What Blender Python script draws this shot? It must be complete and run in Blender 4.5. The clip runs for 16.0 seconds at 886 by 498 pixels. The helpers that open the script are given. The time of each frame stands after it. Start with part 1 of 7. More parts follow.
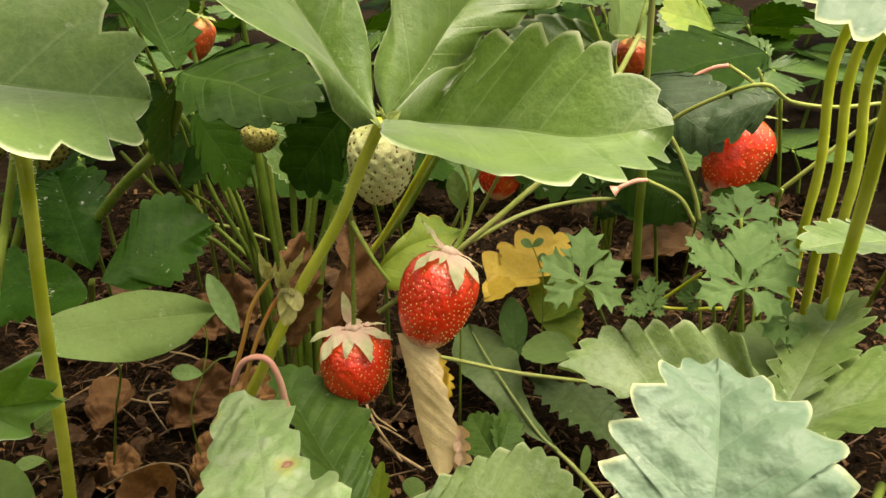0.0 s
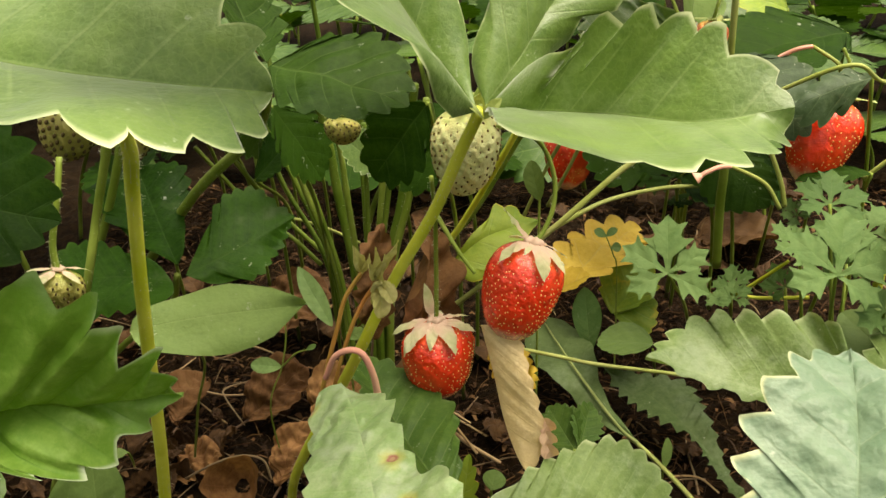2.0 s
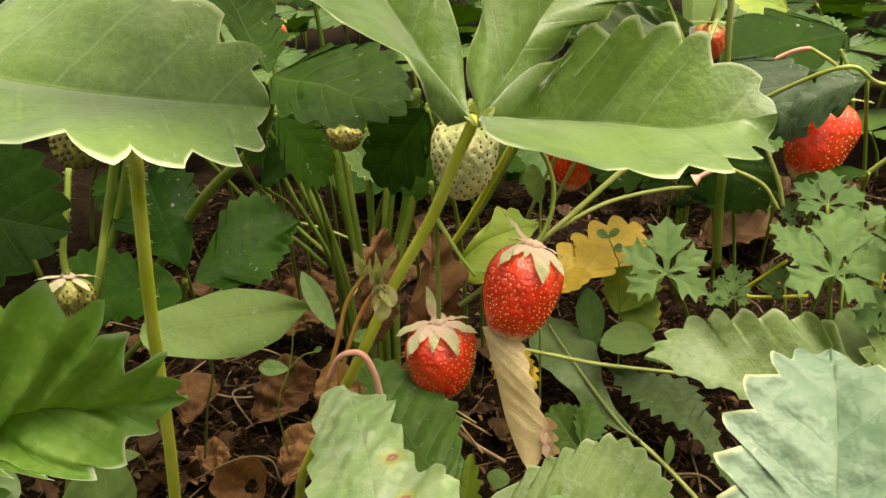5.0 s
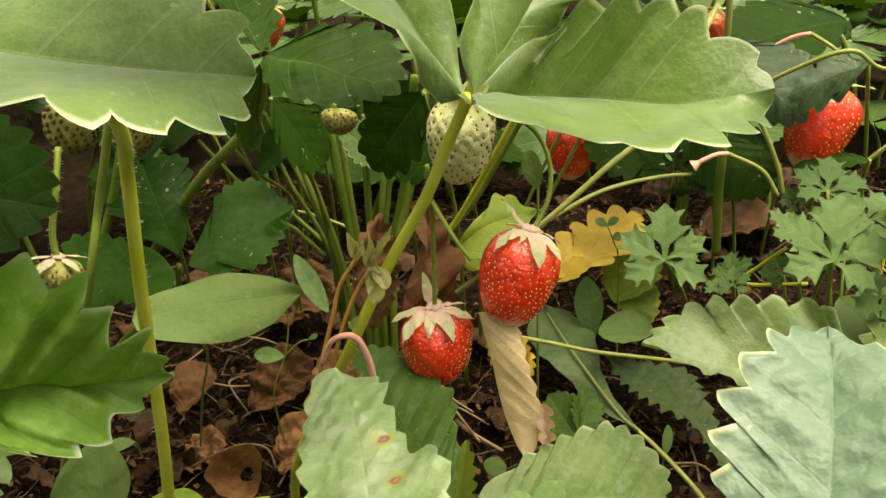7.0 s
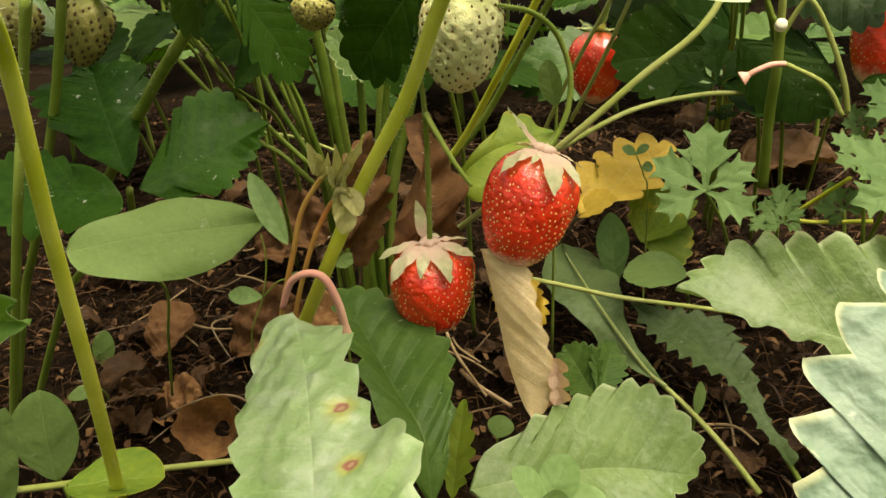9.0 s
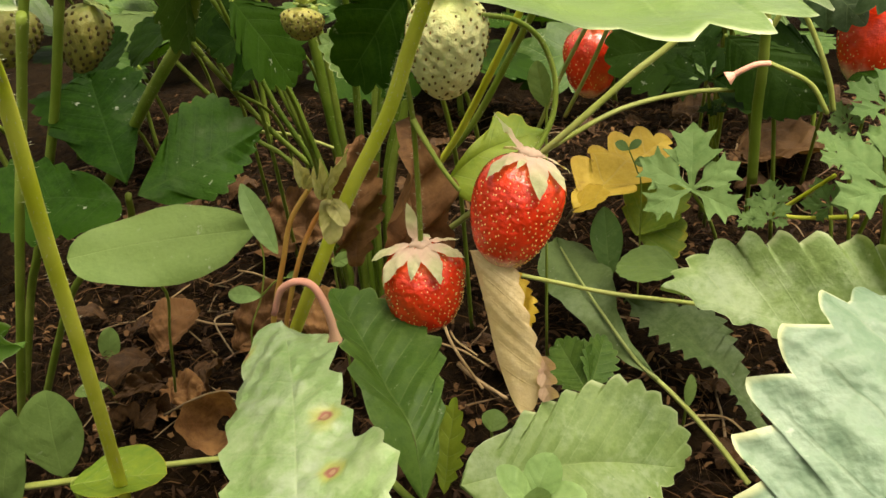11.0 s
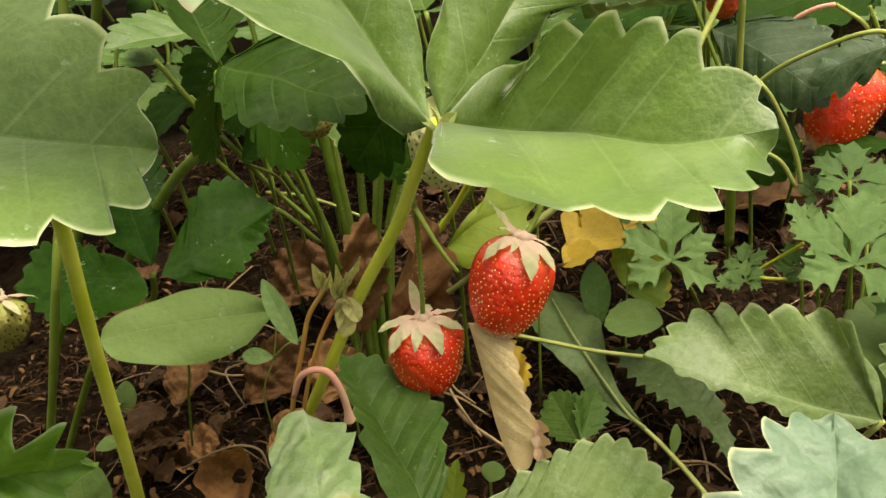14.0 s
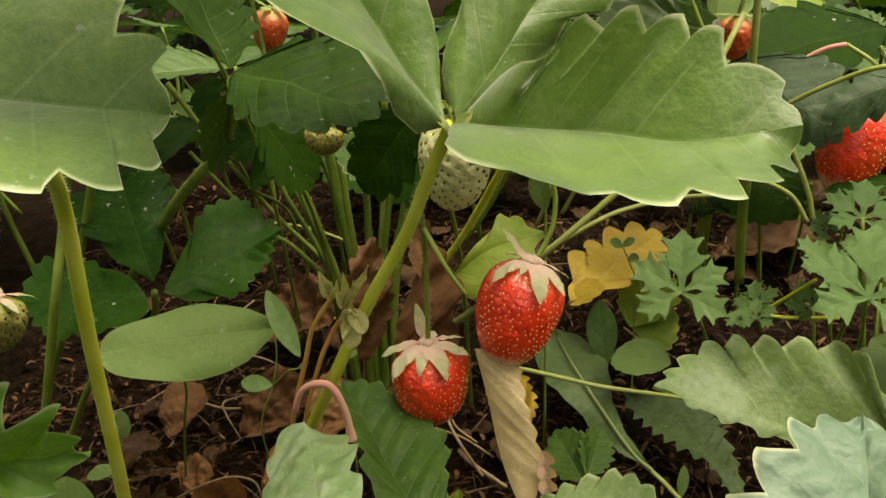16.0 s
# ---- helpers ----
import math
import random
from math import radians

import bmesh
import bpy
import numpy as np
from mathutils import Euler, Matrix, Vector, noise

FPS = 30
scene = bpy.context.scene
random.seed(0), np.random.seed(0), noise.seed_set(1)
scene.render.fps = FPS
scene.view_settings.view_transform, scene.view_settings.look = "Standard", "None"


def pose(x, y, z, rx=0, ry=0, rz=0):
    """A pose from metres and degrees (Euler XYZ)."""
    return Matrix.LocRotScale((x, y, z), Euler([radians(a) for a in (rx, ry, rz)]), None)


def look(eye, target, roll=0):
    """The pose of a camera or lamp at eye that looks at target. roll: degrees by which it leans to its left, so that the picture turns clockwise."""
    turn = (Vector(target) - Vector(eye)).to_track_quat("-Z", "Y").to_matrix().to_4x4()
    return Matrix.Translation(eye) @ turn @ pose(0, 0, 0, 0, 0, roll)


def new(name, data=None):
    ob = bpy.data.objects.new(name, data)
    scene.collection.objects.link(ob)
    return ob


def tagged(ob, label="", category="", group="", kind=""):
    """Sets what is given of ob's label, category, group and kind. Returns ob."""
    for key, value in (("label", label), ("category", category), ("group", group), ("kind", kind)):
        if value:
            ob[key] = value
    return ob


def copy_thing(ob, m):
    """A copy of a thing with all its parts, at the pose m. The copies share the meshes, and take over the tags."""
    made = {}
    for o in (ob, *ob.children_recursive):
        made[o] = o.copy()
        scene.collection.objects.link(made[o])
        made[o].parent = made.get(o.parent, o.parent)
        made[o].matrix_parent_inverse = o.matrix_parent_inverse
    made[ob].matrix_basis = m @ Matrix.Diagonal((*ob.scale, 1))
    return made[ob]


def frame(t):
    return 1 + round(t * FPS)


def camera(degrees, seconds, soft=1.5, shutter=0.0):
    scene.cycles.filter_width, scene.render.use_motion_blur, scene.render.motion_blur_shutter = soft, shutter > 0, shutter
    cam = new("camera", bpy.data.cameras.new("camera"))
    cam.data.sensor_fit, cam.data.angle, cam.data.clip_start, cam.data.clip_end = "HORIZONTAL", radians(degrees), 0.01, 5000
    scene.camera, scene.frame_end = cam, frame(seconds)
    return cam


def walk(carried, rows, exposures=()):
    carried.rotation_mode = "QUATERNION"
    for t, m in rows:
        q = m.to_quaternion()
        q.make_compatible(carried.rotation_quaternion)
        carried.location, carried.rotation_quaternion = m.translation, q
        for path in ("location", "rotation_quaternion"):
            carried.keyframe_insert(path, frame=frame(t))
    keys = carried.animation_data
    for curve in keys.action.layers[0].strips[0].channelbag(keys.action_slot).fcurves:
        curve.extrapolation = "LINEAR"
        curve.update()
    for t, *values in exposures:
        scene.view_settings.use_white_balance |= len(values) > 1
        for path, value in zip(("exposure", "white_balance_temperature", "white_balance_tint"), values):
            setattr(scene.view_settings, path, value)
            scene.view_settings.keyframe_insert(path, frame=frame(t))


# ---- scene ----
cam = camera(54.6, 16.0)
METRES, EYE, TILT, LEAN, TURN = 0.2, 0.265, -25.0, 0.0, 0.0
ROWS = [
    (0.0, 0.0, 0.0, 0.0, 0.0, 0.0, -0.0),
    (0.5, -0.0367, 0.0172, -0.0155, 0.15, 0.18, -0.28),
    (1.0, -0.0436, 0.0306, -0.0174, 1.49, -0.64, -0.21),
    (1.5, -0.0415, 0.0341, -0.0173, 2.33, -0.78, 0.34),
    (2.0, -0.0667, 0.0156, -0.0001, 3.0, -0.57, 0.69),
    (2.5, -0.0708, 0.0226, -0.0077, 3.18, -0.49, 0.96),
    (3.0, -0.0714, 0.0295, -0.0116, 3.42, -0.43, 1.11),
    (3.5, -0.075, 0.0015, 0.0043, 3.59, -0.26, 1.18),
    (4.0, -0.0532, -0.0165, 0.011, 3.63, -0.38, 1.22),
    (6.5, -0.0446, -0.0062, -0.0073, 3.89, -0.56, 1.27),
    (7.0, -0.0385, 0.0008, -0.0147, 3.87, -0.79, 1.14),
    (7.5, -0.0182, 0.0766, -0.0334, 3.94, -2.11, 0.83),
    (8.0, 0.0052, 0.166, -0.0395, 4.13, -3.39, 0.84),
    (8.5, -0.0131, 0.2197, -0.0458, 4.63, -3.85, 0.74),
    (9.0, -0.0164, 0.2467, -0.0461, 5.41, -4.61, 0.53),
    (11.5, 0.0199, 0.2082, 0.0042, 5.96, -5.75, 1.29),
    (12.0, 0.0176, 0.1967, 0.0246, 5.86, -5.72, 1.54),
    (12.5, 0.0202, 0.1914, 0.0309, 5.8, -5.6, 1.7),
    (13.0, 0.0276, 0.196, 0.0261, 5.68, -5.51, 1.83),
    (13.5, 0.0239, 0.1772, 0.051, 5.55, -5.19, 1.88),
    (14.0, 0.0199, 0.1117, 0.0968, 5.51, -4.92, 1.95),
    (14.5, 0.06, 0.0322, 0.1408, 5.54, -3.27, 2.35),
    (15.0, 0.045, 0.0239, 0.1563, 5.71, -1.64, 2.52),
    (15.5, 0.029, 0.0738, 0.1073, 5.72, -0.89, 1.74),
    (16.0, 0.006, 0.1289, 0.0375, 5.66, -0.99, 0.41),
]
exposures = [(0.0, 1.03, 7400, 12), (9.2, 1.03, 7400, 12), (11.3, 1.10, 7400, 12), (13.5, 1.08, 7400, 12), (14.8, 0.50, 7050, 11), (15.2, 0.44, 7050, 11), (15.6, 0.52, 7250, 12), (16.0, 0.62, 7350, 12)]
walk(cam, [(t, pose(0, 0, EYE, TILT, LEAN, TURN) @ pose(METRES * x, METRES * y, METRES * z, 90 + pitch, roll, yaw)) for t, x, y, z, yaw, pitch, roll in ROWS], exposures)

# ---- light: an overcast garden day, soft sun from high above ----
world = bpy.data.worlds.new("overcast_sky")
scene.world = world
world.use_nodes = True
wn = world.node_tree
sky = wn.nodes.new("ShaderNodeTexSky")
sky.sky_type, sky.sun_disc = "NISHITA", False
sky.sun_elevation, sky.sun_rotation = radians(77), radians(101)
sky.air_density, sky.dust_density, sky.ozone_density = 1.0, 8.0, 1.0
wn.nodes["Background"].inputs["Strength"].default_value = 0.115
grey = wn.nodes.new("ShaderNodeHueSaturation")
grey.inputs["Saturation"].default_value = 0.12
wn.links.new(sky.outputs["Color"], grey.inputs["Color"])
wn.links.new(grey.outputs["Color"], wn.nodes["Background"].inputs["Color"])
sun = new("sun", bpy.data.lights.new("sun", "SUN"))
sun.data.energy, sun.data.angle, sun.data.color = 3.4, radians(50), (1.0, 0.94, 0.78)
sun.matrix_world = look((0.42, 0.12, 2.0), (0, 0.2, 0.1))


# ---- materials ----
def nodes_of(name):
    m = bpy.data.materials.new(name)
    m.use_nodes = True
    return m, m.node_tree, m.node_tree.nodes["Principled BSDF"]


def node(tree, kind, **values):
    n = tree.nodes.new("ShaderNode" + kind)
    for key, value in values.items():
        if key == "op":
            n.operation = value
        elif key == "blend":
            n.data_type, n.blend_type = "RGBA", value
        elif key == "feature":
            n.feature = value
        elif key == "uv":
            n.uv_map = value
        else:
            n.inputs[key.replace("_", " ")].default_value = value
    return n


def math_node(tree, op, a, b=None, clamp=False):
    n = node(tree, "Math", op=op)
    n.use_clamp = clamp
    for k, v in enumerate((a, b)):
        if v is None:
            continue
        if isinstance(v, (int, float)):
            n.inputs[k].default_value = v
        else:
            tree.links.new(v, n.inputs[k])
    return n.outputs[0]


def mix(tree, factor, a, b, blend="MIX"):
    n = node(tree, "Mix", blend=blend)
    for socket, v in ((n.inputs[0], factor), (n.inputs[6], a), (n.inputs[7], b)):
        if isinstance(v, (int, float)):
            socket.default_value = v
        elif isinstance(v, tuple):
            socket.default_value = (*v, 1)
        else:
            tree.links.new(v, socket)
    return n.outputs[2]


def step(tree, value, lo, hi):
    n = node(tree, "MapRange")
    n.interpolation_type = "SMOOTHSTEP"
    tree.links.new(value, n.inputs[0])
    n.inputs[1].default_value, n.inputs[2].default_value = lo, hi
    return n.outputs[0]


def noise_node(tree, scale, detail=4.0, rough=0.55):
    n = node(tree, "TexNoise", Scale=scale, Detail=detail, Roughness=rough)
    c = tree.nodes.new("ShaderNodeTexCoord")
    tree.links.new(c.outputs["Object"], n.inputs["Vector"])
    return n.outputs["Fac"]


def bump(tree, bsdf, height, strength, distance):
    n = node(tree, "Bump", Strength=strength, Distance=distance)
    tree.links.new(height, n.inputs["Height"])
    tree.links.new(n.outputs[0], bsdf.inputs["Normal"])
    return n.outputs[0]


def leaf_material(name, dark, light, vein, edge, rough=0.45, through_light=0.3, specks=0.0, blotch=None, net=0.3, veins=0.55, edging=0.35, spec=0.35, spots=(), base_tint=None, quilt=1.6, sheen=0.0, wax=0.0, haze=0.0):
    """Living or dead leaf: mottled blade, pale side veins and midrib from the leaf's own coordinates, a fine net, paler
    rim, painted milky sheen.
    """
    m, t, b = nodes_of(name)
    uv = node(t, "UVMap", uv="leaf")
    sep = t.nodes.new("ShaderNodeSeparateXYZ")
    t.links.new(uv.outputs[0], sep.inputs[0])
    u, v = sep.outputs[0], sep.outputs[1]
    side = math_node(t, "ABSOLUTE", math_node(t, "SUBTRACT", math_node(t, "FRACT", u), 0.5))
    rib = math_node(t, "SUBTRACT", 1.0, step(t, side, 0.006, 0.045))
    rib = math_node(t, "MULTIPLY", rib, math_node(t, "SUBTRACT", 1.0, step(t, v, 0.45, 1.0)))
    mid = math_node(t, "SUBTRACT", 1.0, step(t, v, 0.008, 0.035))
    ribs = math_node(t, "MAXIMUM", rib, mid)
    big, fine = noise_node(t, 55.0, 3.0), noise_node(t, 420.0, 5.0, 0.65)
    info = t.nodes.new("ShaderNodeObjectInfo")
    broad, mid_n = noise_node(t, 22.0, 2.0), noise_node(t, 150.0, 3.0, 0.5)
    shade = math_node(t, "ADD", math_node(t, "MULTIPLY", big, 0.75), math_node(t, "MULTIPLY", math_node(t, "SUBTRACT", fine, 0.2), 0.8))
    shade = math_node(t, "ADD", shade, math_node(t, "MULTIPLY", math_node(t, "SUBTRACT", broad, 0.5), 0.6))
    shade = math_node(t, "ADD", shade, math_node(t, "MULTIPLY", mid_n, 0.4))
    shade = math_node(t, "SUBTRACT", shade, math_node(t, "MULTIPLY", math_node(t, "SUBTRACT", 0.5, side), 0.3))
    shade = math_node(t, "ADD", shade, math_node(t, "MULTIPLY", info.outputs["Random"], 0.35))
    col = mix(t, step(t, shade, 0.55, 1.25), dark, light)
    vor = node(t, "TexVoronoi", feature="DISTANCE_TO_EDGE", Scale=620.0)
    c = t.nodes.new("ShaderNodeTexCoord")
    t.links.new(c.outputs["Object"], vor.inputs["Vector"])
    netline = math_node(t, "SUBTRACT", 1.0, step(t, vor.outputs["Distance"], 0.0, 0.16))
    col = mix(t, math_node(t, "MULTIPLY", netline, 0.22 * net), col, vein)
    col = mix(t, math_node(t, "MULTIPLY", ribs, veins * 0.75), col, vein)
    rim = math_node(t, "MULTIPLY", math_node(t, "MULTIPLY", step(t, v, 0.94, 1.0), step(t, big, 0.3, 0.65)), edging)
    col = mix(t, rim, col, edge)
    if specks:
        dust = step(t, noise_node(t, 260.0, 3.0, 0.7), 0.64, 0.72)
        patch = step(t, noise_node(t, 45.0, 2.0), 0.45, 0.7)
        col = mix(t, math_node(t, "MULTIPLY", math_node(t, "MULTIPLY", dust, patch), specks), col, (0.42, 0.46, 0.38))
    # pale patches: milky sky sheen put into the colour, on some leaves mottling
    if haze:
        haze_patch = math_node(t, "MULTIPLY", step(t, math_node(t, "ADD", noise_node(t, 34.0, 5.0, 0.6), math_node(t, "MULTIPLY", math_node(t, "SUBTRACT", fine, 0.5), 0.35)), 0.46, 0.72), haze)
        col = mix(t, haze_patch, col, (0.38, 0.44, 0.34))
    if blotch:
        stain = step(t, noise_node(t, 38.0, 4.0, 0.6), 0.60, 0.72)
        col = mix(t, math_node(t, "MULTIPLY", stain, 0.85), col, blotch)
    if base_tint:
        near_base = math_node(t, "SUBTRACT", 1.0, step(t, math_node(t, "ADD", u, math_node(t, "MULTIPLY", mid_n, 1.6)), 1.9, 5.0))
        col = mix(t, math_node(t, "MULTIPLY", near_base, 0.75), col, base_tint)
    for (sx, sy), size in spots:
        geo = t.nodes.new("ShaderNodeNewGeometry")
        flat = node(t, "VectorMath", op="MULTIPLY")
        t.links.new(geo.outputs["Position"], flat.inputs[0])
        flat.inputs[1].default_value = (1, 1, 0)
        away = node(t, "VectorMath", op="DISTANCE")
        t.links.new(flat.outputs["Vector"], away.inputs[0])
        away.inputs[1].default_value = (sx, sy, 0)
        d = math_node(t, "ADD", away.outputs["Value"], math_node(t, "MULTIPLY", math_node(t, "SUBTRACT", mid_n, 0.5), size * 4.0))
        col = mix(t, math_node(t, "MULTIPLY", math_node(t, "SUBTRACT", 1.0, step(t, d, size * 0.9, size * 2.4)), 0.6), col, (0.42, 0.40, 0.06))
        col = mix(t, math_node(t, "SUBTRACT", 1.0, step(t, d, size * 0.4, size)), col, (0.30, 0.10, 0.07))
        col = mix(t, math_node(t, "SUBTRACT", 1.0, step(t, d, size * 0.15, size * 0.4)), col, (0.42, 0.26, 0.15))
    t.links.new(col, b.inputs["Base Color"])
    r = math_node(t, "ADD", rough - 0.2, math_node(t, "ADD", math_node(t, "MULTIPLY", fine, 0.2), math_node(t, "MULTIPLY", big, 0.24)))
    t.links.new(r, b.inputs["Roughness"])
    b.inputs["Specular IOR Level"].default_value = spec
    b.inputs["Sheen Weight"].default_value = sheen
    b.inputs["Sheen Roughness"].default_value = 0.35
    b.inputs["Coat Weight"].default_value = wax
    b.inputs["Coat Roughness"].default_value = 0.36
    h = math_node(t, "SUBTRACT", math_node(t, "ADD", math_node(t, "MULTIPLY", fine, 0.45), math_node(t, "MULTIPLY", mid_n, quilt)), math_node(t, "ADD", math_node(t, "MULTIPLY", netline, 0.08 * net), math_node(t, "MULTIPLY", ribs, veins * 0.35)))
    nrm = bump(t, b, h, 0.7, 0.0006)
    tr = t.nodes.new("ShaderNodeBsdfTranslucent")
    t.links.new(mix(t, 1.0, col, (1.0, 0.97, 0.45), "MULTIPLY"), tr.inputs["Color"])
    t.links.new(nrm, tr.inputs["Normal"])
    ms = node(t, "MixShader", Fac=through_light)
    t.links.new(b.outputs[0], ms.inputs[1])
    t.links.new(tr.outputs[0], ms.inputs[2])
    t.links.new(ms.outputs[0], t.nodes["Material Output"].inputs[0])
    return m


LEAF = leaf_material("strawberry_leaf_green", (0.054, 0.122, 0.008), (0.108, 0.190, 0.024), (0.24, 0.32, 0.11), (0.52, 0.57, 0.34), rough=0.44, specks=0.9, spec=0.5, through_light=0.22, veins=0.35, edging=1.0, wax=0.4, haze=0.10, net=0.45, sheen=0.55)
# vein colour darker than the blade: crease shade painted along the side veins
FRESH = leaf_material("fresh_ridged_leaf", (0.120, 0.265, 0.024), (0.260, 0.425, 0.080), (0.075, 0.18, 0.012), (0.52, 0.62, 0.42), rough=0.5, spec=0.35, veins=0.45, edging=1.0, haze=0.15, through_light=0.35)
MATT = leaf_material("strawberry_leaf_matt", (0.085, 0.150, 0.030), (0.150, 0.225, 0.062), (0.24, 0.31, 0.12), (0.40, 0.46, 0.24), rough=0.50, specks=0.8, spec=0.36, veins=0.3, edging=0.7, haze=0.26, quilt=2.2)
# next three greens are deepened: thicket shade is put into the base colour
MID = leaf_material("strawberry_leaf_full_green", (0.026, 0.076, 0.006), (0.062, 0.125, 0.013), (0.12, 0.19, 0.04), (0.14, 0.21, 0.05), rough=0.42, specks=0.5, spec=0.4, veins=0.75, haze=0.12)
SHADE_DARK = leaf_material("strawberry_leaf_shade_dark", (0.007, 0.027, 0.001), (0.019, 0.051, 0.003), (0.05, 0.09, 0.02), (0.04, 0.08, 0.012), rough=0.55, specks=0.8, through_light=0.32, spec=0.06, veins=0.35)
# real white specks on a green darkened to hold the leaf's shade
SHADY = leaf_material("strawberry_leaf_shade_speckled", (0.008, 0.036, 0.001), (0.024, 0.072, 0.004), (0.08, 0.13, 0.04), (0.05, 0.10, 0.015), rough=0.50, specks=1.0, through_light=0.30, spec=0.09, veins=0.2, blotch=(0.060, 0.098, 0.036))
DEEP = leaf_material("strawberry_leaf_deep", (0.036, 0.088, 0.009), (0.080, 0.146, 0.022), (0.15, 0.22, 0.07), (0.28, 0.34, 0.15), rough=0.50, specks=1.0, spec=0.22, veins=0.5, haze=0.08)
YOUNG = leaf_material("young_weed_leaf", (0.165, 0.285, 0.085), (0.245, 0.375, 0.13), (0.28, 0.40, 0.17), (0.28, 0.40, 0.16), rough=0.5, net=0.05, veins=0.2, edging=0.1, spec=0.3)
# bluish gloss of the sky mixed into the base colour
PALE = leaf_material("strawberry_leaf_sky_tinted", (0.108, 0.185, 0.108), (0.158, 0.238, 0.148), (0.23, 0.30, 0.18), (0.56, 0.57, 0.30), rough=0.5, specks=0.4, veins=0.3, spec=0.5, edging=0.8, quilt=4.5, haze=0.15)
# duller leaf, again with the sky's bluish sheen as base colour
BLUISH = leaf_material("strawberry_leaf_dull_sky_tinted", (0.026, 0.056, 0.018), (0.056, 0.096, 0.040), (0.12, 0.17, 0.08), (0.12, 0.17, 0.08), rough=0.5, specks=0.8, spec=0.22, veins=0.5, haze=0.10)
# specks are real; the low green has shade mixed into it
DULL = leaf_material("strawberry_leaf_dull_shade", (0.012, 0.036, 0.003), (0.030, 0.068, 0.008), (0.09, 0.14, 0.04), (0.07, 0.12, 0.03), rough=0.5, specks=1.0, spec=0.08, veins=0.5, haze=0.03)
# overexposed leaf: the strong light is put into a near-white base colour
OVERLIT = leaf_material("strawberry_leaf_overlit", (0.41, 0.53, 0.31), (0.58, 0.69, 0.47), (0.52, 0.62, 0.40), (0.54, 0.30, 0.22), rough=0.4, veins=0.15, spec=0.6, edging=0.7, quilt=2.5, sheen=0.15, net=0.1, through_light=0.36)
SICK = leaf_material("strawberry_leaf_spotted", (0.20, 0.33, 0.10), (0.39, 0.49, 0.26), (0.42, 0.49, 0.26), (0.44, 0.49, 0.28), rough=0.40, specks=0.9, veins=0.25, spec=0.6, wax=0.3, haze=0.55, quilt=4.0, edging=0.3, blotch=(0.34, 0.43, 0.16),
                     spots=(((-0.0355, 0.1560), 0.0017), ((-0.0310, 0.1420), 0.0014), ((-0.0590, 0.1815), 0.0010)))
OVAL = leaf_material("broad_weed_leaf", (0.105, 0.175, 0.042), (0.150, 0.230, 0.062), (0.21, 0.28, 0.10), (0.18, 0.24, 0.07), rough=0.55, net=0.10, veins=0.2, edging=0.2, spec=0.25, specks=0.5)
LOW_WEED = leaf_material("low_weed_leaf", (0.062, 0.108, 0.030), (0.110, 0.165, 0.055), (0.17, 0.22, 0.09), (0.14, 0.20, 0.06), rough=0.6, net=0.4, veins=0.2, edging=0.2, spec=0.2, specks=0.8, haze=0.15)
WEED = leaf_material("cut_weed_leaf", (0.070, 0.142, 0.034), (0.120, 0.200, 0.062), (0.17, 0.25, 0.09), (0.15, 0.24, 0.07), rough=0.6, net=0.1, veins=0.25, edging=0.2, spec=0.2, specks=0.3)
YELLOW = leaf_material("yellow_leaf", (0.55, 0.36, 0.025), (0.70, 0.50, 0.07), (0.62, 0.48, 0.14), (0.40, 0.20, 0.05), blotch=(0.30, 0.12, 0.03), rough=0.55)
TURNING = leaf_material("turning_leaf", (0.115, 0.215, 0.015), (0.22, 0.30, 0.025), (0.26, 0.33, 0.09), (0.50, 0.42, 0.04), blotch=(0.52, 0.43, 0.03), rough=0.5, edging=0.9)
TAN = leaf_material("tan_dry_leaf", (0.60, 0.47, 0.24), (0.78, 0.66, 0.40), (0.50, 0.36, 0.18), (0.50, 0.26, 0.11), rough=0.65, through_light=0.35, net=0.5, blotch=(0.40, 0.27, 0.14), veins=0.5)
BROWN = leaf_material("brown_dry_leaf", (0.026, 0.012, 0.004), (0.078, 0.039, 0.013), (0.09, 0.045, 0.016), (0.11, 0.055, 0.022), rough=0.65, through_light=0.2, net=1.0, blotch=(0.10, 0.055, 0.02), spec=0.2, quilt=3.0)
LIGHT_BROWN = leaf_material("light_brown_dry_leaf", (0.075, 0.034, 0.012), (0.19, 0.096, 0.038), (0.17, 0.09, 0.04), (0.22, 0.12, 0.05), rough=0.7, through_light=0.25, net=0.6, blotch=(0.22, 0.12, 0.05), spec=0.15, quilt=3.0)
RUST = leaf_material("rust_dry_leaf", (0.016, 0.007, 0.003), (0.050, 0.024, 0.008), (0.08, 0.042, 0.015), (0.18, 0.11, 0.04), rough=0.65, through_light=0.2, net=0.5, blotch=(0.10, 0.052, 0.018), spec=0.2, veins=0.3)
CUP_BROWN = leaf_material("rolled_dry_leaf", (0.13, 0.058, 0.020), (0.33, 0.175, 0.070), (0.22, 0.11, 0.045), (0.38, 0.23, 0.10), rough=0.7, through_light=0.25, net=0.6, blotch=(0.15, 0.075, 0.03), spec=0.15, quilt=3.0)
CURL = leaf_material("pinkish_dry_margin", (0.58, 0.37, 0.24), (0.74, 0.52, 0.36), (0.60, 0.40, 0.26), (0.66, 0.40, 0.30), rough=0.6, net=0.1, veins=0.1)
SEPAL = leaf_material("sepal_pinkish", (0.36, 0.40, 0.19), (0.52, 0.52, 0.31), (0.52, 0.48, 0.30), (0.38, 0.44, 0.18), rough=0.65, blotch=(0.56, 0.42, 0.31), net=0.05, veins=0.2, base_tint=(0.66, 0.44, 0.37))
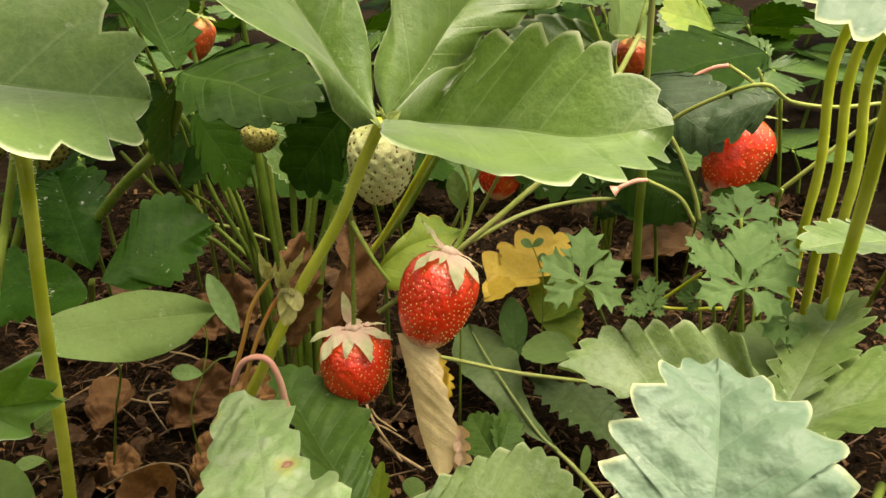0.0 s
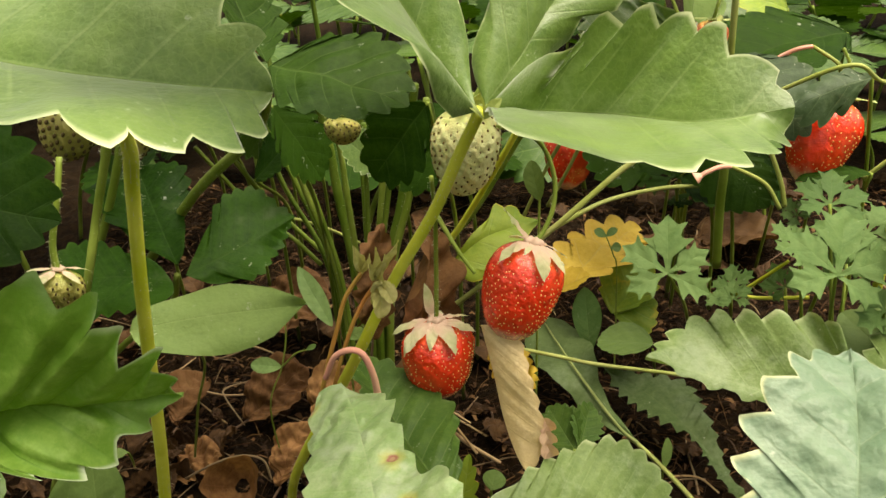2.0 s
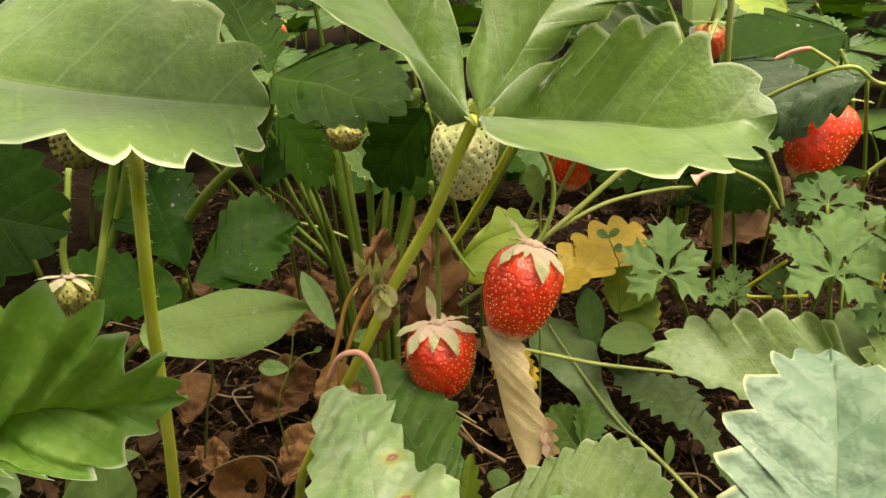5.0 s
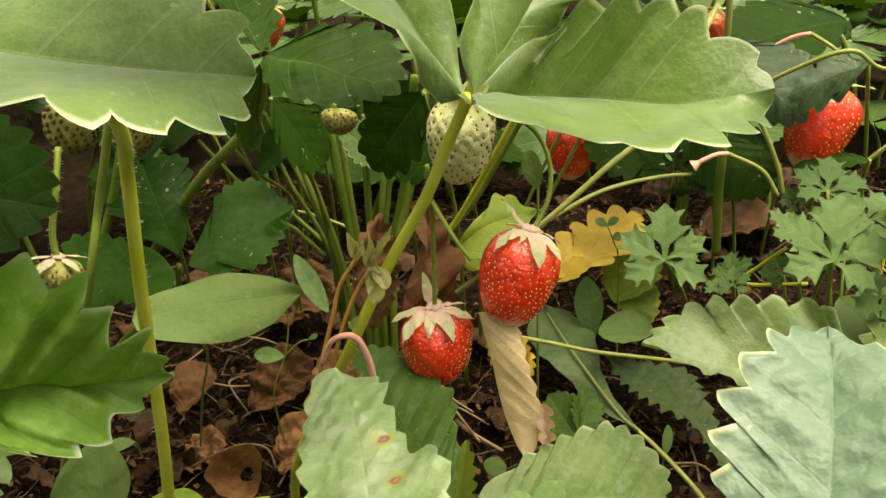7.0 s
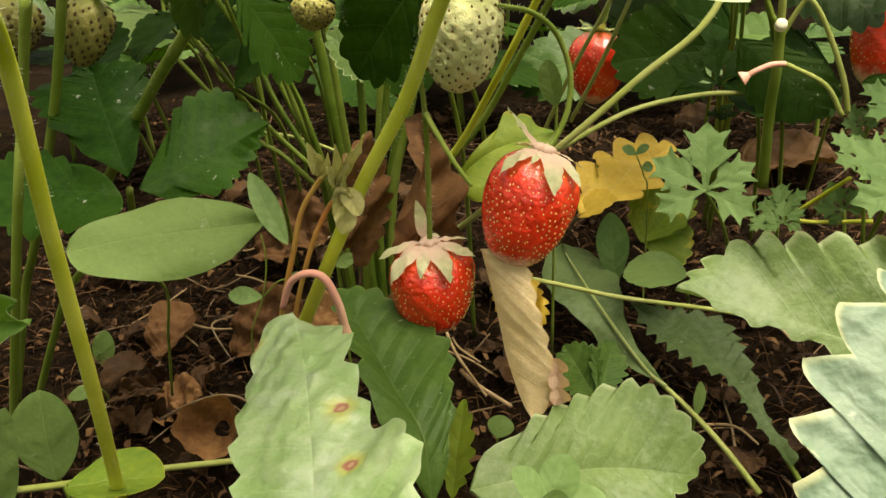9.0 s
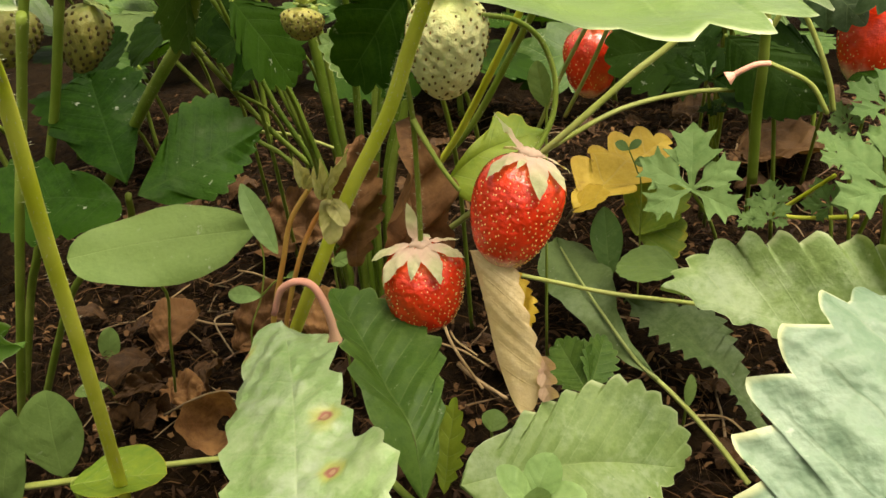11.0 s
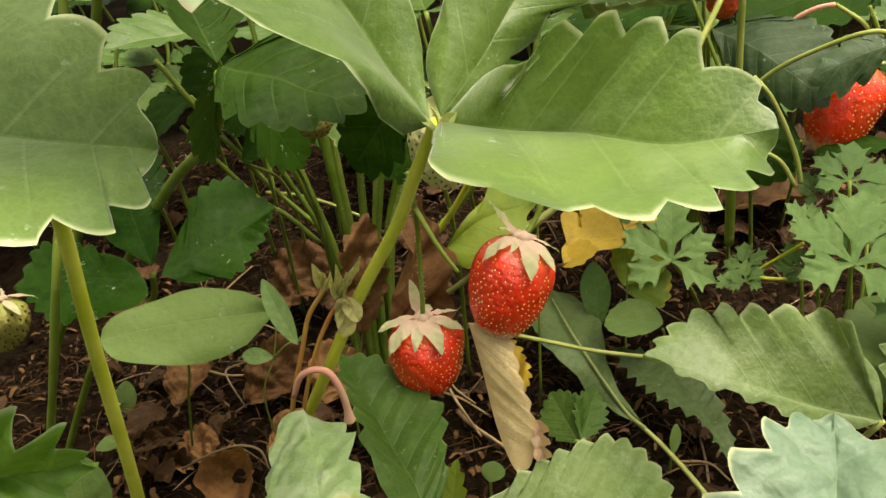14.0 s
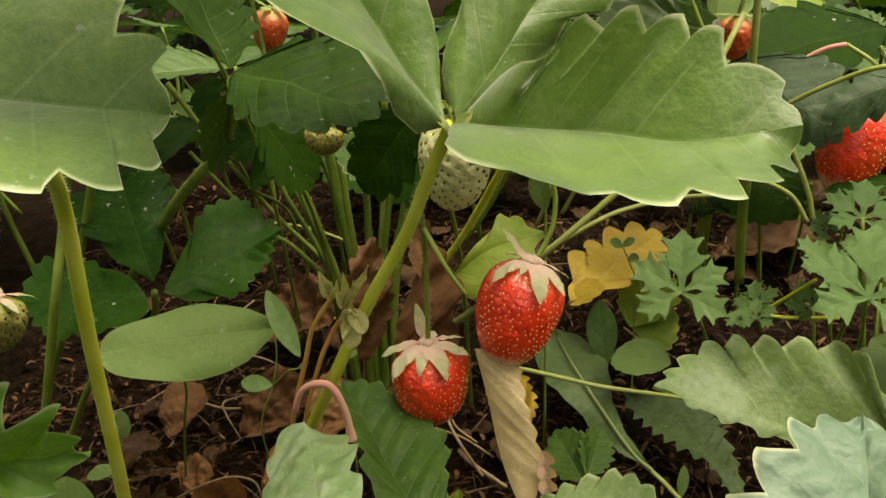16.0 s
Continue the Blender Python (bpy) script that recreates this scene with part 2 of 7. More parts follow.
SEPAL_GREEN = leaf_material("sepal_green", (0.20, 0.26, 0.07), (0.32, 0.38, 0.13), (0.34, 0.40, 0.15), (0.32, 0.38, 0.13), rough=0.6, net=0.05, veins=0.0)
BRACT = leaf_material("withered_bract", (0.42, 0.41, 0.12), (0.60, 0.56, 0.26), (0.56, 0.52, 0.26), (0.52, 0.42, 0.20), rough=0.6, net=0.05, veins=0.1)


def stem_material(name, a, b_col, rough=0.5, red=None):
    m, t, b = nodes_of(name)
    n1, n2 = noise_node(t, 40.0, 3.0), noise_node(t, 700.0, 4.0)
    col = mix(t, step(t, n1, 0.35, 0.65), a, b_col)
    if red:
        col = mix(t, step(t, noise_node(t, 25.0, 2.0), 0.42, 0.62), col, red)
    col = mix(t, math_node(t, "MULTIPLY", step(t, n2, 0.55, 0.75), 0.10), col, tuple(min(1, v * 1.6) for v in b_col))
    t.links.new(col, b.inputs["Base Color"])
    b.inputs["Roughness"].default_value = rough
    b.inputs["Specular IOR Level"].default_value = 0.22
    b.inputs["Subsurface Weight"].default_value = 0.0
    bump(t, b, n2, 0.3, 0.0004)
    return m


STEM = stem_material("stem_yellow_green", (0.45, 0.51, 0.028), (0.60, 0.63, 0.08))
STEM_PALE = stem_material("stem_pale_green", (0.23, 0.27, 0.055), (0.33, 0.36, 0.11))
STEM_DARK = stem_material("stem_green", (0.125, 0.185, 0.020), (0.20, 0.26, 0.045))
# stem green lowered so the crown's shade sits in the colour
STEM_SHADE = stem_material("stem_shade_green", (0.075, 0.130, 0.010), (0.135, 0.200, 0.025))
STEM_RED = stem_material("stem_reddish", (0.42, 0.22, 0.045), (0.44, 0.35, 0.08), red=(0.50, 0.19, 0.05))
STEM_PINK = stem_material("stem_pink", (0.72, 0.33, 0.25), (0.66, 0.40, 0.26))
HAIR = stem_material("plant_hair", (0.50, 0.52, 0.34), (0.62, 0.62, 0.45), 0.6)
STRAW_TAN = stem_material("pale_dry_straw", (0.20, 0.125, 0.055), (0.36, 0.25, 0.13), 0.8)
STRAW = stem_material("dry_straw", (0.13, 0.085, 0.045), (0.25, 0.18, 0.10), 0.8)
TWIG = stem_material("dark_twig", (0.06, 0.035, 0.022), (0.13, 0.08, 0.05), 0.8)
CUT = stem_material("cut_stem_end", (0.62, 0.60, 0.42), (0.75, 0.72, 0.55), 0.6)


def berry_material(name, body, shoulder, tip, tip_at, gloss):
    """Strawberry flesh: colour from shoulder to tip along the berry's own length, mottled."""
    m, t, b = nodes_of(name)
    uv = node(t, "UVMap", uv="leaf")
    sep = t.nodes.new("ShaderNodeSeparateXYZ")
    t.links.new(uv.outputs[0], sep.inputs[0])
    n1, n2 = noise_node(t, 110.0, 4.0), noise_node(t, 380.0, 4.0, 0.6)
    along = math_node(t, "ADD", sep.outputs[1], math_node(t, "MULTIPLY", math_node(t, "SUBTRACT", n1, 0.5), 0.3))
    col = mix(t, step(t, n1, 0.3, 0.7), tuple(v * 0.75 for v in body), body)
    col = mix(t, math_node(t, "SUBTRACT", 1.0, step(t, along, 0.02, 0.22)), col, shoulder)
    col = mix(t, step(t, along, tip_at, tip_at + 0.14), col, tip)
    t.links.new(col, b.inputs["Base Color"])
    b.inputs["Roughness"].default_value = gloss
    b.inputs["Subsurface Weight"].default_value = 0.12
    b.inputs["Subsurface Radius"].default_value = (0.004, 0.0012, 0.0008)
    b.inputs["Subsurface Scale"].default_value = 0.5
    b.inputs["Coat Weight"].default_value = 0.9 if gloss < 0.3 else 0.08
    b.inputs["Coat Roughness"].default_value = 0.10
    bump(t, b, math_node(t, "ADD", n2, math_node(t, "MULTIPLY", n1, 2.2)), 0.9, 0.0010)
    return m


RED = berry_material("ripe_red_flesh", (0.90, 0.042, 0.010), (0.74, 0.09, 0.02), (0.80, 0.42, 0.28), 0.80, 0.20)
ORANGE = berry_material("half_ripe_flesh", (0.62, 0.09, 0.02), (0.60, 0.33, 0.08), (0.60, 0.12, 0.04), 0.95, 0.35)
WHITE = berry_material("unripe_pale_flesh", (0.72, 0.72, 0.33), (0.62, 0.66, 0.24), (0.68, 0.70, 0.29), 0.95, 0.5)
UNRIPE = berry_material("unripe_brownish_flesh", (0.29, 0.27, 0.055), (0.23, 0.25, 0.05), (0.30, 0.25, 0.06), 0.8, 0.6)
SEED_DARK = stem_material("seed_dark", (0.045, 0.030, 0.008), (0.085, 0.060, 0.018), 0.6)
SEED = stem_material("seed_yellow", (0.78, 0.40, 0.10), (0.88, 0.60, 0.24), 0.35)
SEED_BROWN = stem_material("seed_brown", (0.12, 0.085, 0.022), (0.18, 0.13, 0.035), 0.5)


def soil_material():
    m, t, b = nodes_of("damp_dark_soil")
    n1, n2, n3 = noise_node(t, 30.0, 5.0), noise_node(t, 220.0, 6.0, 0.7), noise_node(t, 1200.0, 4.0, 0.7)
    col = mix(t, step(t, n2, 0.35, 0.7), (0.0034, 0.0019, 0.0008), (0.020, 0.0115, 0.0045))
    col = mix(t, math_node(t, "MULTIPLY", step(t, n1, 0.45, 0.7), 0.5), col, (0.026, 0.0155, 0.007))
    col = mix(t, math_node(t, "MULTIPLY", step(t, n3, 0.62, 0.75), 0.5), col, (0.085, 0.050, 0.022))
    t.links.new(col, b.inputs["Base Color"])
    b.inputs["Roughness"].default_value = 0.9
    b.inputs["Specular IOR Level"].default_value = 0.05
    h = math_node(t, "ADD", n2, math_node(t, "MULTIPLY", n3, 0.5))
    bump(t, b, h, 1.0, 0.003)
    return m


SOIL = soil_material()
V = Vector


# ---- shapes ----
def mesh_of(name, verts, faces, material, uvs=None, smooth=True):
    me = bpy.data.meshes.new(name)
    me.from_pydata([tuple(v) for v in verts], [], faces)
    if uvs is not None:
        layer = me.uv_layers.new(name="leaf")
        index = np.empty(len(me.loops), dtype=np.int32)
        me.loops.foreach_get("vertex_index", index)
        layer.data.foreach_set("uv", np.asarray(uvs, dtype=np.float32)[index].ravel())
    me.materials.append(material)
    me.polygons.foreach_set("use_smooth", [smooth] * len(me.polygons))
    me.update()
    return me


def part(name, geo, material, parent, label=""):
    """Links geometry (verts in world places, faces, uvs) as one mesh object under a thing or a part."""
    verts, faces, uvs = geo
    top = parent
    offset = V((0, 0, 0))
    while top:
        offset += top.location
        top = top.parent
    ob = new(name, mesh_of(name, np.asarray(verts) - np.array(offset), faces, material, uvs))
    ob.parent = parent
    if label:
        tagged(ob, label)
    return ob


def thing(name, at, label, category, group="", kind=""):
    ob = new(name)
    ob.empty_display_size = 0.01
    ob.location = at
    return tagged(ob, label, category, group, kind)


def joined(geos):
    verts, faces, uvs, n = [], [], [], 0
    for v, f, u in geos:
        verts.append(np.asarray(v)), uvs.append(np.asarray(u))
        faces += [tuple(i + n for i in face) for face in f]
        n += len(v)
    return np.concatenate(verts), faces, np.concatenate(uvs)


def blade(L, W, teeth=8, depth=0.07, a=1.2, b=0.75, fold=10.0, bend=0.0, droop=0.0, pleat=None, rough=0.012, seed=0,
          vein=0.8, skew=0.6, res=6, rows=7, twist=0.0, curl=0.0, sides=(1.0, 1.0), outline=(), crumple=0.0,
          shape=None, start=0.16, lean=0.66, pucker=0.0):
    """A leaf blade along +x with its upper face to +z: side veins run out to the teeth, the blade bulges between them."""
    rng = np.random.RandomState(seed + 11)
    if pleat is None:
        pleat = min(0.0007, 0.010 * L)
    parts, n = [], 0
    tip_f = lean
    if teeth and not outline:
        rise = [0.0, 0.15, 0.33, 0.55, 0.76, 0.91] if res > 5 else [0.0, 0.3, 0.68]
        fall = [0.0, 0.24, 0.53, 0.79] if res > 5 else [0.0, 0.5]
        fs = np.array([v * tip_f for v in rise] + [tip_f + v * (1 - tip_f) for v in fall])
        g = np.concatenate([(np.arange(teeth)[:, None] + fs[None]).ravel()])
        g = g[g <= teeth - 1 + tip_f + 1e-6]
        lead = 6 if res > 5 else 3
        q = np.concatenate([np.linspace(0, start, lead, endpoint=False), start + (1 - start) * g / (teeth - 1 + tip_f)])
        g = np.concatenate([np.zeros(lead), g])
    else:
        q = np.linspace(0.0, 1.0, max(24, (teeth or 5) * res) + 1)
        g = np.clip((q - 0.08) / 0.92, 0, 1) * (teeth or 6)
    count = len(q) - 1
    f = g - np.floor(g)
    gu = np.floor(g) + np.where(f < tip_f, f / tip_f * 0.5, 0.5 + (f - tip_f) / (1 - tip_f) * 0.5) if teeth and not outline else g
    given = shape is not None
    if shape is None:
        shape = (0.5 ** (1 / a), b * 1.2, b * 0.82, 0.0)
    if not isinstance(shape[0], tuple):
        shape = (shape, shape)
    ph = rng.rand(8) * 6.28
    for s, wide, (qm, b0, b1, lobe) in zip((1, -1), sides, shape):
        rng0 = np.random.RandomState(seed + 501)
        w = W * wide
        if teeth or given:
            if teeth and not outline:
                fine = np.linspace(start, 1, 200)
                pf = np.where(fine < qm, np.sin(np.pi / 2 * np.clip(fine / qm, 0, 1)) ** b0, np.cos(np.pi / 2 * np.clip((fine - qm) / (1 - qm), 0, 1)).clip(0) ** b1)
                arc = np.concatenate([[0], np.cumsum(np.hypot(np.diff(fine) * L, np.diff(pf) * w))])
                q = np.concatenate([np.linspace(0, start, lead, endpoint=False), np.interp(g[lead:] / (teeth - 1 + tip_f) * arc[-1], arc, fine)])
            prof = np.where(q < qm, np.sin(np.pi / 2 * np.clip(q / qm, 0, 1)) ** b0, np.cos(np.pi / 2 * np.clip((q - qm) / (1 - qm), 0, 1)).clip(0) ** b1)
        else:
            prof = np.sin(np.pi * np.clip(q, 0, 1) ** a).clip(0) ** b
        ox, oy = L * (q - lobe * np.sin(np.pi * np.clip(q / 0.4, 0, 1))), w * prof
        if outline:
            k = np.linspace(0, len(outline) - 1, count + 1)
            ox = L * np.interp(k, range(len(outline)), [p[0] for p in outline])
            oy = L * wide * np.interp(k, range(len(outline)), [p[1] for p in outline])
        m = np.maximum.accumulate(np.maximum(0.0, q - vein * (w / L) * prof)) * L
        if outline:
            m = np.maximum.accumulate(np.clip(ox - 0.9 * oy, 0, None))
        if teeth and not outline:
            big = 0.7 + 0.55 * rng.rand(teeth + 2)
            big[teeth - 1] = 1.0
            big = big[np.floor(g).astype(int)]
            tooth = np.where(f < tip_f, 1 - (1 - f / tip_f) ** 1.9, 1 - (1 - (1 - f) / (1 - tip_f)) ** (1.9 if lean < 0.6 else 1.0)) * big
            tx, ty = np.gradient(ox), np.gradient(oy)
            ln = np.hypot(tx, ty) + 1e-9
            tx, ty = tx / ln, ty / ln
            d = depth * 0.95 * L * np.clip((q - start * 0.6) / 0.16, 0, 1) * (0.8 + 0.3 * np.sin(np.pi * q))
            ox, oy = ox - ty * d * (tooth - 0.55) + tx * skew * 0.6 * d * tooth, oy + tx * d * (tooth - 0.55) + ty * skew * 0.6 * d * tooth
            oy = np.maximum(oy, 0)
            oy[-1] = 0.0
        r = np.linspace(0.0, 1.0, rows + 1)[:, None]
        x = m[None] + r ** 1.12 * (ox - m)[None]
        y = r ** 0.92 * oy[None]
        z = -np.cos(2 * np.pi * (gu - 0.5))[None] * 0.5 * pleat * np.sqrt(r) * (1.15 - 0.7 * r) * np.clip(4 * prof, 0, 1)[None]
        z = z + y * math.tan(radians(fold)) - droop * (y / max(W, 1e-6)) ** 2 * W
        ys = y * s
        z = z + rough * L * (np.sin(2.2 * 6.28 * x / L + ph[0] + 3 * ys / W) * 0.5 + np.sin(9 * ys / L + ph[1]) * (x / L) * 0.7
                             + np.sin(4.1 * 6.28 * x / L + 7 * ys / W + ph[2]) * 0.28 * r + np.sin(23 * x / L + 31 * ys / L + ph[3]) * 0.12)
        if crumple:
            for n_ in range(7):
                an = rng0.rand() * 6.28 if n_ else 0.4
                fr_ = (9 + 9 * n_) / L
                z = z + crumple * L / (1 + 0.55 * n_) * (np.abs(np.sin((x * math.cos(an) + ys * math.sin(an)) * fr_ * 0.5 + ph[n_])) - 0.6)
        if pucker:
            for n_ in range(10):
                an, fr_ = rng0.rand() * 6.28, 6.28 / (0.0035 + 0.004 * rng0.rand())
                z = z + pucker * 0.32 * np.sin((x * math.cos(an) + ys * math.sin(an)) * fr_ + 6.28 * rng0.rand()) * np.clip(4 * (1 - r) + 0.15, 0, 1)
        if curl:
            z = z + curl * W * r ** 3
        k = n + np.arange((rows + 1) * (count + 1)).reshape(rows + 1, count + 1)
        quads = np.stack([k[:-1, :-1], k[:-1, 1:], k[1:, 1:], k[1:, :-1]], -1).reshape(-1, 4)
        parts.append((np.stack([x, ys, z], -1).reshape(-1, 3), quads if s > 0 else quads[:, ::-1],
                      np.stack([np.broadcast_to(gu[None], x.shape), np.broadcast_to(r, x.shape)], -1).reshape(-1, 2)))
        n += x.size
    verts = np.concatenate([p[0] for p in parts])
    faces = [tuple(int(i) for i in face) for p in parts for face in p[1]]
    uvs = np.concatenate([p[2] for p in parts])
    if twist:
        a_ = radians(twist) * verts[:, 0] / L
        y, z = verts[:, 1].copy(), verts[:, 2].copy()
        verts[:, 1], verts[:, 2] = y * np.cos(a_) - z * np.sin(a_), y * np.sin(a_) + z * np.cos(a_)
    if bend:
        A = radians(bend)
        k = (A / 2) / math.sin(A / 2) if abs(A) < 6 else 1.0
        an = A * verts[:, 0] / L - A / 2
        R = L / A * k
        x2 = R * (np.sin(an) + math.sin(A / 2)) + verts[:, 2] * np.sin(an)
        z2 = R * (np.cos(an) - math.cos(A / 2)) + verts[:, 2] * np.cos(an)
        verts[:, 0], verts[:, 2] = x2, z2
    return verts, faces, uvs


def axes(base, tip, side, facing=(0, -0.5, 1), fold=0.0):
    """A frame along base to tip, with the margin point side on one side and the upper face turned to facing. Also length and half width."""
    base, tip, side = V(base), V(tip), V(side)
    x = tip - base
    L = x.length
    x.normalize()
    s = side - base
    s -= s.dot(x) * x
    y = s.normalized()
    z = x.cross(y)
    flip = z.dot(V(facing)) < 0
    if flip:
        z = -z
    c, k = math.cos(radians(fold)), math.sin(radians(fold))
    y, z = y * c - z * k, z * c + y * k
    if flip:
        y = -y
    return np.array(base), np.array([x, y, z]), L, s.length * c


def placed(geo, base, frame3):
    return np.asarray(geo[0]) @ frame3 + base, geo[1], geo[2]


def leaflet(base, tip, side, facing=(0, -0.5, 1), wide=1.0, **opts):
    o, fr, L, w = axes(base, tip, side, facing, opts.get("fold", 10.0))
    return placed(blade(L, w * wide, **opts), o, fr)


def leaf2(base, mid, tip, side1, side2, facing=(0, -0.5, 1), gentle=0.35, **opts):
    """A leaflet whose midrib runs base, mid, tip and whose two halves reach their own margin points."""
    p0, p1, p2, s1, s2 = (np.array(v, dtype=float) for v in (base, mid, tip, side1, side2))
    c = 2 * p1 - 0.5 * (p0 + p2)
    t = np.linspace(0, 1, 41)[:, None]
    line = (1 - t) ** 2 * p0 + 2 * t * (1 - t) * c + t ** 2 * p2
    L = float(np.linalg.norm(np.diff(line, axis=0), axis=1).sum())
    if np.dot(np.cross(p2 - p0, s1 - p1), np.array(facing)) < 0:
        s1, s2 = s2, s1
        if opts.get("shape") and isinstance(opts["shape"][0], tuple):
            opts["shape"] = opts["shape"][::-1]
    shape = opts.get("shape") or (0.5 ** (1 / opts.get("a", 1.2)), 0, 0, 0)
    qm = [v[0] for v in shape] if isinstance(shape[0], tuple) else [shape[0]] * 2
    at = [line[int(round(k * 40))] for k in qm]
    d = [s1 - at[0], s2 - at[1]]
    w = [float(np.linalg.norm(v)) for v in d]
    W = 0.5 * (w[0] + w[1])
    o = dict(opts)
    o.update(fold=0.0, bend=0.0, sides=(w[0] / W, w[1] / W))
    v, faces, uvs = blade(L, W, **o)
    k = v[:, :1] / L
    m = (1 - k) ** 2 * p0 + 2 * k * (1 - k) * c + k ** 2 * p2
    tan = 2 * (1 - k) * (c - p0) + 2 * k * (p2 - c)
    tan /= np.linalg.norm(tan, axis=1)[:, None]
    across, rise = (d[0] / w[0] - d[1] / w[1]) / 2, (d[0] / w[0] + d[1] / w[1]) / 2
    y = v[:, 1:2]
    e = gentle * W
    lift = (np.sqrt(y ** 2 + e ** 2) - e) * W / (math.sqrt(W ** 2 + e ** 2) - e)
    slope = y / np.sqrt(y ** 2 + e ** 2) * W / (math.sqrt(W ** 2 + e ** 2) - e)
    n = np.cross(tan, across[None] + np.clip(slope, -1, 1) * rise[None])
    n /= np.linalg.norm(n, axis=1)[:, None]
    return m + y * across[None] + lift * rise[None] + v[:, 2:] * n, faces, uvs


def spline(points, n=160):
    """A smooth curve through the points, n + 1 samples evenly spaced along it."""
    p = [np.array(v, dtype=float) for v in points]
    p = np.array([2 * p[0] - p[1]] + p + [2 * p[-1] - p[-2]])
    t = np.linspace(0, 1, 24, endpoint=False)[:, None]
    line = [p[-2][None]]
    for i in range(len(p) - 3, 0, -1):
        a_, b_, c_, d_ = p[i - 1:i + 3]
        line.insert(0, 0.5 * (2 * b_ + (c_ - a_) * t + (2 * a_ - 5 * b_ + 4 * c_ - d_) * t ** 2 + (3 * b_ - a_ - 3 * c_ + d_) * t ** 3))
    line = np.concatenate(line)
    arc = np.concatenate([[0], np.cumsum(np.linalg.norm(np.diff(line, axis=0), axis=1))])
    s = np.linspace(0, arc[-1], n + 1)
    return np.stack([np.interp(s, arc, line[:, k]) for k in range(3)], -1)


def along(line, s):
    k = np.clip(s, 0, 1) * (len(line) - 1)
    return np.stack([np.interp(k, np.arange(len(line)), line[:, j]) for j in range(3)], -1)


def loft_leaf(rib, left, right, tips=(6, 6), depth=0.004, lean=0.62, rows=12, slant=0.55, camber=0.06, pleat=0.0006, rough=0.0005,
              pucker=0.0, facing=(0, -0.5, 1), seed=0, start=0.2, jitter=0.25, sharp=1.7, curl=0.0):
    """A leaf blade stretched between a curved midrib and two curved margins that run through the tips of its teeth.
    tips: for each margin the number of its teeth, or their places along it; depth: how far the notches cut in."""
    rng = np.random.RandomState(seed + 31)
    spine = spline(rib)
    L = float(np.linalg.norm(np.diff(spine, axis=0), axis=1).sum())
    d_all = spine[-1] - spine[0]
    parts, n = [], 0
    waves = [(rng.rand(3) - 0.5, rng.rand() * 6.28) for _ in range(10)]
    for side, margin, t_ in ((1, left, tips[0]), (-1, right, tips[1])):
        edge = spline([rib[0]] + list(margin) + [rib[-1]])
        if isinstance(t_, int):
            places = start + (1 - start) * (np.arange(t_) + 0.8) / (t_ + 0.3)
            places = list(places + jitter * (rng.rand(t_) - 0.5) * (1 - start) / (t_ + 1)) if t_ else []
        else:
            places = list(t_)
        places = np.array(places + [1.0])
        gaps = np.diff(np.concatenate([[max(0.0, 2 * places[0] - places[1]) if len(places) > 1 else 0.0], places]))
        valley = places - lean * gaps
        s, g, h = list(np.linspace(0, valley[0], 7, endpoint=False)), [0.0] * 7, [1.0] * 7
        for k, tip in enumerate(places):
            up = np.array([0.0, 0.12, 0.28, 0.46, 0.64, 0.8, 0.92])
            s += list(valley[k] + up * (tip - valley[k]))
            g += list(k + 0.5 * up)
            h += list(1 - (1 - up) ** sharp)
            if k + 1 < len(places):
                down = np.array([0.0, 0.25, 0.5, 0.75])
                s += list(tip + down * (valley[k + 1] - tip))
                g += list(k + 0.5 + 0.5 * down)
                h += list(1 - down ** 0.85)
        s, g, h = np.array(s + [1.0]), np.array(g + [len(places) - 0.5]), np.array(h + [1.0])
        h[:7] = 1 - np.linspace(0, 1, 7) ** 2 if len(places) > 1 else 1.0
        size = np.interp(s, places, 0.75 + 0.5 * rng.rand(len(places))) * np.clip(6 * s, 0, 1)
        M = along(edge, s)
        tan_ = along(edge, np.clip(s + 0.02, 0, 1)) - along(edge, np.clip(s - 0.02, 0, 1))
        tan_ /= np.linalg.norm(tan_, axis=1)[:, None]
        proj = ((M - spine[0]) @ d_all) / (d_all @ d_all)
        wide = np.linalg.norm(M - along(spine, proj), axis=1)
        u = np.maximum.accumulate(np.clip(proj - slant * wide / L, 0, 1))
        u[-1] = 1.0
        u = np.minimum(u, np.linspace(0, 1, len(u)) ** 0.5)
        R = along(spine, u)
        out = M - R
        inward = out - (out * tan_).sum(1)[:, None] * tan_
        inward /= np.linalg.norm(inward, axis=1)[:, None] + 1e-9
        cut_in = np.minimum((1 - h) * depth * size * np.clip(0.45 + 6 * (1 - s), 0, 1), 0.3 * wide + 0.0004)
        whole = np.linalg.norm(M - R, axis=1)[None]
        full = R[None] + np.linspace(0.02, 1, 24)[:, None, None] * (M - R)[None]
        M = M - inward * cut_in[:, None]
        M[-1] = spine[-1]
        nrm = np.cross(along(spine, np.clip(u + 0.03, 0, 1)) - along(spine, np.clip(u - 0.03, 0, 1)), M - R)
        nrm /= np.linalg.norm(nrm, axis=1)[:, None] + 1e-12
        if (nrm @ np.array(facing, dtype=float)).sum() < 0:
            nrm = -nrm
        for _ in range(6):
            nrm[1:-1] = (nrm[:-2] + 2 * nrm[1:-1] + nrm[2:]) / 4
        nrm[-3:] = nrm[-4]
        nrm[:2] = nrm[2]
        r = np.linspace(0, 1, rows + 1)[:, None]
        span = np.linalg.norm(M - R, axis=1)[None]
        P = R[None] + (r ** 1.06)[..., None] * (M - R)[None]
        tilt = np.cross(np.gradient(full, axis=1), np.gradient(full, axis=0))
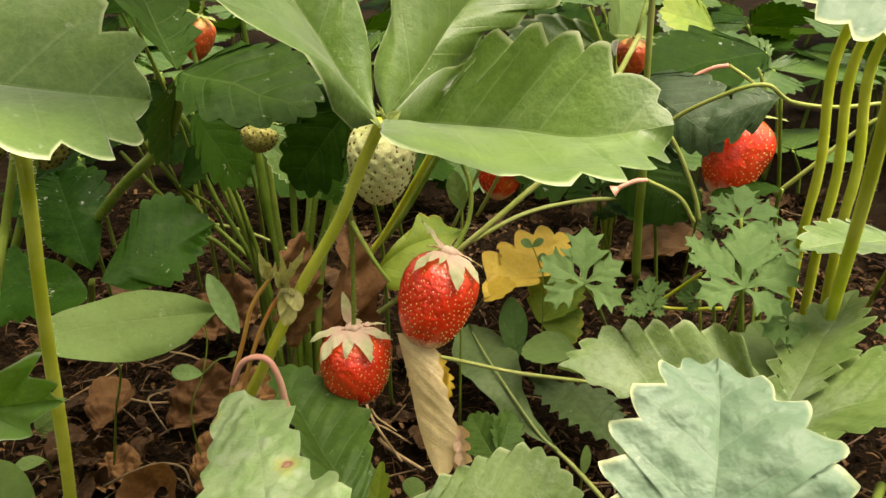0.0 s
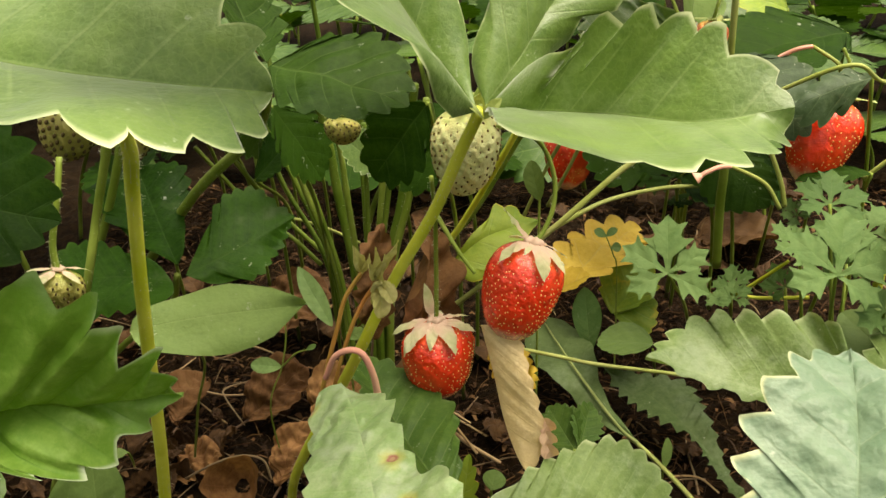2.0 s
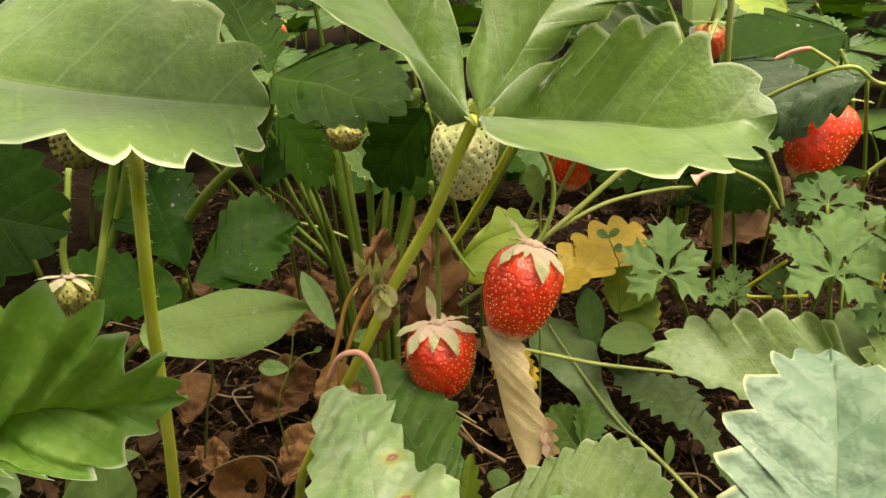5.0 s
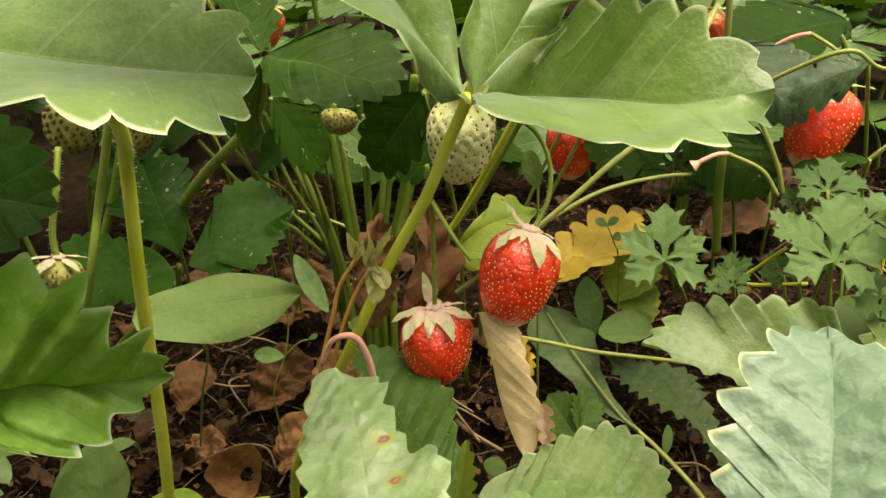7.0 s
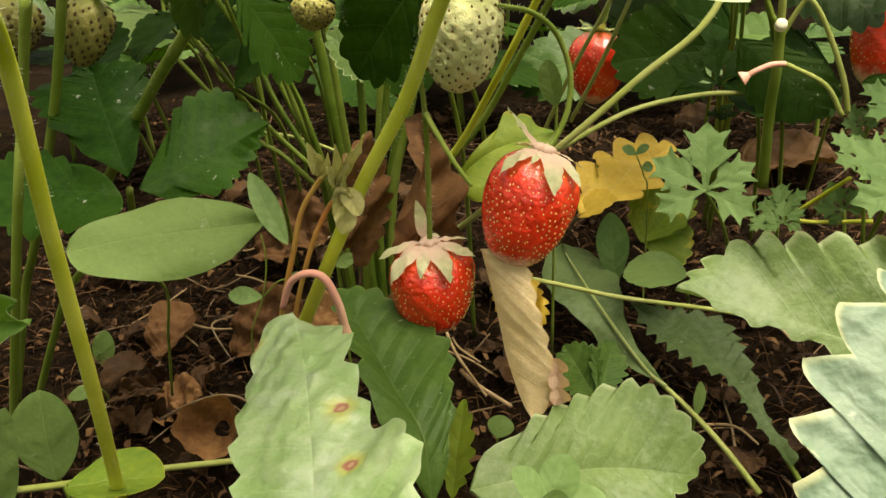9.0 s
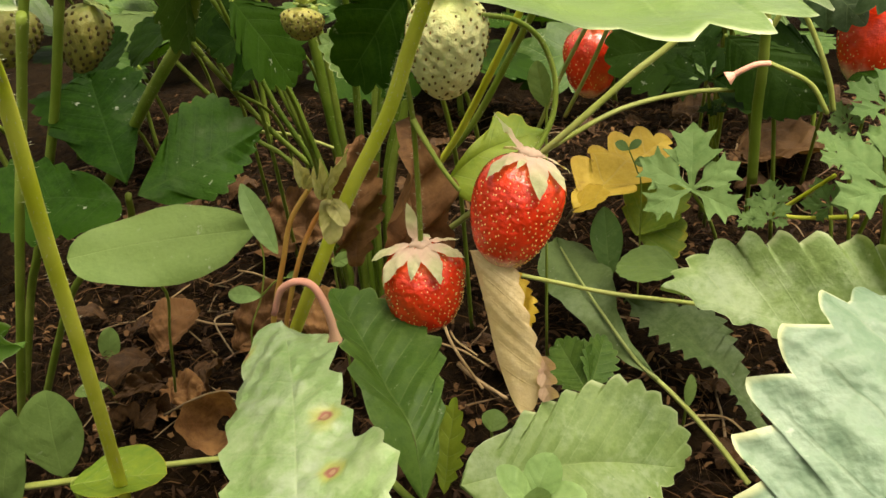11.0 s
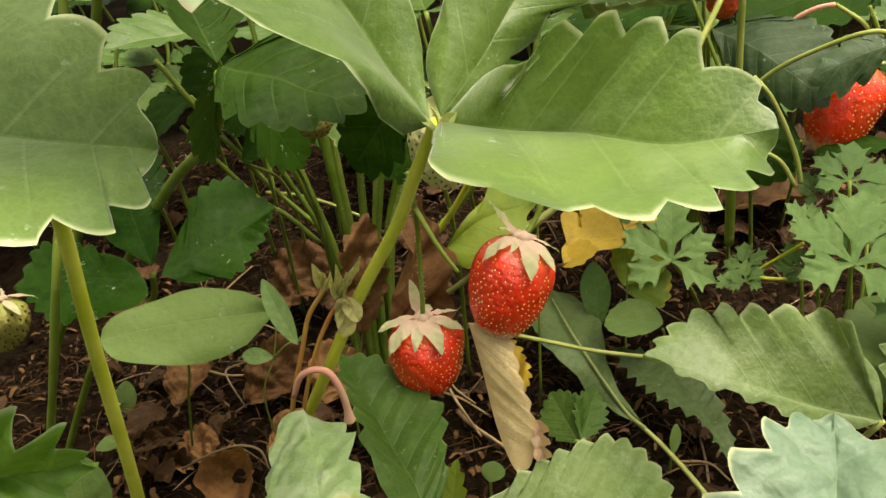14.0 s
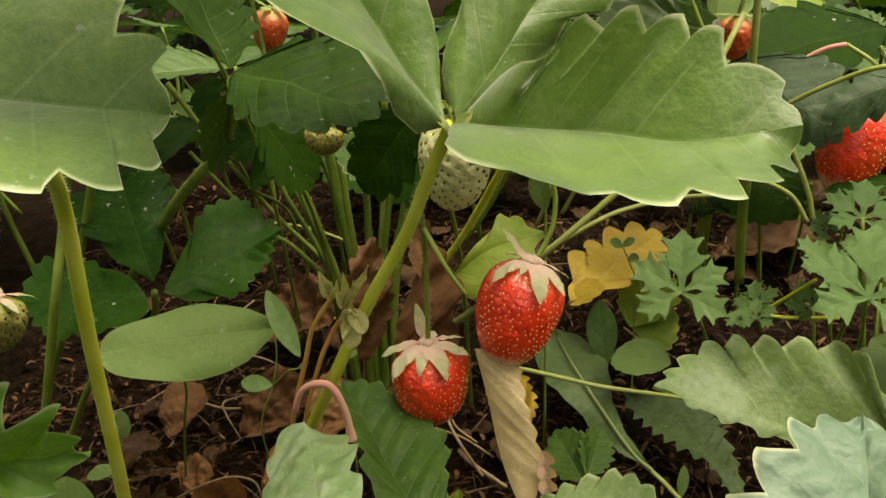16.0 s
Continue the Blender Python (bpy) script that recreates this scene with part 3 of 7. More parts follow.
        for _ in range(4):
            tilt[:, 1:-1] = (tilt[:, :-2] + 2 * tilt[:, 1:-1] + tilt[:, 2:]) / 4
        tilt = (tilt / (np.linalg.norm(tilt, axis=2)[..., None] + 1e-15)).reshape(-1, 3)
        full, flat = full.reshape(-1, 3), P.reshape(-1, 3)
        best = ((full ** 2).sum(1)[None] - 2 * flat @ full.T).argmin(1)
        off = ((flat - full[best]) * tilt[best]).sum(1)
        P = P - (np.clip(off, -0.002, 0.002)[:, None] * tilt[best]).reshape(P.shape) * np.clip(4 * r, 0, 1)[..., None] * np.clip(8 * (1 - s), 0, 1)[None, :, None]
        r_whole = r * span / (whole + 1e-9)
        z = camber * whole * 4 * r_whole * (1 - r_whole) + curl * span * r ** 4
        z = z - np.cos(2 * np.pi * (g - 0.5))[None] * 0.5 * pleat * np.sqrt(r) * (1.1 - 0.75 * r) * np.clip(span / (0.25 * L), 0, 1)
        hold, near_rib = r * r * (3 - 2 * r), np.clip(6 * r, 0, 1)
        for k, (w, ph) in enumerate(waves):
            f = 6.28 / (0.045 / (1 + 0.5 * k)) if k < 4 else 6.28 / (0.0024 + 0.0004 * k)
            amp = rough * 1.6 / (1 + 0.6 * k) if k < 4 else pucker * 0.35
            z = z + amp * np.sin((P @ (w / np.linalg.norm(w))) * f + ph) * (hold if k < 4 else near_rib)
        P = P + z[..., None] * nrm[None]
        k = n + np.arange(P.shape[0] * P.shape[1]).reshape(P.shape[:2])
        quads = np.stack([k[:-1, :-1], k[:-1, 1:], k[1:, 1:], k[1:, :-1]], -1).reshape(-1, 4)
        parts.append((P.reshape(-1, 3), quads if side > 0 else quads[:, ::-1], np.stack([np.broadcast_to(g[None], z.shape), np.broadcast_to(r, z.shape)], -1).reshape(-1, 2)))
        n += P.shape[0] * P.shape[1]
    faces = [tuple(int(i) for i in f) for p in parts for f in p[1]]
    return np.concatenate([p[0] for p in parts]), faces, np.concatenate([p[2] for p in parts])



def tube(points, r0, r1, sides=9, sub=6, knobs=0.0, seed=0):
    """A round stem through the points, tapering from r0 to r1."""
    p = [np.array(v, dtype=float) for v in points]
    p = [2 * p[0] - p[1]] + p + [2 * p[-1] - p[-2]]
    line = []
    for i in range(1, len(p) - 2):
        for t in np.linspace(0, 1, sub, endpoint=False):
            line.append(0.5 * (2 * p[i] + (p[i + 1] - p[i - 1]) * t + (2 * p[i - 1] - 5 * p[i] + 4 * p[i + 1] - p[i + 2]) * t * t
                               + (3 * p[i] - p[i - 1] - 3 * p[i + 1] + p[i + 2]) * t ** 3))
    line.append(p[-2])
    line = np.array(line)
    d = np.gradient(line, axis=0)
    d /= np.linalg.norm(d, axis=1)[:, None] + 1e-12
    up = np.cross(d[0], [0.31, 0.9, 0.17])
    rng = np.random.RandomState(seed + 5)
    verts, uvs = [], []
    for i, (c, w) in enumerate(zip(line, d)):
        up = up - up.dot(w) * w
        up /= np.linalg.norm(up)
        v = np.cross(w, up)
        k = i / (len(line) - 1)
        r = (r0 + (r1 - r0) * k) * (1 + knobs * (rng.rand() - 0.5))
        for j in range(sides):
            an = 2 * np.pi * j / sides
            verts.append(c + r * (np.cos(an) * up + np.sin(an) * v))
            uvs.append((0.0, k))
    faces = []
    for i in range(len(line) - 1):
        for j in range(sides):
            a_, b_ = i * sides + j, i * sides + (j + 1) % sides
            faces.append((a_, b_, b_ + sides, a_ + sides))
    faces.append(tuple(range(sides))[::-1])
    faces.append(tuple(range((len(line) - 1) * sides, len(line) * sides)))
    return np.array(verts), faces, np.array(uvs)


def hairs(geo, count, length, seed=0, sides=9):
    """Fine hairs that stand out from a stem's surface."""
    verts = np.asarray(geo[0])
    rings = len(verts) // sides
    rng = np.random.RandomState(seed + 77)
    centre = verts[: rings * sides].reshape(rings, sides, 3).mean(1)
    out_v, out_f, out_u = [], [], []
    for k in range(count):
        i, j, m = rng.randint(rings - 1), rng.randint(sides), rng.rand()
        a_ = verts[i * sides + j] * (1 - m) + verts[(i + 1) * sides + j] * m
        c = centre[i] * (1 - m) + centre[i + 1] * m
        n = a_ - c
        n /= np.linalg.norm(n) + 1e-12
        n = n + 0.35 * (rng.rand(3) - 0.5)
        e = np.cross(n, rng.rand(3) - 0.5)
        e *= 0.00006 / (np.linalg.norm(e) + 1e-12)
        f = np.cross(n, e)
        s = len(out_v)
        out_v += [a_ + e, a_ - 0.5 * e + 0.87 * f, a_ - 0.5 * e - 0.87 * f, a_ + n * length * (0.6 + 0.7 * rng.rand())]
        out_f += [(s, s + 1, s + 3), (s + 1, s + 2, s + 3), (s + 2, s, s + 3)]
        out_u += [(0, 0)] * 4
    return np.array(out_v), out_f, np.array(out_u)


def trifoliate(label, petiole, leaflets, material, r=(0.0016, 0.0012), stem=None, hairy=0, group="", facing=(0, -0.5, 1)):
    """A strawberry leaf: petiole points from the ground up, then a list of leaflets (base, tip, margin point, options)."""
    t = thing("strawberry_leaf", petiole[0], label, "leaf", group)
    geo = tube(petiole, r[0], r[1], sub=8)
    stalk = part("petiole", geo, stem or STEM_DARK, t)
    if hairy:
        tagged(part("hairs", hairs(geo, hairy, 0.0009, len(label)), HAIR, stalk), kind="stuff")
    for k, (*points, opts) in enumerate(leaflets):
        o = dict(seed=k + len(label), facing=facing)
        o.update(opts)
        mat = o.pop("material", material)
        if isinstance(points[0], list):
            part("leaflet", loft_leaf(*points, **o), mat, t)
            continue
        part("leaflet", (leaflet if len(points) == 3 else leaf2)(*points, **o), mat, t)
    return t


def weed_thing(name, label, petiole, blades, material, r=0.0007, category="weed", stem=None):
    """A low weed: stems (lists of points) and blades (geometry)."""
    t = thing(name, petiole[0][0], label, category)
    for p in petiole:
        part("stem", tube(p, r, r * 0.8, sides=6), stem or STEM_DARK, t)
    for g in blades:
        part("leaf", g, material, t)
    return t


def palmate(centre, tip, side, lobes=5, spread=230.0, facing=(0, -0.5, 1), seed=0, slim=0.15, cup=8.0):
    """A deeply cut weed leaf: lobes that fan out from the stalk, each with a few coarse teeth."""
    o, fr, L, w = axes(centre, tip, side, facing)
    rng = np.random.RandomState(seed + 3)
    geos = []
    for k in range(lobes):
        an = radians(spread * (k / (lobes - 1) - 0.5))
        l = L * (1.0 - 0.28 * abs(2 * k / (lobes - 1) - 1)) * (0.9 + 0.2 * rng.rand())
        cut = [(0, .05), (.20, .10), (.34, .18), (.44, .30), (.62, .62), (.61, .40), (.66, .30), (.76, .34), (.92, .48), (.87, .24), (.93, .15), (1.08, 0.0)]
        cut = [(x_ + .03 * (rng.rand() - .5), y_ * slim / .2) for x_, y_ in cut]
        v, f, u = blade(l, l * slim, teeth=5, fold=6, bend=12 + 14 * rng.rand(), pleat=0.0, rough=0.02, seed=seed * 9 + k, res=9, rows=4, outline=cut)
        v[:, 1] *= np.where(v[:, 0] < 0.3 * l, 0.8, 1.0)
        c, s = math.cos(an), math.sin(an)
        v = np.stack([v[:, 0] * c - v[:, 1] * s, v[:, 0] * s + v[:, 1] * c, v[:, 2] + math.tan(radians(cup)) * v[:, 0] * 0.4 + 0.0003 * k], -1)
        geos.append((v, f, u))
    return placed(joined(geos), o, fr)


def berry(label, top, tip, width, flesh, seeds, seed_material, sepals=(), sepal_material=None, stalk=(), count=150, stalk_r=0.0009, category="strawberry", stem=None, blunt=0.42, seed=0, seed_size=1.0, fine=False, dimple=1.0):
    """A strawberry hanging from top to tip: dimpled flesh, seeds in the dimples, drooping sepals, a stalk."""
    top, tip = V(top), V(tip)
    ax = tip - top
    L = ax.length
    ax.normalize()
    x = ax.cross(V((0.2, 1, 0.1))).normalized()
    y = ax.cross(x)
    fr = np.array([x, y, ax])
    R = width / 2
    nu, nv = (84, 120) if fine else (44, 64)
    full = 1.0

    def radius(u):
        u = np.clip(u, 0, 1)
        return R * full * np.sqrt(np.clip(1 - np.abs(2 * u - 1) ** 2.7, 0, 1)) * (1.06 - blunt * u ** 1.4)

    full = R / radius(np.linspace(0, 1, 101)).max()
    u = np.linspace(0, 1, nu + 1)
    u = 0.5 - 0.5 * np.cos(np.pi * u)
    an = np.linspace(0, 2 * np.pi, nv, endpoint=False)
    U, A = np.meshgrid(u, an, indexing="ij")
    lump = 1 + 0.012 * np.sin(7 * A + 9 * U + seed) * np.sin(11 * U + 3 * A) + 0.03 * np.sin(2 * A + 1.3 * seed + 2 * U) + 0.02 * np.sin(3 * A + 5 * U + seed)
    rad = radius(U) * lump
    pts = np.stack([rad * np.cos(A), rad * np.sin(A), U * L], -1)
    k = np.arange(count)
    su = 0.06 + 0.9 * ((k + 0.5) / count) ** 0.93
    jit = np.random.RandomState(seed + 91)
    su = np.clip(su + (jit.rand(count) - 0.5) * 0.035, 0.04, 0.975)
    sa = k * 2.39996 + (jit.rand(count) - 0.5) * 0.16 / np.maximum(np.sin(np.pi * su), 0.3)
    sr = radius(su)
    sp = np.stack([sr * np.cos(sa), sr * np.sin(sa), su * L], -1)
    dist = np.linalg.norm(pts[:, :, None, :] - sp[None, None], axis=3).min(2)
    sink = 0.0010 * dimple * np.exp(-(dist / (0.00125 * seed_size * R / 0.014)) ** 2) * (R / 0.014)
    scale = np.clip(1 - sink / np.maximum(rad, 0.002), 0.5, 1)
    pts[..., 0] *= scale
    pts[..., 1] *= scale
    idx = np.arange((nu + 1) * nv).reshape(nu + 1, nv)
    faces = []
    for i in range(nu):
        for j in range(nv):
            faces.append((int(idx[i, j]), int(idx[i + 1, j]), int(idx[i + 1, (j + 1) % nv]), int(idx[i, (j + 1) % nv])))
    o = np.array(top)
    t = thing("strawberry", top, label, category)
    part("flesh", (pts.reshape(-1, 3) @ fr + o, [f[::-1] for f in faces], np.stack([A / 6.2832, U], -1).reshape(-1, 2)), flesh, t)
    sv, sf, su_ = [], [], []
    for c, a_, uu in zip(sp, sa, su):
        e = 0.02
        slope = (radius(min(uu + e, 1)) - radius(uu - e)) / (2 * e * L)
        n = np.array([math.cos(a_), math.sin(a_), -slope])
        n /= np.linalg.norm(n)
        w = np.cross([-math.sin(a_), math.cos(a_), 0], n)
        h = np.cross(n, w)
        s = len(sv)
        k2 = R / 0.014 * seed_size
        for th in (0.5, 1.2, 2.0):
            for ph in range(6):
                sv.append(c - n * 0.00055 * dimple * R / 0.014 + (w * 0.00058 * math.sin(th) * math.cos(ph * 1.0472) + h * 0.00038 * math.sin(th) * math.sin(ph * 1.0472) + n * 0.00045 * math.cos(th)) * k2)
        for rr in (0, 6):
            for ph in range(6):
                p2 = (ph + 1) % 6
                sf.append((s + rr + ph, s + rr + 6 + ph, s + rr + 6 + p2, s + rr + p2))
        sf.append(tuple(s + ph for ph in range(6)))
        su_ += [(0, 0)] * 18
    tagged(part("seeds", (np.array(sv) @ fr + o, sf, np.array(su_)), seed_material, t), kind="stuff")
    prof_u = np.linspace(0, 1, 60)
    prof_u = 0.5 - 0.5 * np.cos(np.pi * prof_u)
    prof_r = radius(prof_u)
    arc = np.concatenate([[0], np.cumsum(np.hypot(np.diff(prof_r), np.diff(prof_u * L)))])
    for k, (turn, flare, length) in enumerate(sepals):
        g = blade(length, length * (0.155 + 0.06 * ((k * 7 + seed) % 5) / 4), teeth=0, a=0.75, b=0.8, fold=-10, twist=((k * 37 + seed * 11) % 60) - 30, pleat=0.0003, rough=0.05, seed=k + seed * 13, rows=4)
        v = g[0]
        s_ = v[:, 0] + R * 0.12
        lie_r, lie_z = np.interp(s_, arc, prof_r), np.interp(s_, arc, prof_u * L)
        out = 0.0011 + 0.0016 * (v[:, 0] / length) ** 2 + v[:, 2] * 0.5
        free_r, free_z = R * 0.12 + v[:, 0] * math.cos(radians(flare - 25)), -v[:, 0] * math.sin(radians(flare - 25)) - 0.001 - v[:, 2]
        w = min(1.0, max(0.0, flare / 55.0))
        rho, zz = (1 - w) * (lie_r + out) + w * free_r, (1 - w) * (lie_z - out * 0.6) + w * free_z
        c, s = math.cos(radians(turn)), math.sin(radians(turn))
        loc = np.stack([rho * c - v[:, 1] * s, rho * s + v[:, 1] * c, zz], -1)
        part("sepal", (loc @ fr + o, g[1], g[2]), sepal_material or SEPAL, t)
    if sepals:
        th, ps = np.meshgrid(np.linspace(0, 1, 9), np.linspace(0, 2 * np.pi, 25)[:-1], indexing="ij")
        rr = R * 0.25 * np.sin(th * 1.75) * (1 + 0.16 * np.sin(5 * ps + seed) + 0.06 * np.sin(9 * ps))
        zz = -0.0006 - 0.0017 * (R / 0.0133) * np.cos(th * 1.75) * (1 + 0.12 * np.sin(5 * ps + 1)) + 0.0004 * np.exp(-(th / 0.25) ** 2)
        at_ = np.arange(th.size).reshape(th.shape)
        around = np.roll(at_, -1, axis=1)
        dome = np.stack([at_[:-1], at_[1:], around[1:], around[:-1]], -1).reshape(-1, 4)
        part("calyx", (np.stack([rr * np.cos(ps), rr * np.sin(ps), zz], -1).reshape(-1, 3) @ fr + o, [tuple(int(i) for i in f) for f in dome], np.stack([0 * ps, 0.5 + 0 * th], -1).reshape(-1, 2)), sepal_material or SEPAL, t)
    if stalk:
        g = tube([top + ax * 0.001] + [V(p) for p in stalk], stalk_r, stalk_r * 0.85, sides=8)
        s = part("stalk", g, stem or STEM_DARK, t)
        tagged(part("hairs", hairs(g, 130, 0.0010, seed, 8), HAIR, s), kind="stuff")
    return t


# ---- ground ----
def ground_z(x, y):
    rise = 0.02 * min(1.0, max(0.0, (y - 0.38) / 0.15))
    return rise + 0.010 * (noise.noise(V((x * 14, y * 14, 0.3)))) + 0.004 * noise.noise(V((x * 45, y * 45, 1.7)))


def stretched(lo, hi, step_, far):
    mid = list(np.arange(lo, hi + 1e-6, step_))
    grow, s = [], step_
    p = hi
    while p < far:
        s *= 1.35
        p += s
        grow.append(p)
    down, s, p = [], step_, lo
    while p > -far:
        s *= 1.35
        p -= s
        down.append(p)
    return down[::-1] + mid + grow


gx, gy = stretched(-0.34, 0.36, 0.003, 60), stretched(0.12, 0.66, 0.003, 60)
gv = []
for yy in gy:
    for xx in gx:
        near = max(0.0, 1 - max(0, abs(xx) - 0.5) / 0.5) * max(0.0, 1 - max(0, abs(yy - 0.4) - 0.4) / 0.5)
        fine = 0.0022 * noise.noise(V((xx * 130, yy * 130, 4.0))) + 0.0013 * noise.noise(V((xx * 310, yy * 310, 2.0)))
        gv.append((xx, yy, ground_z(xx, yy) if near == 0 else ground_z(xx, yy) + near * fine))
nx = len(gx)
gf = [(j * nx + i, j * nx + i + 1, (j + 1) * nx + i + 1, (j + 1) * nx + i) for j in range(len(gy) - 1) for i in range(nx - 1)]
ground = new("ground", mesh_of("ground", gv, gf, SOIL))
tagged(ground, "dark damp garden soil with crumbs and litter", "soil", kind="structure")

# ---- ripe and unripe berries ----
berry("glossy ripe red strawberry hanging from a bent stalk", V((0.0021, 0.2680, 0.1385)), V((-0.0072, 0.2620, 0.1043)), 0.0266, RED, 1, SEED,
      sepals=[(28, 2, .0135), (64, -3, .0160), (98, 0, .0085), (130, 0, .0150), (180, 62, .0145), (232, 20, .013), (285, 15, .012), (335, 15, .012)],
      stalk=[V((0.0059, 0.2720, 0.1416)), V((0.0092, 0.2760, 0.1486)), V((0.0095, 0.2790, 0.1584)), V((0.0056, 0.2790, 0.1690)), V((-0.0014, 0.2750, 0.1761)), V((-0.0104, 0.2700, 0.1794))], count=520, fine=True, seed=1, blunt=0.30, seed_size=.60, dimple=.55)
berry("ripe red strawberry under a wide pinkish calyx", V((-0.0322, 0.2680, 0.1084)), V((-0.0314, 0.2650, 0.0784)), 0.0265, RED, 1, SEED,
      sepals=[(8, 24, .0135), (50, 6, .0155), (84, 4, .0130), (122, 5, .0170), (164, 20, .0155), (212, 100, .0130), (260, 20, .012), (312, 22, .012)],
      stalk=[V((-0.0317, 0.2680, 0.1185)), V((-0.0313, 0.2680, 0.1332)), V((-0.0309, 0.2660, 0.1514)), V((-0.0314, 0.2620, 0.1656))], count=480, fine=True, seed=2, blunt=0.30, seed_size=.60, dimple=.55)
berry("pale green unripe strawberry with brown seeds", V((-0.0187, 0.2720, 0.1851)), V((-0.0225, 0.2720, 0.1552)), 0.0238, WHITE, 1, SEED_BROWN,
      sepals=[(10, 50, .012), (60, 65, .014), (110, 60, .013), (160, 55, .012), (210, 40, .012), (260, 40, .012), (310, 45, .012)],
      sepal_material=SEPAL_GREEN, stalk=[V((-0.0172, 0.2740, 0.1877)), V((-0.0135, 0.2800, 0.1926)), V((-0.0161, 0.3000, 0.1816))], count=190, fine=True, seed=3, blunt=0.34, seed_size=1.15, dimple=.75)
berry("small ripe red strawberry behind thin stems", V((0.0333, 0.4600, 0.1191)), V((0.0311, 0.4550, 0.0835)), 0.029, RED, 1, SEED,
      sepals=[(20, 40, .012), (80, 50, .012), (140, 50, .012), (200, 30, .012), (260, 20, .012), (320, 30, .012)], sepal_material=SEPAL_GREEN,
      stalk=[V((0.0364, 0.4600, 0.1285)), V((0.0383, 0.4600, 0.1443))], count=300, seed=4, seed_size=.65, dimple=.6)
berry("pale unripe strawberry half hidden by a leaf", V((0.0681, 0.4700, 0.1154)), V((0.0496, 0.4600, 0.1089)), 0.024, WHITE, 1, SEED_BROWN, count=110, seed=5,
      stalk=[V((0.0759, 0.4800, 0.1224)), V((0.0779, 0.4900, 0.1339))])
berry("large ripe red strawberry under a bluish leaf", V((0.1320, 0.3570, 0.1615)), V((0.1192, 0.3470, 0.1273)), 0.0285, RED, 1, SEED,
      sepals=[(30, 40, .014), (100, 40, .014), (170, 30, .014), (240, 10, .014), (310, 20, .014)], sepal_material=SEPAL_GREEN,
      stalk=[V((0.1406, 0.3620, 0.1638)), V((0.1379, 0.3640, 0.1732)), V((0.1346, 0.3660, 0.1800))], count=380, seed=6, seed_size=.65, dimple=.6)
berry("small orange half-ripe strawberry among far stems", V((-0.1393, 0.5000, 0.1781)), V((-0.1443, 0.5000, 0.1529)), 0.020, ORANGE, 1, SEED,
      sepals=[(20, 40, .012), (90, 40, .012), (160, 50, .012), (230, 20, .012), (300, 20, .012)], sepal_material=SEPAL_GREEN, count=90, seed=7,
      stalk=[V((-0.1356, 0.5000, 0.1875)), V((-0.1319, 0.5000, 0.2059))])
berry("small orange-red strawberry deep among leaves", V((0.0886, 0.4000, 0.1859)), V((0.0878, 0.4000, 0.1679)), 0.0165, ORANGE, 1, SEED, count=80, seed=8,
      sepals=[(20, 40, .010), (110, 40, .010), (200, 30, .010), (290, 30, .010)], sepal_material=SEPAL_GREEN, stalk=[V((0.0906, 0.4000, 0.1938)), V((0.0955, 0.4100, 0.2060))])
berry("yellowish unripe strawberry with brown seeds", V((-0.1512, 0.3300, 0.1715)), V((-0.1601, 0.3250, 0.1487)), 0.0185, UNRIPE, 1, SEED_DARK, count=110, seed=9, seed_size=2.3, dimple=1.3,
      sepals=[(30, 40, .012), (110, 50, .012), (190, 30, .012), (270, 30, .012)], sepal_material=SEPAL_GREEN, stalk=[V((-0.1510, 0.3350, 0.1771)), V((-0.1501, 0.3400, 0.1855))])
berry("brownish unripe strawberry in leaf shade", V((-0.1682, 0.3100, 0.1776)), V((-0.1746, 0.3050, 0.1579)), 0.022, UNRIPE, 1, SEED_DARK, count=110, seed=10, seed_size=2.3, dimple=1.3,
      stalk=[V((-0.1646, 0.3100, 0.1829)), V((-0.1640, 0.3150, 0.1906))])
berry("tiny green strawberry with dried petals", V((-0.0604, 0.2750, 0.1819)), V((-0.0615, 0.2720, 0.1734)), 0.0125, UNRIPE, 1, SEED_DARK, count=80, seed=11, seed_size=1.9, dimple=1.2,
      sepals=[(20, 60, .009), (90, 65, .009), (160, 60, .009), (230, 40, .009), (300, 40, .009)], sepal_material=SEPAL_GREEN, stalk=[V((-0.0596, 0.2760, 0.1854)), V((-0.0573, 0.2800, 0.1920))])
berry("small brownish green strawberry with withered sepals", V((-0.1209, 0.1900, 0.1691)), V((-0.1228, 0.1880, 0.1559)), 0.0130, UNRIPE, 1, SEED_DARK, count=120, seed=12, seed_size=1.7, dimple=1.2,
      sepals=[(20, -35, .006), (90, -25, .007), (160, -35, .006), (230, -45, .006), (300, -45, .007)], sepal_material=SEPAL,
      stalk=[V((-0.1218, 0.1920, 0.1755)), V((-0.1194, 0.1950, 0.1869)), V((-0.1191, 0.2000, 0.1957))], stem=STEM_DARK)

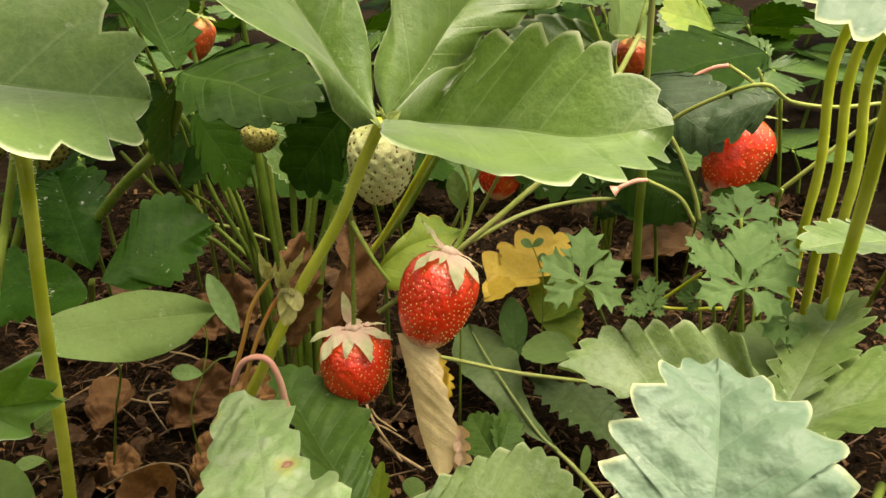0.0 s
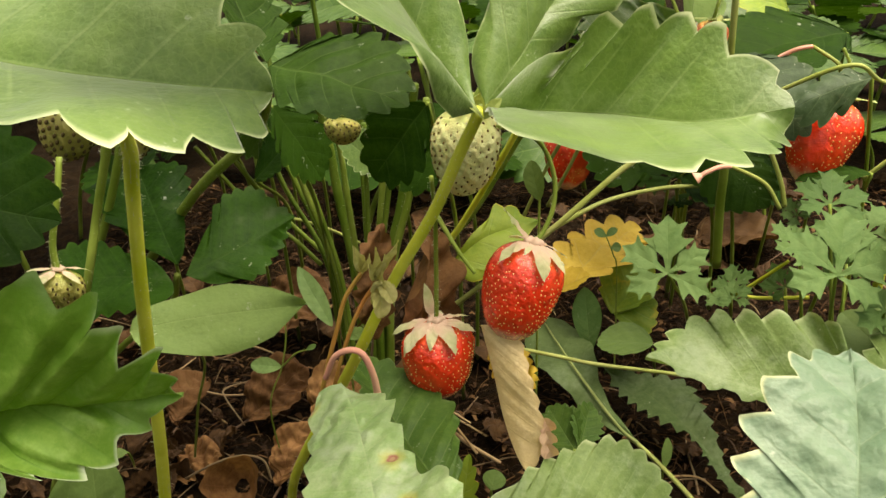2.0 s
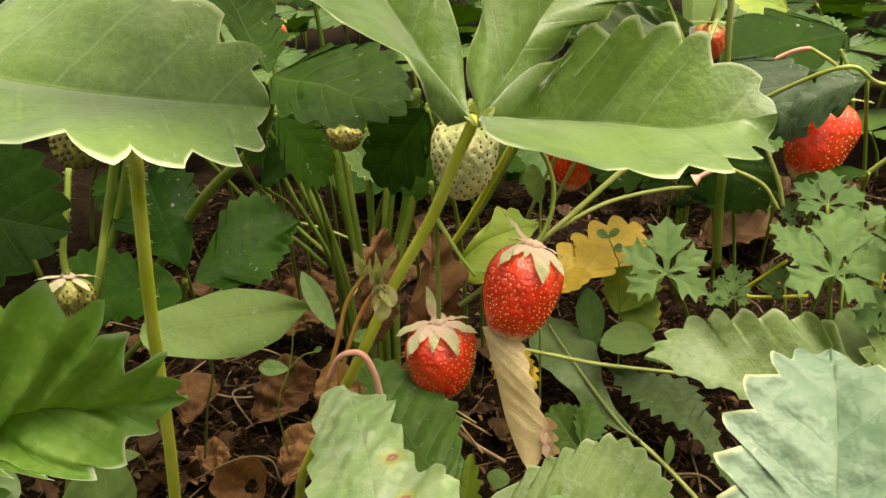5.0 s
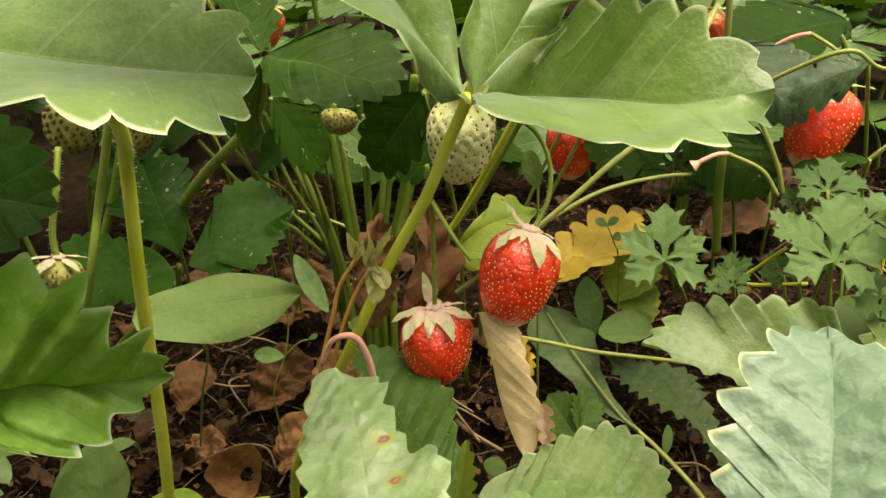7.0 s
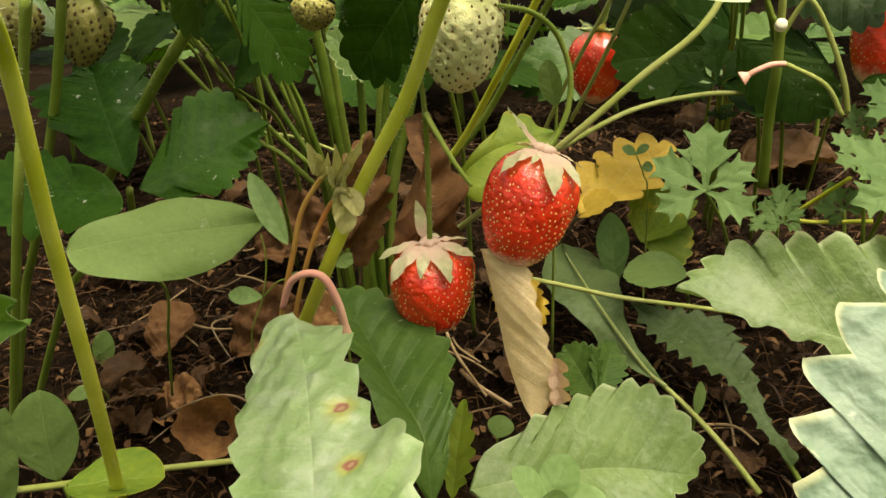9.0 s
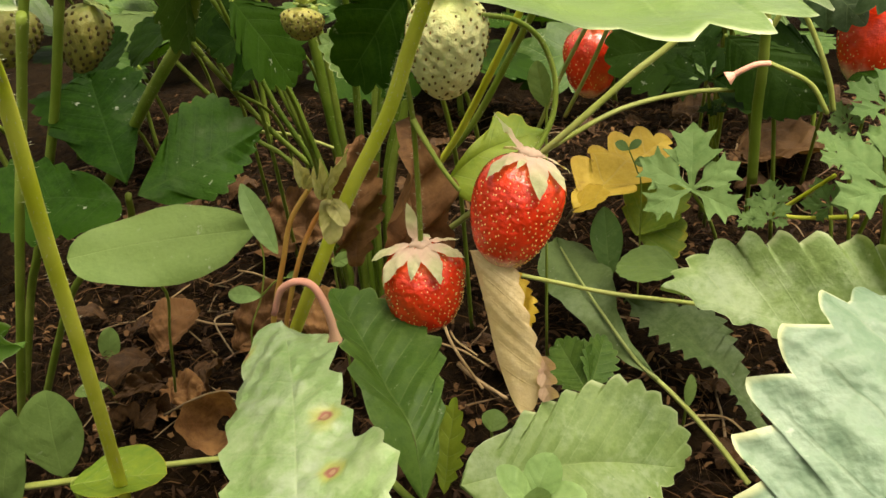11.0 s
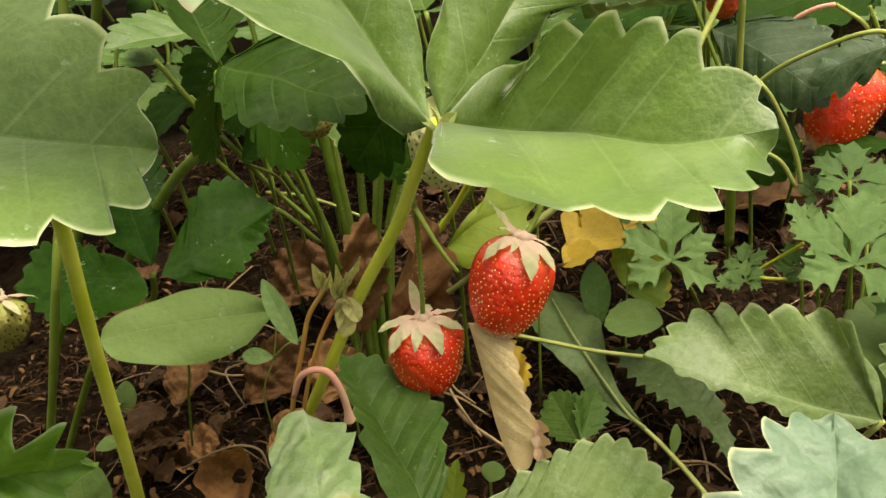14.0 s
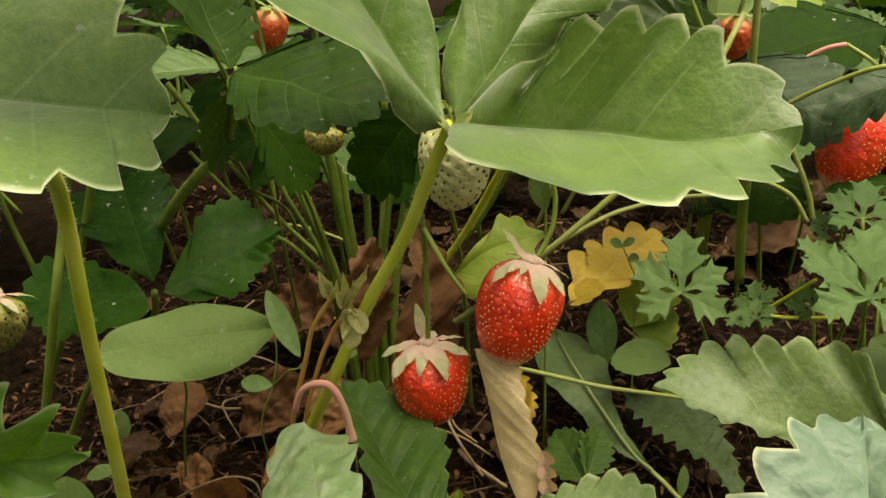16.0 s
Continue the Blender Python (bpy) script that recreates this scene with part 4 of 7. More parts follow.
# ---- the large leaf over the berries ----
A_JOINT = V((-0.0146, 0.1985, 0.2062))
trifoliate("broad light green strawberry leaf on a thick petiole",
           [V((-0.0960, 0.2720, 0.0000)), V((-0.0905, 0.2590, 0.0350)), V((-0.0790, 0.2380, 0.0700)), V((-0.0533, 0.2120, 0.1261)), V((-0.0391, 0.2090, 0.1555)), V((-0.0274, 0.2060, 0.1765)), V((-0.0205, 0.2020, 0.1930)), A_JOINT],
           [([V((-.0132, .1970, .2068)), V((.0015, .1835, .2098)), V((.0140, .1830, .2090)), V((.0300, .1735, .2100)), V((.0473, .1699, .2138))],
             [V((-.0145, .1760, .2105)), V((-.0135, .1570, .2150)), V((-.0057, .1475, .2160)), V((.0035, .1454, .2150)), V((.0100, .1455, .2120)), V((.0184, .1453, .2083)), V((.0327, .1491, .2089)), V((.0420, .1580, .2080)), V((.0473, .1684, .2073))],
             [V((-.0075, .1990, .2130)), V((.0000, .1925, .2215)), V((.0070, .1840, .2285)), V((.0181, .1835, .2320)), V((.0274, .1846, .2302)), V((.0342, .1809, .2287)), V((.0460, .1751, .2190))],
             dict(tips=((.40, .56, .67, .765, .85, .93), (.46, .56, .655, .74, .90)), depth=.0040, slant=.75, camber=.03, pleat=.0005, rough=.0005, rows=16, sharp=2.5, lean=.66)),
            ([V((-.0136, .1985, .2072)), V((-.0051, .2070, .2165)), V((.0040, .2180, .2280)), V((.0178, .2330, .2388)), V((.0420, .2560, .2560))],
             [V((-.0171, .2060, .2166)), V((-.0146, .2120, .2300)), V((-.0085, .2190, .2420)), V((-.0030, .2270, .2545)), V((.0120, .2420, .2660))],
             [V((-.0040, .2080, .2090)), V((.0025, .2150, .2140)), V((.0113, .2170, .2210)), V((.0225, .2200, .2259)), V((.0338, .2240, .2318)), V((.0458, .2290, .2395)), V((.0490, .2420, .2480))],
             dict(tips=((.30, .42, .54, .65, .76, .86, .94), (.28, .40, .51, .61, .71, .80, .88, .95)), depth=.0030, slant=.95, camber=.05, pleat=.00045, rough=.0005, rows=14)),
            ([V((-.0156, .1975, .2060)), V((-.0195, .2012, .2105)), V((-.0240, .2040, .2155)), V((-.0303, .2075, .2249)), V((-.0360, .2085, .2340)), V((-.0440, .2050, .2480))],
             [V((-.0170, .2030, .2120)), V((-.0165, .2090, .2200)), V((-.0177, .2150, .2317)), V((-.0220, .2190, .2440)), V((-.0330, .2150, .2540))],
             [V((-.0195, .1925, .2060)), V((-.0238, .1890, .2088)), V((-.0277, .1820, .2179)), V((-.0309, .1780, .2256)), V((-.0360, .1735, .2320)), V((-.0464, .1690, .2391)), V((-.0520, .1830, .2470))],
             dict(tips=((.60, .70, .80, .90), (.64, .73, .82, .91)), depth=.0045, slant=.75, camber=.05, pleat=.0007, rough=.0006, rows=14))],
           LEAF, r=(0.0018, 0.0015), stem=STEM, hairy=700)
stipule = thing("leaf_stipule", A_JOINT, "small pale green stipules at the joint of the broad leaf", "stipule")
for tip_, side_ in ((V((-.0152, .1935, .2118)), V((-.0140, .1930, .2090))), (V((-.0098, .1945, .2098)), V((-.0110, .1935, .2070))), (V((-.0190, .1965, .2090)), V((-.0180, .1950, .2080)))):
    part("blade", leaflet(A_JOINT + V((.0006, -.0030, -.0016)), tip_, side_, teeth=0, fold=20, bend=20, pleat=.0), SEPAL_GREEN, stipule)

# ---- leaves close to the camera ----
trifoliate("light green strawberry leaf with toothed edge, close by",
           [V((-0.1217, 0.2150, 0.0509)), V((-0.1094, 0.2000, 0.1054)), V((-0.1013, 0.1900, 0.1566)), V((-0.0943, 0.1820, 0.1926)), V((-0.0869, 0.1680, 0.2094)), V((-0.0878, 0.1600, 0.2199)), V((-0.1127, 0.1500, 0.2344))],
           [([V((-.1137, .1500, .2345)), V((-.0900, .1440, .2310)), V((-.0680, .1400, .2290)), V((-.0476, .1381, .2274))],
             [V((-.1080, .1250, .2340)), V((-.0920, .1110, .2330)), V((-.0736, .1070, .2310)), V((-.0600, .1085, .2285)), V((-.0557, .1147, .2270)), V((-.0493, .1216, .2245)), V((-.0477, .1309, .2232))],
             [V((-.1080, .1720, .2420)), V((-.0900, .1760, .2500)), V((-.0720, .1650, .2500)), V((-.0625, .1550, .2460)), V((-.0566, .1500, .2408)), V((-.0495, .1450, .2348))],
             dict(tips=((.44, .56, .67, .765, .85, .93), (.45, .58, .70, .81, .91)), depth=.0044, slant=.75, camber=.05, pleat=.0004, rough=.0007, rows=16, sharp=2.5, lean=.66)),
            # further leaflet added out of view, shades the left side
            (V((-0.1144, 0.1500, 0.2357)), V((-0.1564, 0.1700, 0.2518)), V((-0.1279, 0.1400, 0.2399)), dict(teeth=8, fold=10, bend=12))],
           LEAF, r=(0.0019, 0.0015), stem=STEM, hairy=600)
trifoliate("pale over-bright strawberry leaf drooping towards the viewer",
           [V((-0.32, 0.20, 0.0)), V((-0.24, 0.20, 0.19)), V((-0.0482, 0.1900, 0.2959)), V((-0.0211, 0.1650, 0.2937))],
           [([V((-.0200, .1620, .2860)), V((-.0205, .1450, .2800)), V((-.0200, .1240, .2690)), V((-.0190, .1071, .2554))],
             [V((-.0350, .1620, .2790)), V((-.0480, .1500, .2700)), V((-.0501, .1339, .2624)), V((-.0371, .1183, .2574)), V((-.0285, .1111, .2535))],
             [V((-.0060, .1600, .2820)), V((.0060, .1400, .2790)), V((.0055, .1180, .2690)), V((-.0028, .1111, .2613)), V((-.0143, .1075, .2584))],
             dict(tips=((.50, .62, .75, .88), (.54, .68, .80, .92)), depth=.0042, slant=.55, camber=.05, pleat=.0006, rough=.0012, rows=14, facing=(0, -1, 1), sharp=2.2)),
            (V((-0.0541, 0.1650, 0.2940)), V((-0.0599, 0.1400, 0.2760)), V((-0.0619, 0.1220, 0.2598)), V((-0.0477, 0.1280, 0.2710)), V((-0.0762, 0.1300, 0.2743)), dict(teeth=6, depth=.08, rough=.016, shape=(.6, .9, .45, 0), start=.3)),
            # third leaflet, unseen above, added to cast shade on the left
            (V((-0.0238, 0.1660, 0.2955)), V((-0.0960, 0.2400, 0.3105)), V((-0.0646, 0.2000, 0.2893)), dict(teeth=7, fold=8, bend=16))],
           OVERLIT, r=(0.0016, 0.0013))
trifoliate("pale bluish strawberry leaf with veined quilted surface",
           [V((0.1423, 0.2200, 0.0776)), V((0.0804, 0.1300, 0.1100)), V((0.0450, 0.0950, 0.1554))],
           [([V((0.0395, 0.0943, 0.1510)), V((0.0456, 0.1132, 0.1673)), V((0.0495, 0.1263, 0.1728)), V((0.0518, 0.1378, 0.1784))],
             [V((0.0276, 0.0954, 0.1490)), V((0.0264, 0.1142, 0.1651)), V((0.0272, 0.1204, 0.1674)), V((0.0303, 0.1275, 0.1710)), V((0.0363, 0.1339, 0.1754)), V((0.0414, 0.1374, 0.1780)), V((0.0455, 0.1385, 0.1785))],
             [V((0.0539, 0.0911, 0.1491)), V((0.0672, 0.1091, 0.1730)), V((0.0661, 0.1178, 0.1755)), V((0.0638, 0.1254, 0.1773)), V((0.0581, 0.1323, 0.1785)), V((0.0549, 0.1355, 0.1787))],
             dict(tips=((.36, .46, .56, .66, .76, .86, .94), (.36, .46, .57, .68, .79, .90)), depth=.0044, slant=.8, camber=.06, pleat=.0010, rough=.0008, pucker=.00030, rows=40, sharp=1.9, lean=.62)),
            (V((0.0460, 0.0950, 0.1542)), V((0.0826, 0.1100, 0.1542)), V((0.0726, 0.1200, 0.1577)), dict(teeth=8, fold=8, bend=15)),
            (V((0.0443, 0.0950, 0.1542)), V((0.0111, 0.1000, 0.1349)), V((0.0266, 0.1100, 0.1409)), dict(teeth=8, fold=8, bend=15))],
           PALE, r=(0.0016, 0.0014))
trifoliate("ridged fresh green strawberry leaf, curved edges",
           [V((-0.17, 0.20, 0.0)), V((-0.15, 0.16, 0.09)), V((-0.1223, 0.1280, 0.1649))],
           [([V((-.1150, .1230, .1640)), V((-0.0999, 0.1250, 0.1744)), V((-0.0862, 0.1300, 0.1719)), V((-0.0699, 0.1325, 0.1729))],
             [V((-0.0991, 0.1180, 0.2009)), V((-0.0868, 0.1210, 0.2035)), V((-0.0769, 0.1240, 0.1987)), V((-0.0750, 0.1270, 0.1900)), V((-0.0699, 0.1300, 0.1834))],
             [V((-0.1003, 0.1080, 0.1772)), V((-0.0935, 0.1110, 0.1716)), V((-0.0876, 0.1150, 0.1660)), V((-0.0825, 0.1200, 0.1629)), V((-0.0802, 0.1250, 0.1636)), V((-0.0752, 0.1310, 0.1670))],
             dict(tips=((.36, .48, .59, .69, .78, .87, .95), (.32, .43, .54, .65, .76, .87)), depth=.0045, slant=1.1, camber=.12, pleat=.0040, rough=.0009, pucker=.0003, rows=22, sharp=1.6, lean=.62)),
            (V((-0.1223, 0.1280, 0.1649)), V((-0.1017, 0.1150, 0.1485)), V((-0.1128, 0.1150, 0.1484)), dict(teeth=7, fold=10, bend=14, pleat=.002)),
            (V((-0.1219, 0.1280, 0.1663)), V((-0.1494, 0.1500, 0.1915)), V((-0.1545, 0.1400, 0.1840)), dict(teeth=7, fold=10, bend=14))],
           FRESH, r=(0.0016, 0.0013))
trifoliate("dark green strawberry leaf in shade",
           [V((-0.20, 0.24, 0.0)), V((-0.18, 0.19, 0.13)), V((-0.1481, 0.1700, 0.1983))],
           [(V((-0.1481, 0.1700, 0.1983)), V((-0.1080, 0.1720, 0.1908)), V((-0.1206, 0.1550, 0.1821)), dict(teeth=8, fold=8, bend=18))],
           SHADE_DARK)
trifoliate("pale green strawberry leaf with red leaf spots",
           [V((-0.0765, 0.2000, 0.0660)), V((-0.0430, 0.1350, 0.1084)), V((-0.0329, 0.1180, 0.1291))],
           [([V((-0.0329, 0.1078, 0.1332)), V((-0.0353, 0.1309, 0.1361)), V((-0.0407, 0.1541, 0.1377)), V((-0.0467, 0.1743, 0.1378)), V((-0.0522, 0.1887, 0.1365))],
             [V((-0.0441, 0.1121, 0.1308)), V((-0.0525, 0.1406, 0.1316)), V((-0.0553, 0.1506, 0.1308)), V((-0.0577, 0.1621, 0.1309)), V((-0.0598, 0.1750, 0.1316)), V((-0.0606, 0.1829, 0.1328)), V((-0.0580, 0.1889, 0.1349))],
             [V((-0.0216, 0.1115, 0.1351)), V((-0.0173, 0.1321, 0.1418)), V((-0.0177, 0.1382, 0.1413)), V((-0.0204, 0.1465, 0.1411)), V((-0.0278, 0.1515, 0.1390)), V((-0.0313, 0.1599, 0.1392)), V((-0.0343, 0.1676, 0.1389)), V((-0.0372, 0.1780, 0.1379)), V((-0.0445, 0.1857, 0.1371))],
             dict(tips=((.26, .36, .46, .56, .66, .75, .84), (.22, .31, .42, .53, .62, .71, .80, .88)), depth=.0020, slant=.6, camber=.06, pleat=.0005, pucker=.0004, rough=.0011, rows=18, sharp=1.3, lean=.80)),
            (V((-0.0303, 0.1180, 0.1299)), V((-0.0077, 0.1300, 0.1144)), V((-0.0214, 0.1400, 0.1163)), dict(teeth=8, fold=8)),
            (V((-0.0320, 0.1180, 0.1298)), V((-0.0628, 0.1300, 0.1110)), V((-0.0524, 0.1400, 0.1148)), dict(teeth=8, fold=8))],
           SICK, r=(0.0015, 0.0013))
trifoliate("bright pale strawberry leaf on tall stems",
           [V((0.1396, 0.2700, 0.1124)), V((0.1245, 0.2350, 0.1809)), V((0.1088, 0.2050, 0.2255)), V((0.0958, 0.1850, 0.2515))],
           [(V((0.0992, 0.1850, 0.2493)), V((0.0575, 0.1720, 0.2504)), V((0.0675, 0.1550, 0.2327)), dict(teeth=8, depth=.07, fold=7, bend=14, a=1.0, b=.6)),
            (V((0.0999, 0.1850, 0.2502)), V((0.1068, 0.2200, 0.2801)), V((0.1132, 0.2000, 0.2703)), dict(teeth=8, fold=10))],
           PALE, r=(0.0022, 0.0018), stem=STEM, hairy=350)

# ---- leaves in the middle ----
G_BASE = V((-0.0245, 0.2080, 0.0600))
trifoliate("deep green strawberry leaf with ridged veins, low over soil",
           [V((-0.0593, 0.2600, 0.0307)), V((-0.0370, 0.2350, 0.0308)), G_BASE],
           [([V((-.0275, .2040, .0640)), V((-0.0308, 0.2150, 0.0793)), V((-0.0406, 0.2320, 0.0820)), V((-0.0516, 0.2520, 0.0855)), V((-0.0641, 0.2720, 0.0896))],
             [V((-0.0373, 0.2070, 0.0815)), V((-0.0453, 0.2150, 0.0898)), V((-0.0557, 0.2400, 0.0920)), V((-0.0646, 0.2620, 0.0892))],
             [V((-0.0224, 0.2130, 0.0763)), V((-0.0227, 0.2320, 0.0822)), V((-0.0241, 0.2480, 0.0860)), V((-0.0326, 0.2580, 0.0878)), V((-0.0429, 0.2680, 0.0896)), V((-0.0535, 0.2730, 0.0912))], dict(tips=((.5, .62, .74, .86), (.28, .37, .46, .55, .63, .71, .79, .87, .94)), depth=.0026, slant=.85, camber=.03, pleat=.0011, rough=.0006, rows=14, material=DEEP)),
            ([V((-0.0181, 0.2120, 0.0625)), V((-0.0003, 0.2220, 0.0587)), V((0.0232, 0.2320, 0.0528)), V((0.0489, 0.2380, 0.0447))],
             [V((-0.0139, 0.2240, 0.0674)), V((0.0024, 0.2400, 0.0681)), V((0.0173, 0.2500, 0.0684)), V((0.0294, 0.2550, 0.0679)), V((0.0407, 0.2540, 0.0633)), V((0.0467, 0.2500, 0.0573)), V((0.0512, 0.2440, 0.0495))],
             [V((-0.0067, 0.2080, 0.0557)), V((0.0169, 0.2120, 0.0478)), V((0.0391, 0.2240, 0.0447))], dict(tips=((.30, .38, .46, .54, .62, .69, .76, .83, .90, .96), (.34, .44, .54, .64, .74, .84, .93)), depth=.0026, slant=.80, camber=.03, pleat=.00035, rough=.0006, rows=14, material=MATT)),
            (V((-0.0245, 0.2220, 0.0483)), V((-0.0205, 0.2330, 0.0760)), V((-0.0285, 0.2300, 0.0620)), dict(teeth=6, fold=12, bend=10, material=TURNING))],
           MATT, r=(0.0014, 0.0012))
E_BASE = V((0.1094, 0.2360, 0.0895))
trifoliate("matt green strawberry leaf with rounded teeth",
           [V((0.105, 0.27, 0.0)), V((0.100, 0.25, 0.05)), E_BASE],
           [([E_BASE, V((.0930, .2410, .0905)), V((.0720, .2470, .0945)), V((.0560, .2520, .0970)), V((.0400, .2550, .1000))],
             [V((.1085, .2440, .1040)), V((.0985, .2500, .1190)), V((.0920, .2584, .1165)), V((.0819, .2605, .1166)), V((.0732, .2644, .1144)), V((.0653, .2700, .1100)), V((.0560, .2740, .1040)), V((.0470, .2680, .1005))],
             [V((.0960, .2350, .0860)), V((.0760, .2410, .0905)), V((.0580, .2470, .0945)), V((.0470, .2510, .0980))],
             dict(tips=((.29, .39, .48, .57, .66, .75, .84, .92), (.4, .55, .7, .85)), depth=.0042, slant=1.0, camber=.04, pleat=.00010, rough=.0007, rows=14, sharp=2.4, lean=.55)),
            (V((0.1132, 0.2370, 0.0899)), V((0.1546, 0.2850, 0.1135)), V((0.1314, 0.2800, 0.1033)), dict(teeth=8, fold=10, bend=14, pleat=.0005)),
            (V((0.1118, 0.2350, 0.0887)), V((0.1593, 0.2200, 0.1175)), V((0.1520, 0.2500, 0.1106)), dict(teeth=8, fold=10, bend=14))],
           MATT, r=(0.0011, 0.0010), stem=STEM_PALE)
J = V((-0.1244, 0.2710, 0.1263))
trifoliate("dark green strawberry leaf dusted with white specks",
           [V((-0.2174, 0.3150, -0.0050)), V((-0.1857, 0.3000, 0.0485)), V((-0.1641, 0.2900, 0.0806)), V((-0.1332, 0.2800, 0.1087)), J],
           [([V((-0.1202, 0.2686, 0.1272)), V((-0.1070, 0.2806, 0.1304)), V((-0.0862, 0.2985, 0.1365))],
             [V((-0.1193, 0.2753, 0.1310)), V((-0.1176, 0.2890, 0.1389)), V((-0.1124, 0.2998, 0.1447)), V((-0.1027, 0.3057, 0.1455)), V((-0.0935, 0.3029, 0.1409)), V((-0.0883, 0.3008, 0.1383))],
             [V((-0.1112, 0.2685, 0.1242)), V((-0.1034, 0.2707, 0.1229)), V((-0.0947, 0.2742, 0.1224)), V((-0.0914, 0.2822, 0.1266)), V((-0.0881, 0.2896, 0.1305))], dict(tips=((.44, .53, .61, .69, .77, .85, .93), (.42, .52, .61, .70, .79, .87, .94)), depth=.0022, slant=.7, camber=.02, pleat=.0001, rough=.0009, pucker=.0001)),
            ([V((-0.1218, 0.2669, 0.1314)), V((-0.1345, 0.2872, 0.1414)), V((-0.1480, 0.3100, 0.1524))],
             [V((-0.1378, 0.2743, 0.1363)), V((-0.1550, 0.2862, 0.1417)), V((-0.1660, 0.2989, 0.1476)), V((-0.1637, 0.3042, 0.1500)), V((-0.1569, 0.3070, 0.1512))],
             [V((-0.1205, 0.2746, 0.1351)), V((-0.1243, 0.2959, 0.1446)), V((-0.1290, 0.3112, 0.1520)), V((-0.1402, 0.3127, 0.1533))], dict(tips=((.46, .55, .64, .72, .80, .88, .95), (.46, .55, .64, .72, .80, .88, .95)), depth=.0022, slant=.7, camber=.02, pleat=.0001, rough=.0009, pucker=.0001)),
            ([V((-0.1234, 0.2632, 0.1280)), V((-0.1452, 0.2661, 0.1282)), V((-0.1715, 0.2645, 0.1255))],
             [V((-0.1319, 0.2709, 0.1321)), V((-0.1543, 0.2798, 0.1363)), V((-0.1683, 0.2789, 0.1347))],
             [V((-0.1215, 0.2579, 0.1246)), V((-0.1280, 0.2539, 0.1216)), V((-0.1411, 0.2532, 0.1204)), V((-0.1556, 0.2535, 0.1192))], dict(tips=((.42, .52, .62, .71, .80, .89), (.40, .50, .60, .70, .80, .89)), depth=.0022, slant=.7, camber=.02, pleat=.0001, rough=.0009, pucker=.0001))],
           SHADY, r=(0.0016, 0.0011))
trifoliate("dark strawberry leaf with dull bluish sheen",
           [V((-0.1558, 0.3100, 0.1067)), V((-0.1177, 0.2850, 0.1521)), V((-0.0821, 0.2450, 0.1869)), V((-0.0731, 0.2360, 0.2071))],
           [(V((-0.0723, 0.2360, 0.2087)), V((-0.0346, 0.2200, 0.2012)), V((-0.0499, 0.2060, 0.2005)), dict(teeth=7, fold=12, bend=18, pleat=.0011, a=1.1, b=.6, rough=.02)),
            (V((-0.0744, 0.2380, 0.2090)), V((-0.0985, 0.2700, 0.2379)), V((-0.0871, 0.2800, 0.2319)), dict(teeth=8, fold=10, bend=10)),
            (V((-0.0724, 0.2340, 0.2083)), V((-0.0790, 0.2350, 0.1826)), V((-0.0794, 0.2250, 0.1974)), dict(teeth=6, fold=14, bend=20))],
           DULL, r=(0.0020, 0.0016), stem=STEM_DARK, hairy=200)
weed_thing("broadleaf_weed", "smooth pale green oval weed leaf on a thin stem", [[V((-0.1436, 0.3000, 0.0213)), V((-0.1315, 0.2850, 0.0597)), V((-0.1171, 0.2620, 0.0981)), V((-0.1274, 0.2380, 0.1186))]],
           [loft_leaf([V((-0.1292, 0.2370, 0.1234)), V((-0.1127, 0.2400, 0.1258)), V((-0.0945, 0.2420, 0.1275)), V((-0.0710, 0.2426, 0.1297))],
                      [V((-0.1273, 0.2413, 0.1275)), V((-0.1172, 0.2458, 0.1311)), V((-0.1014, 0.2498, 0.1342)), V((-0.0848, 0.2482, 0.1334)), V((-0.0775, 0.2453, 0.1316))],
                      [V((-0.1255, 0.2333, 0.1200)), V((-0.1168, 0.2315, 0.1180)), V((-0.0982, 0.2314, 0.1176)), V((-0.0844, 0.2341, 0.1203)), V((-0.0772, 0.2385, 0.1252))], tips=(0, 0), depth=0.0, pleat=.0, rough=.0011, camber=.012, slant=.5)], OVAL, 0.0006, "weed leaf")

# ---- flower stalks with dried ends ----
fs = thing("flower_stalk", V((-0.0656, 0.2150, 0.1034)), "withered strawberry flower stalk with reddish branches and a pink stub", "flower stalk")
part("branch", tube([V((-0.0650, 0.2100, 0.1072)), V((-0.0608, 0.2080, 0.1246)), V((-0.0558, 0.2080, 0.1409)), V((-0.0528, 0.2090, 0.1505)), V((-0.0469, 0.2100, 0.1590))], .0007, .0006), STEM_RED, fs)
part("branch", tube([V((-0.0617, 0.2100, 0.1072)), V((-0.0574, 0.2080, 0.1247)), V((-0.0519, 0.2080, 0.1409)), V((-0.0479, 0.2090, 0.1491)), V((-0.0450, 0.2100, 0.1535)), V((-0.0437, 0.2100, 0.1597))], .0006, .0006), STEM_RED, fs)
part("stub", tube([V((-0.0601, 0.2060, 0.1260)), V((-0.0565, 0.2040, 0.1343)), V((-0.0519, 0.2030, 0.1373)), V((-0.0482, 0.2030, 0.1358)), V((-0.0459, 0.2030, 0.1296)), V((-0.0451, 0.2030, 0.1238)), V((-0.0450, 0.2030, 0.1220))], .0008, .0011), STEM_PINK, fs, "curved pink broken stub")
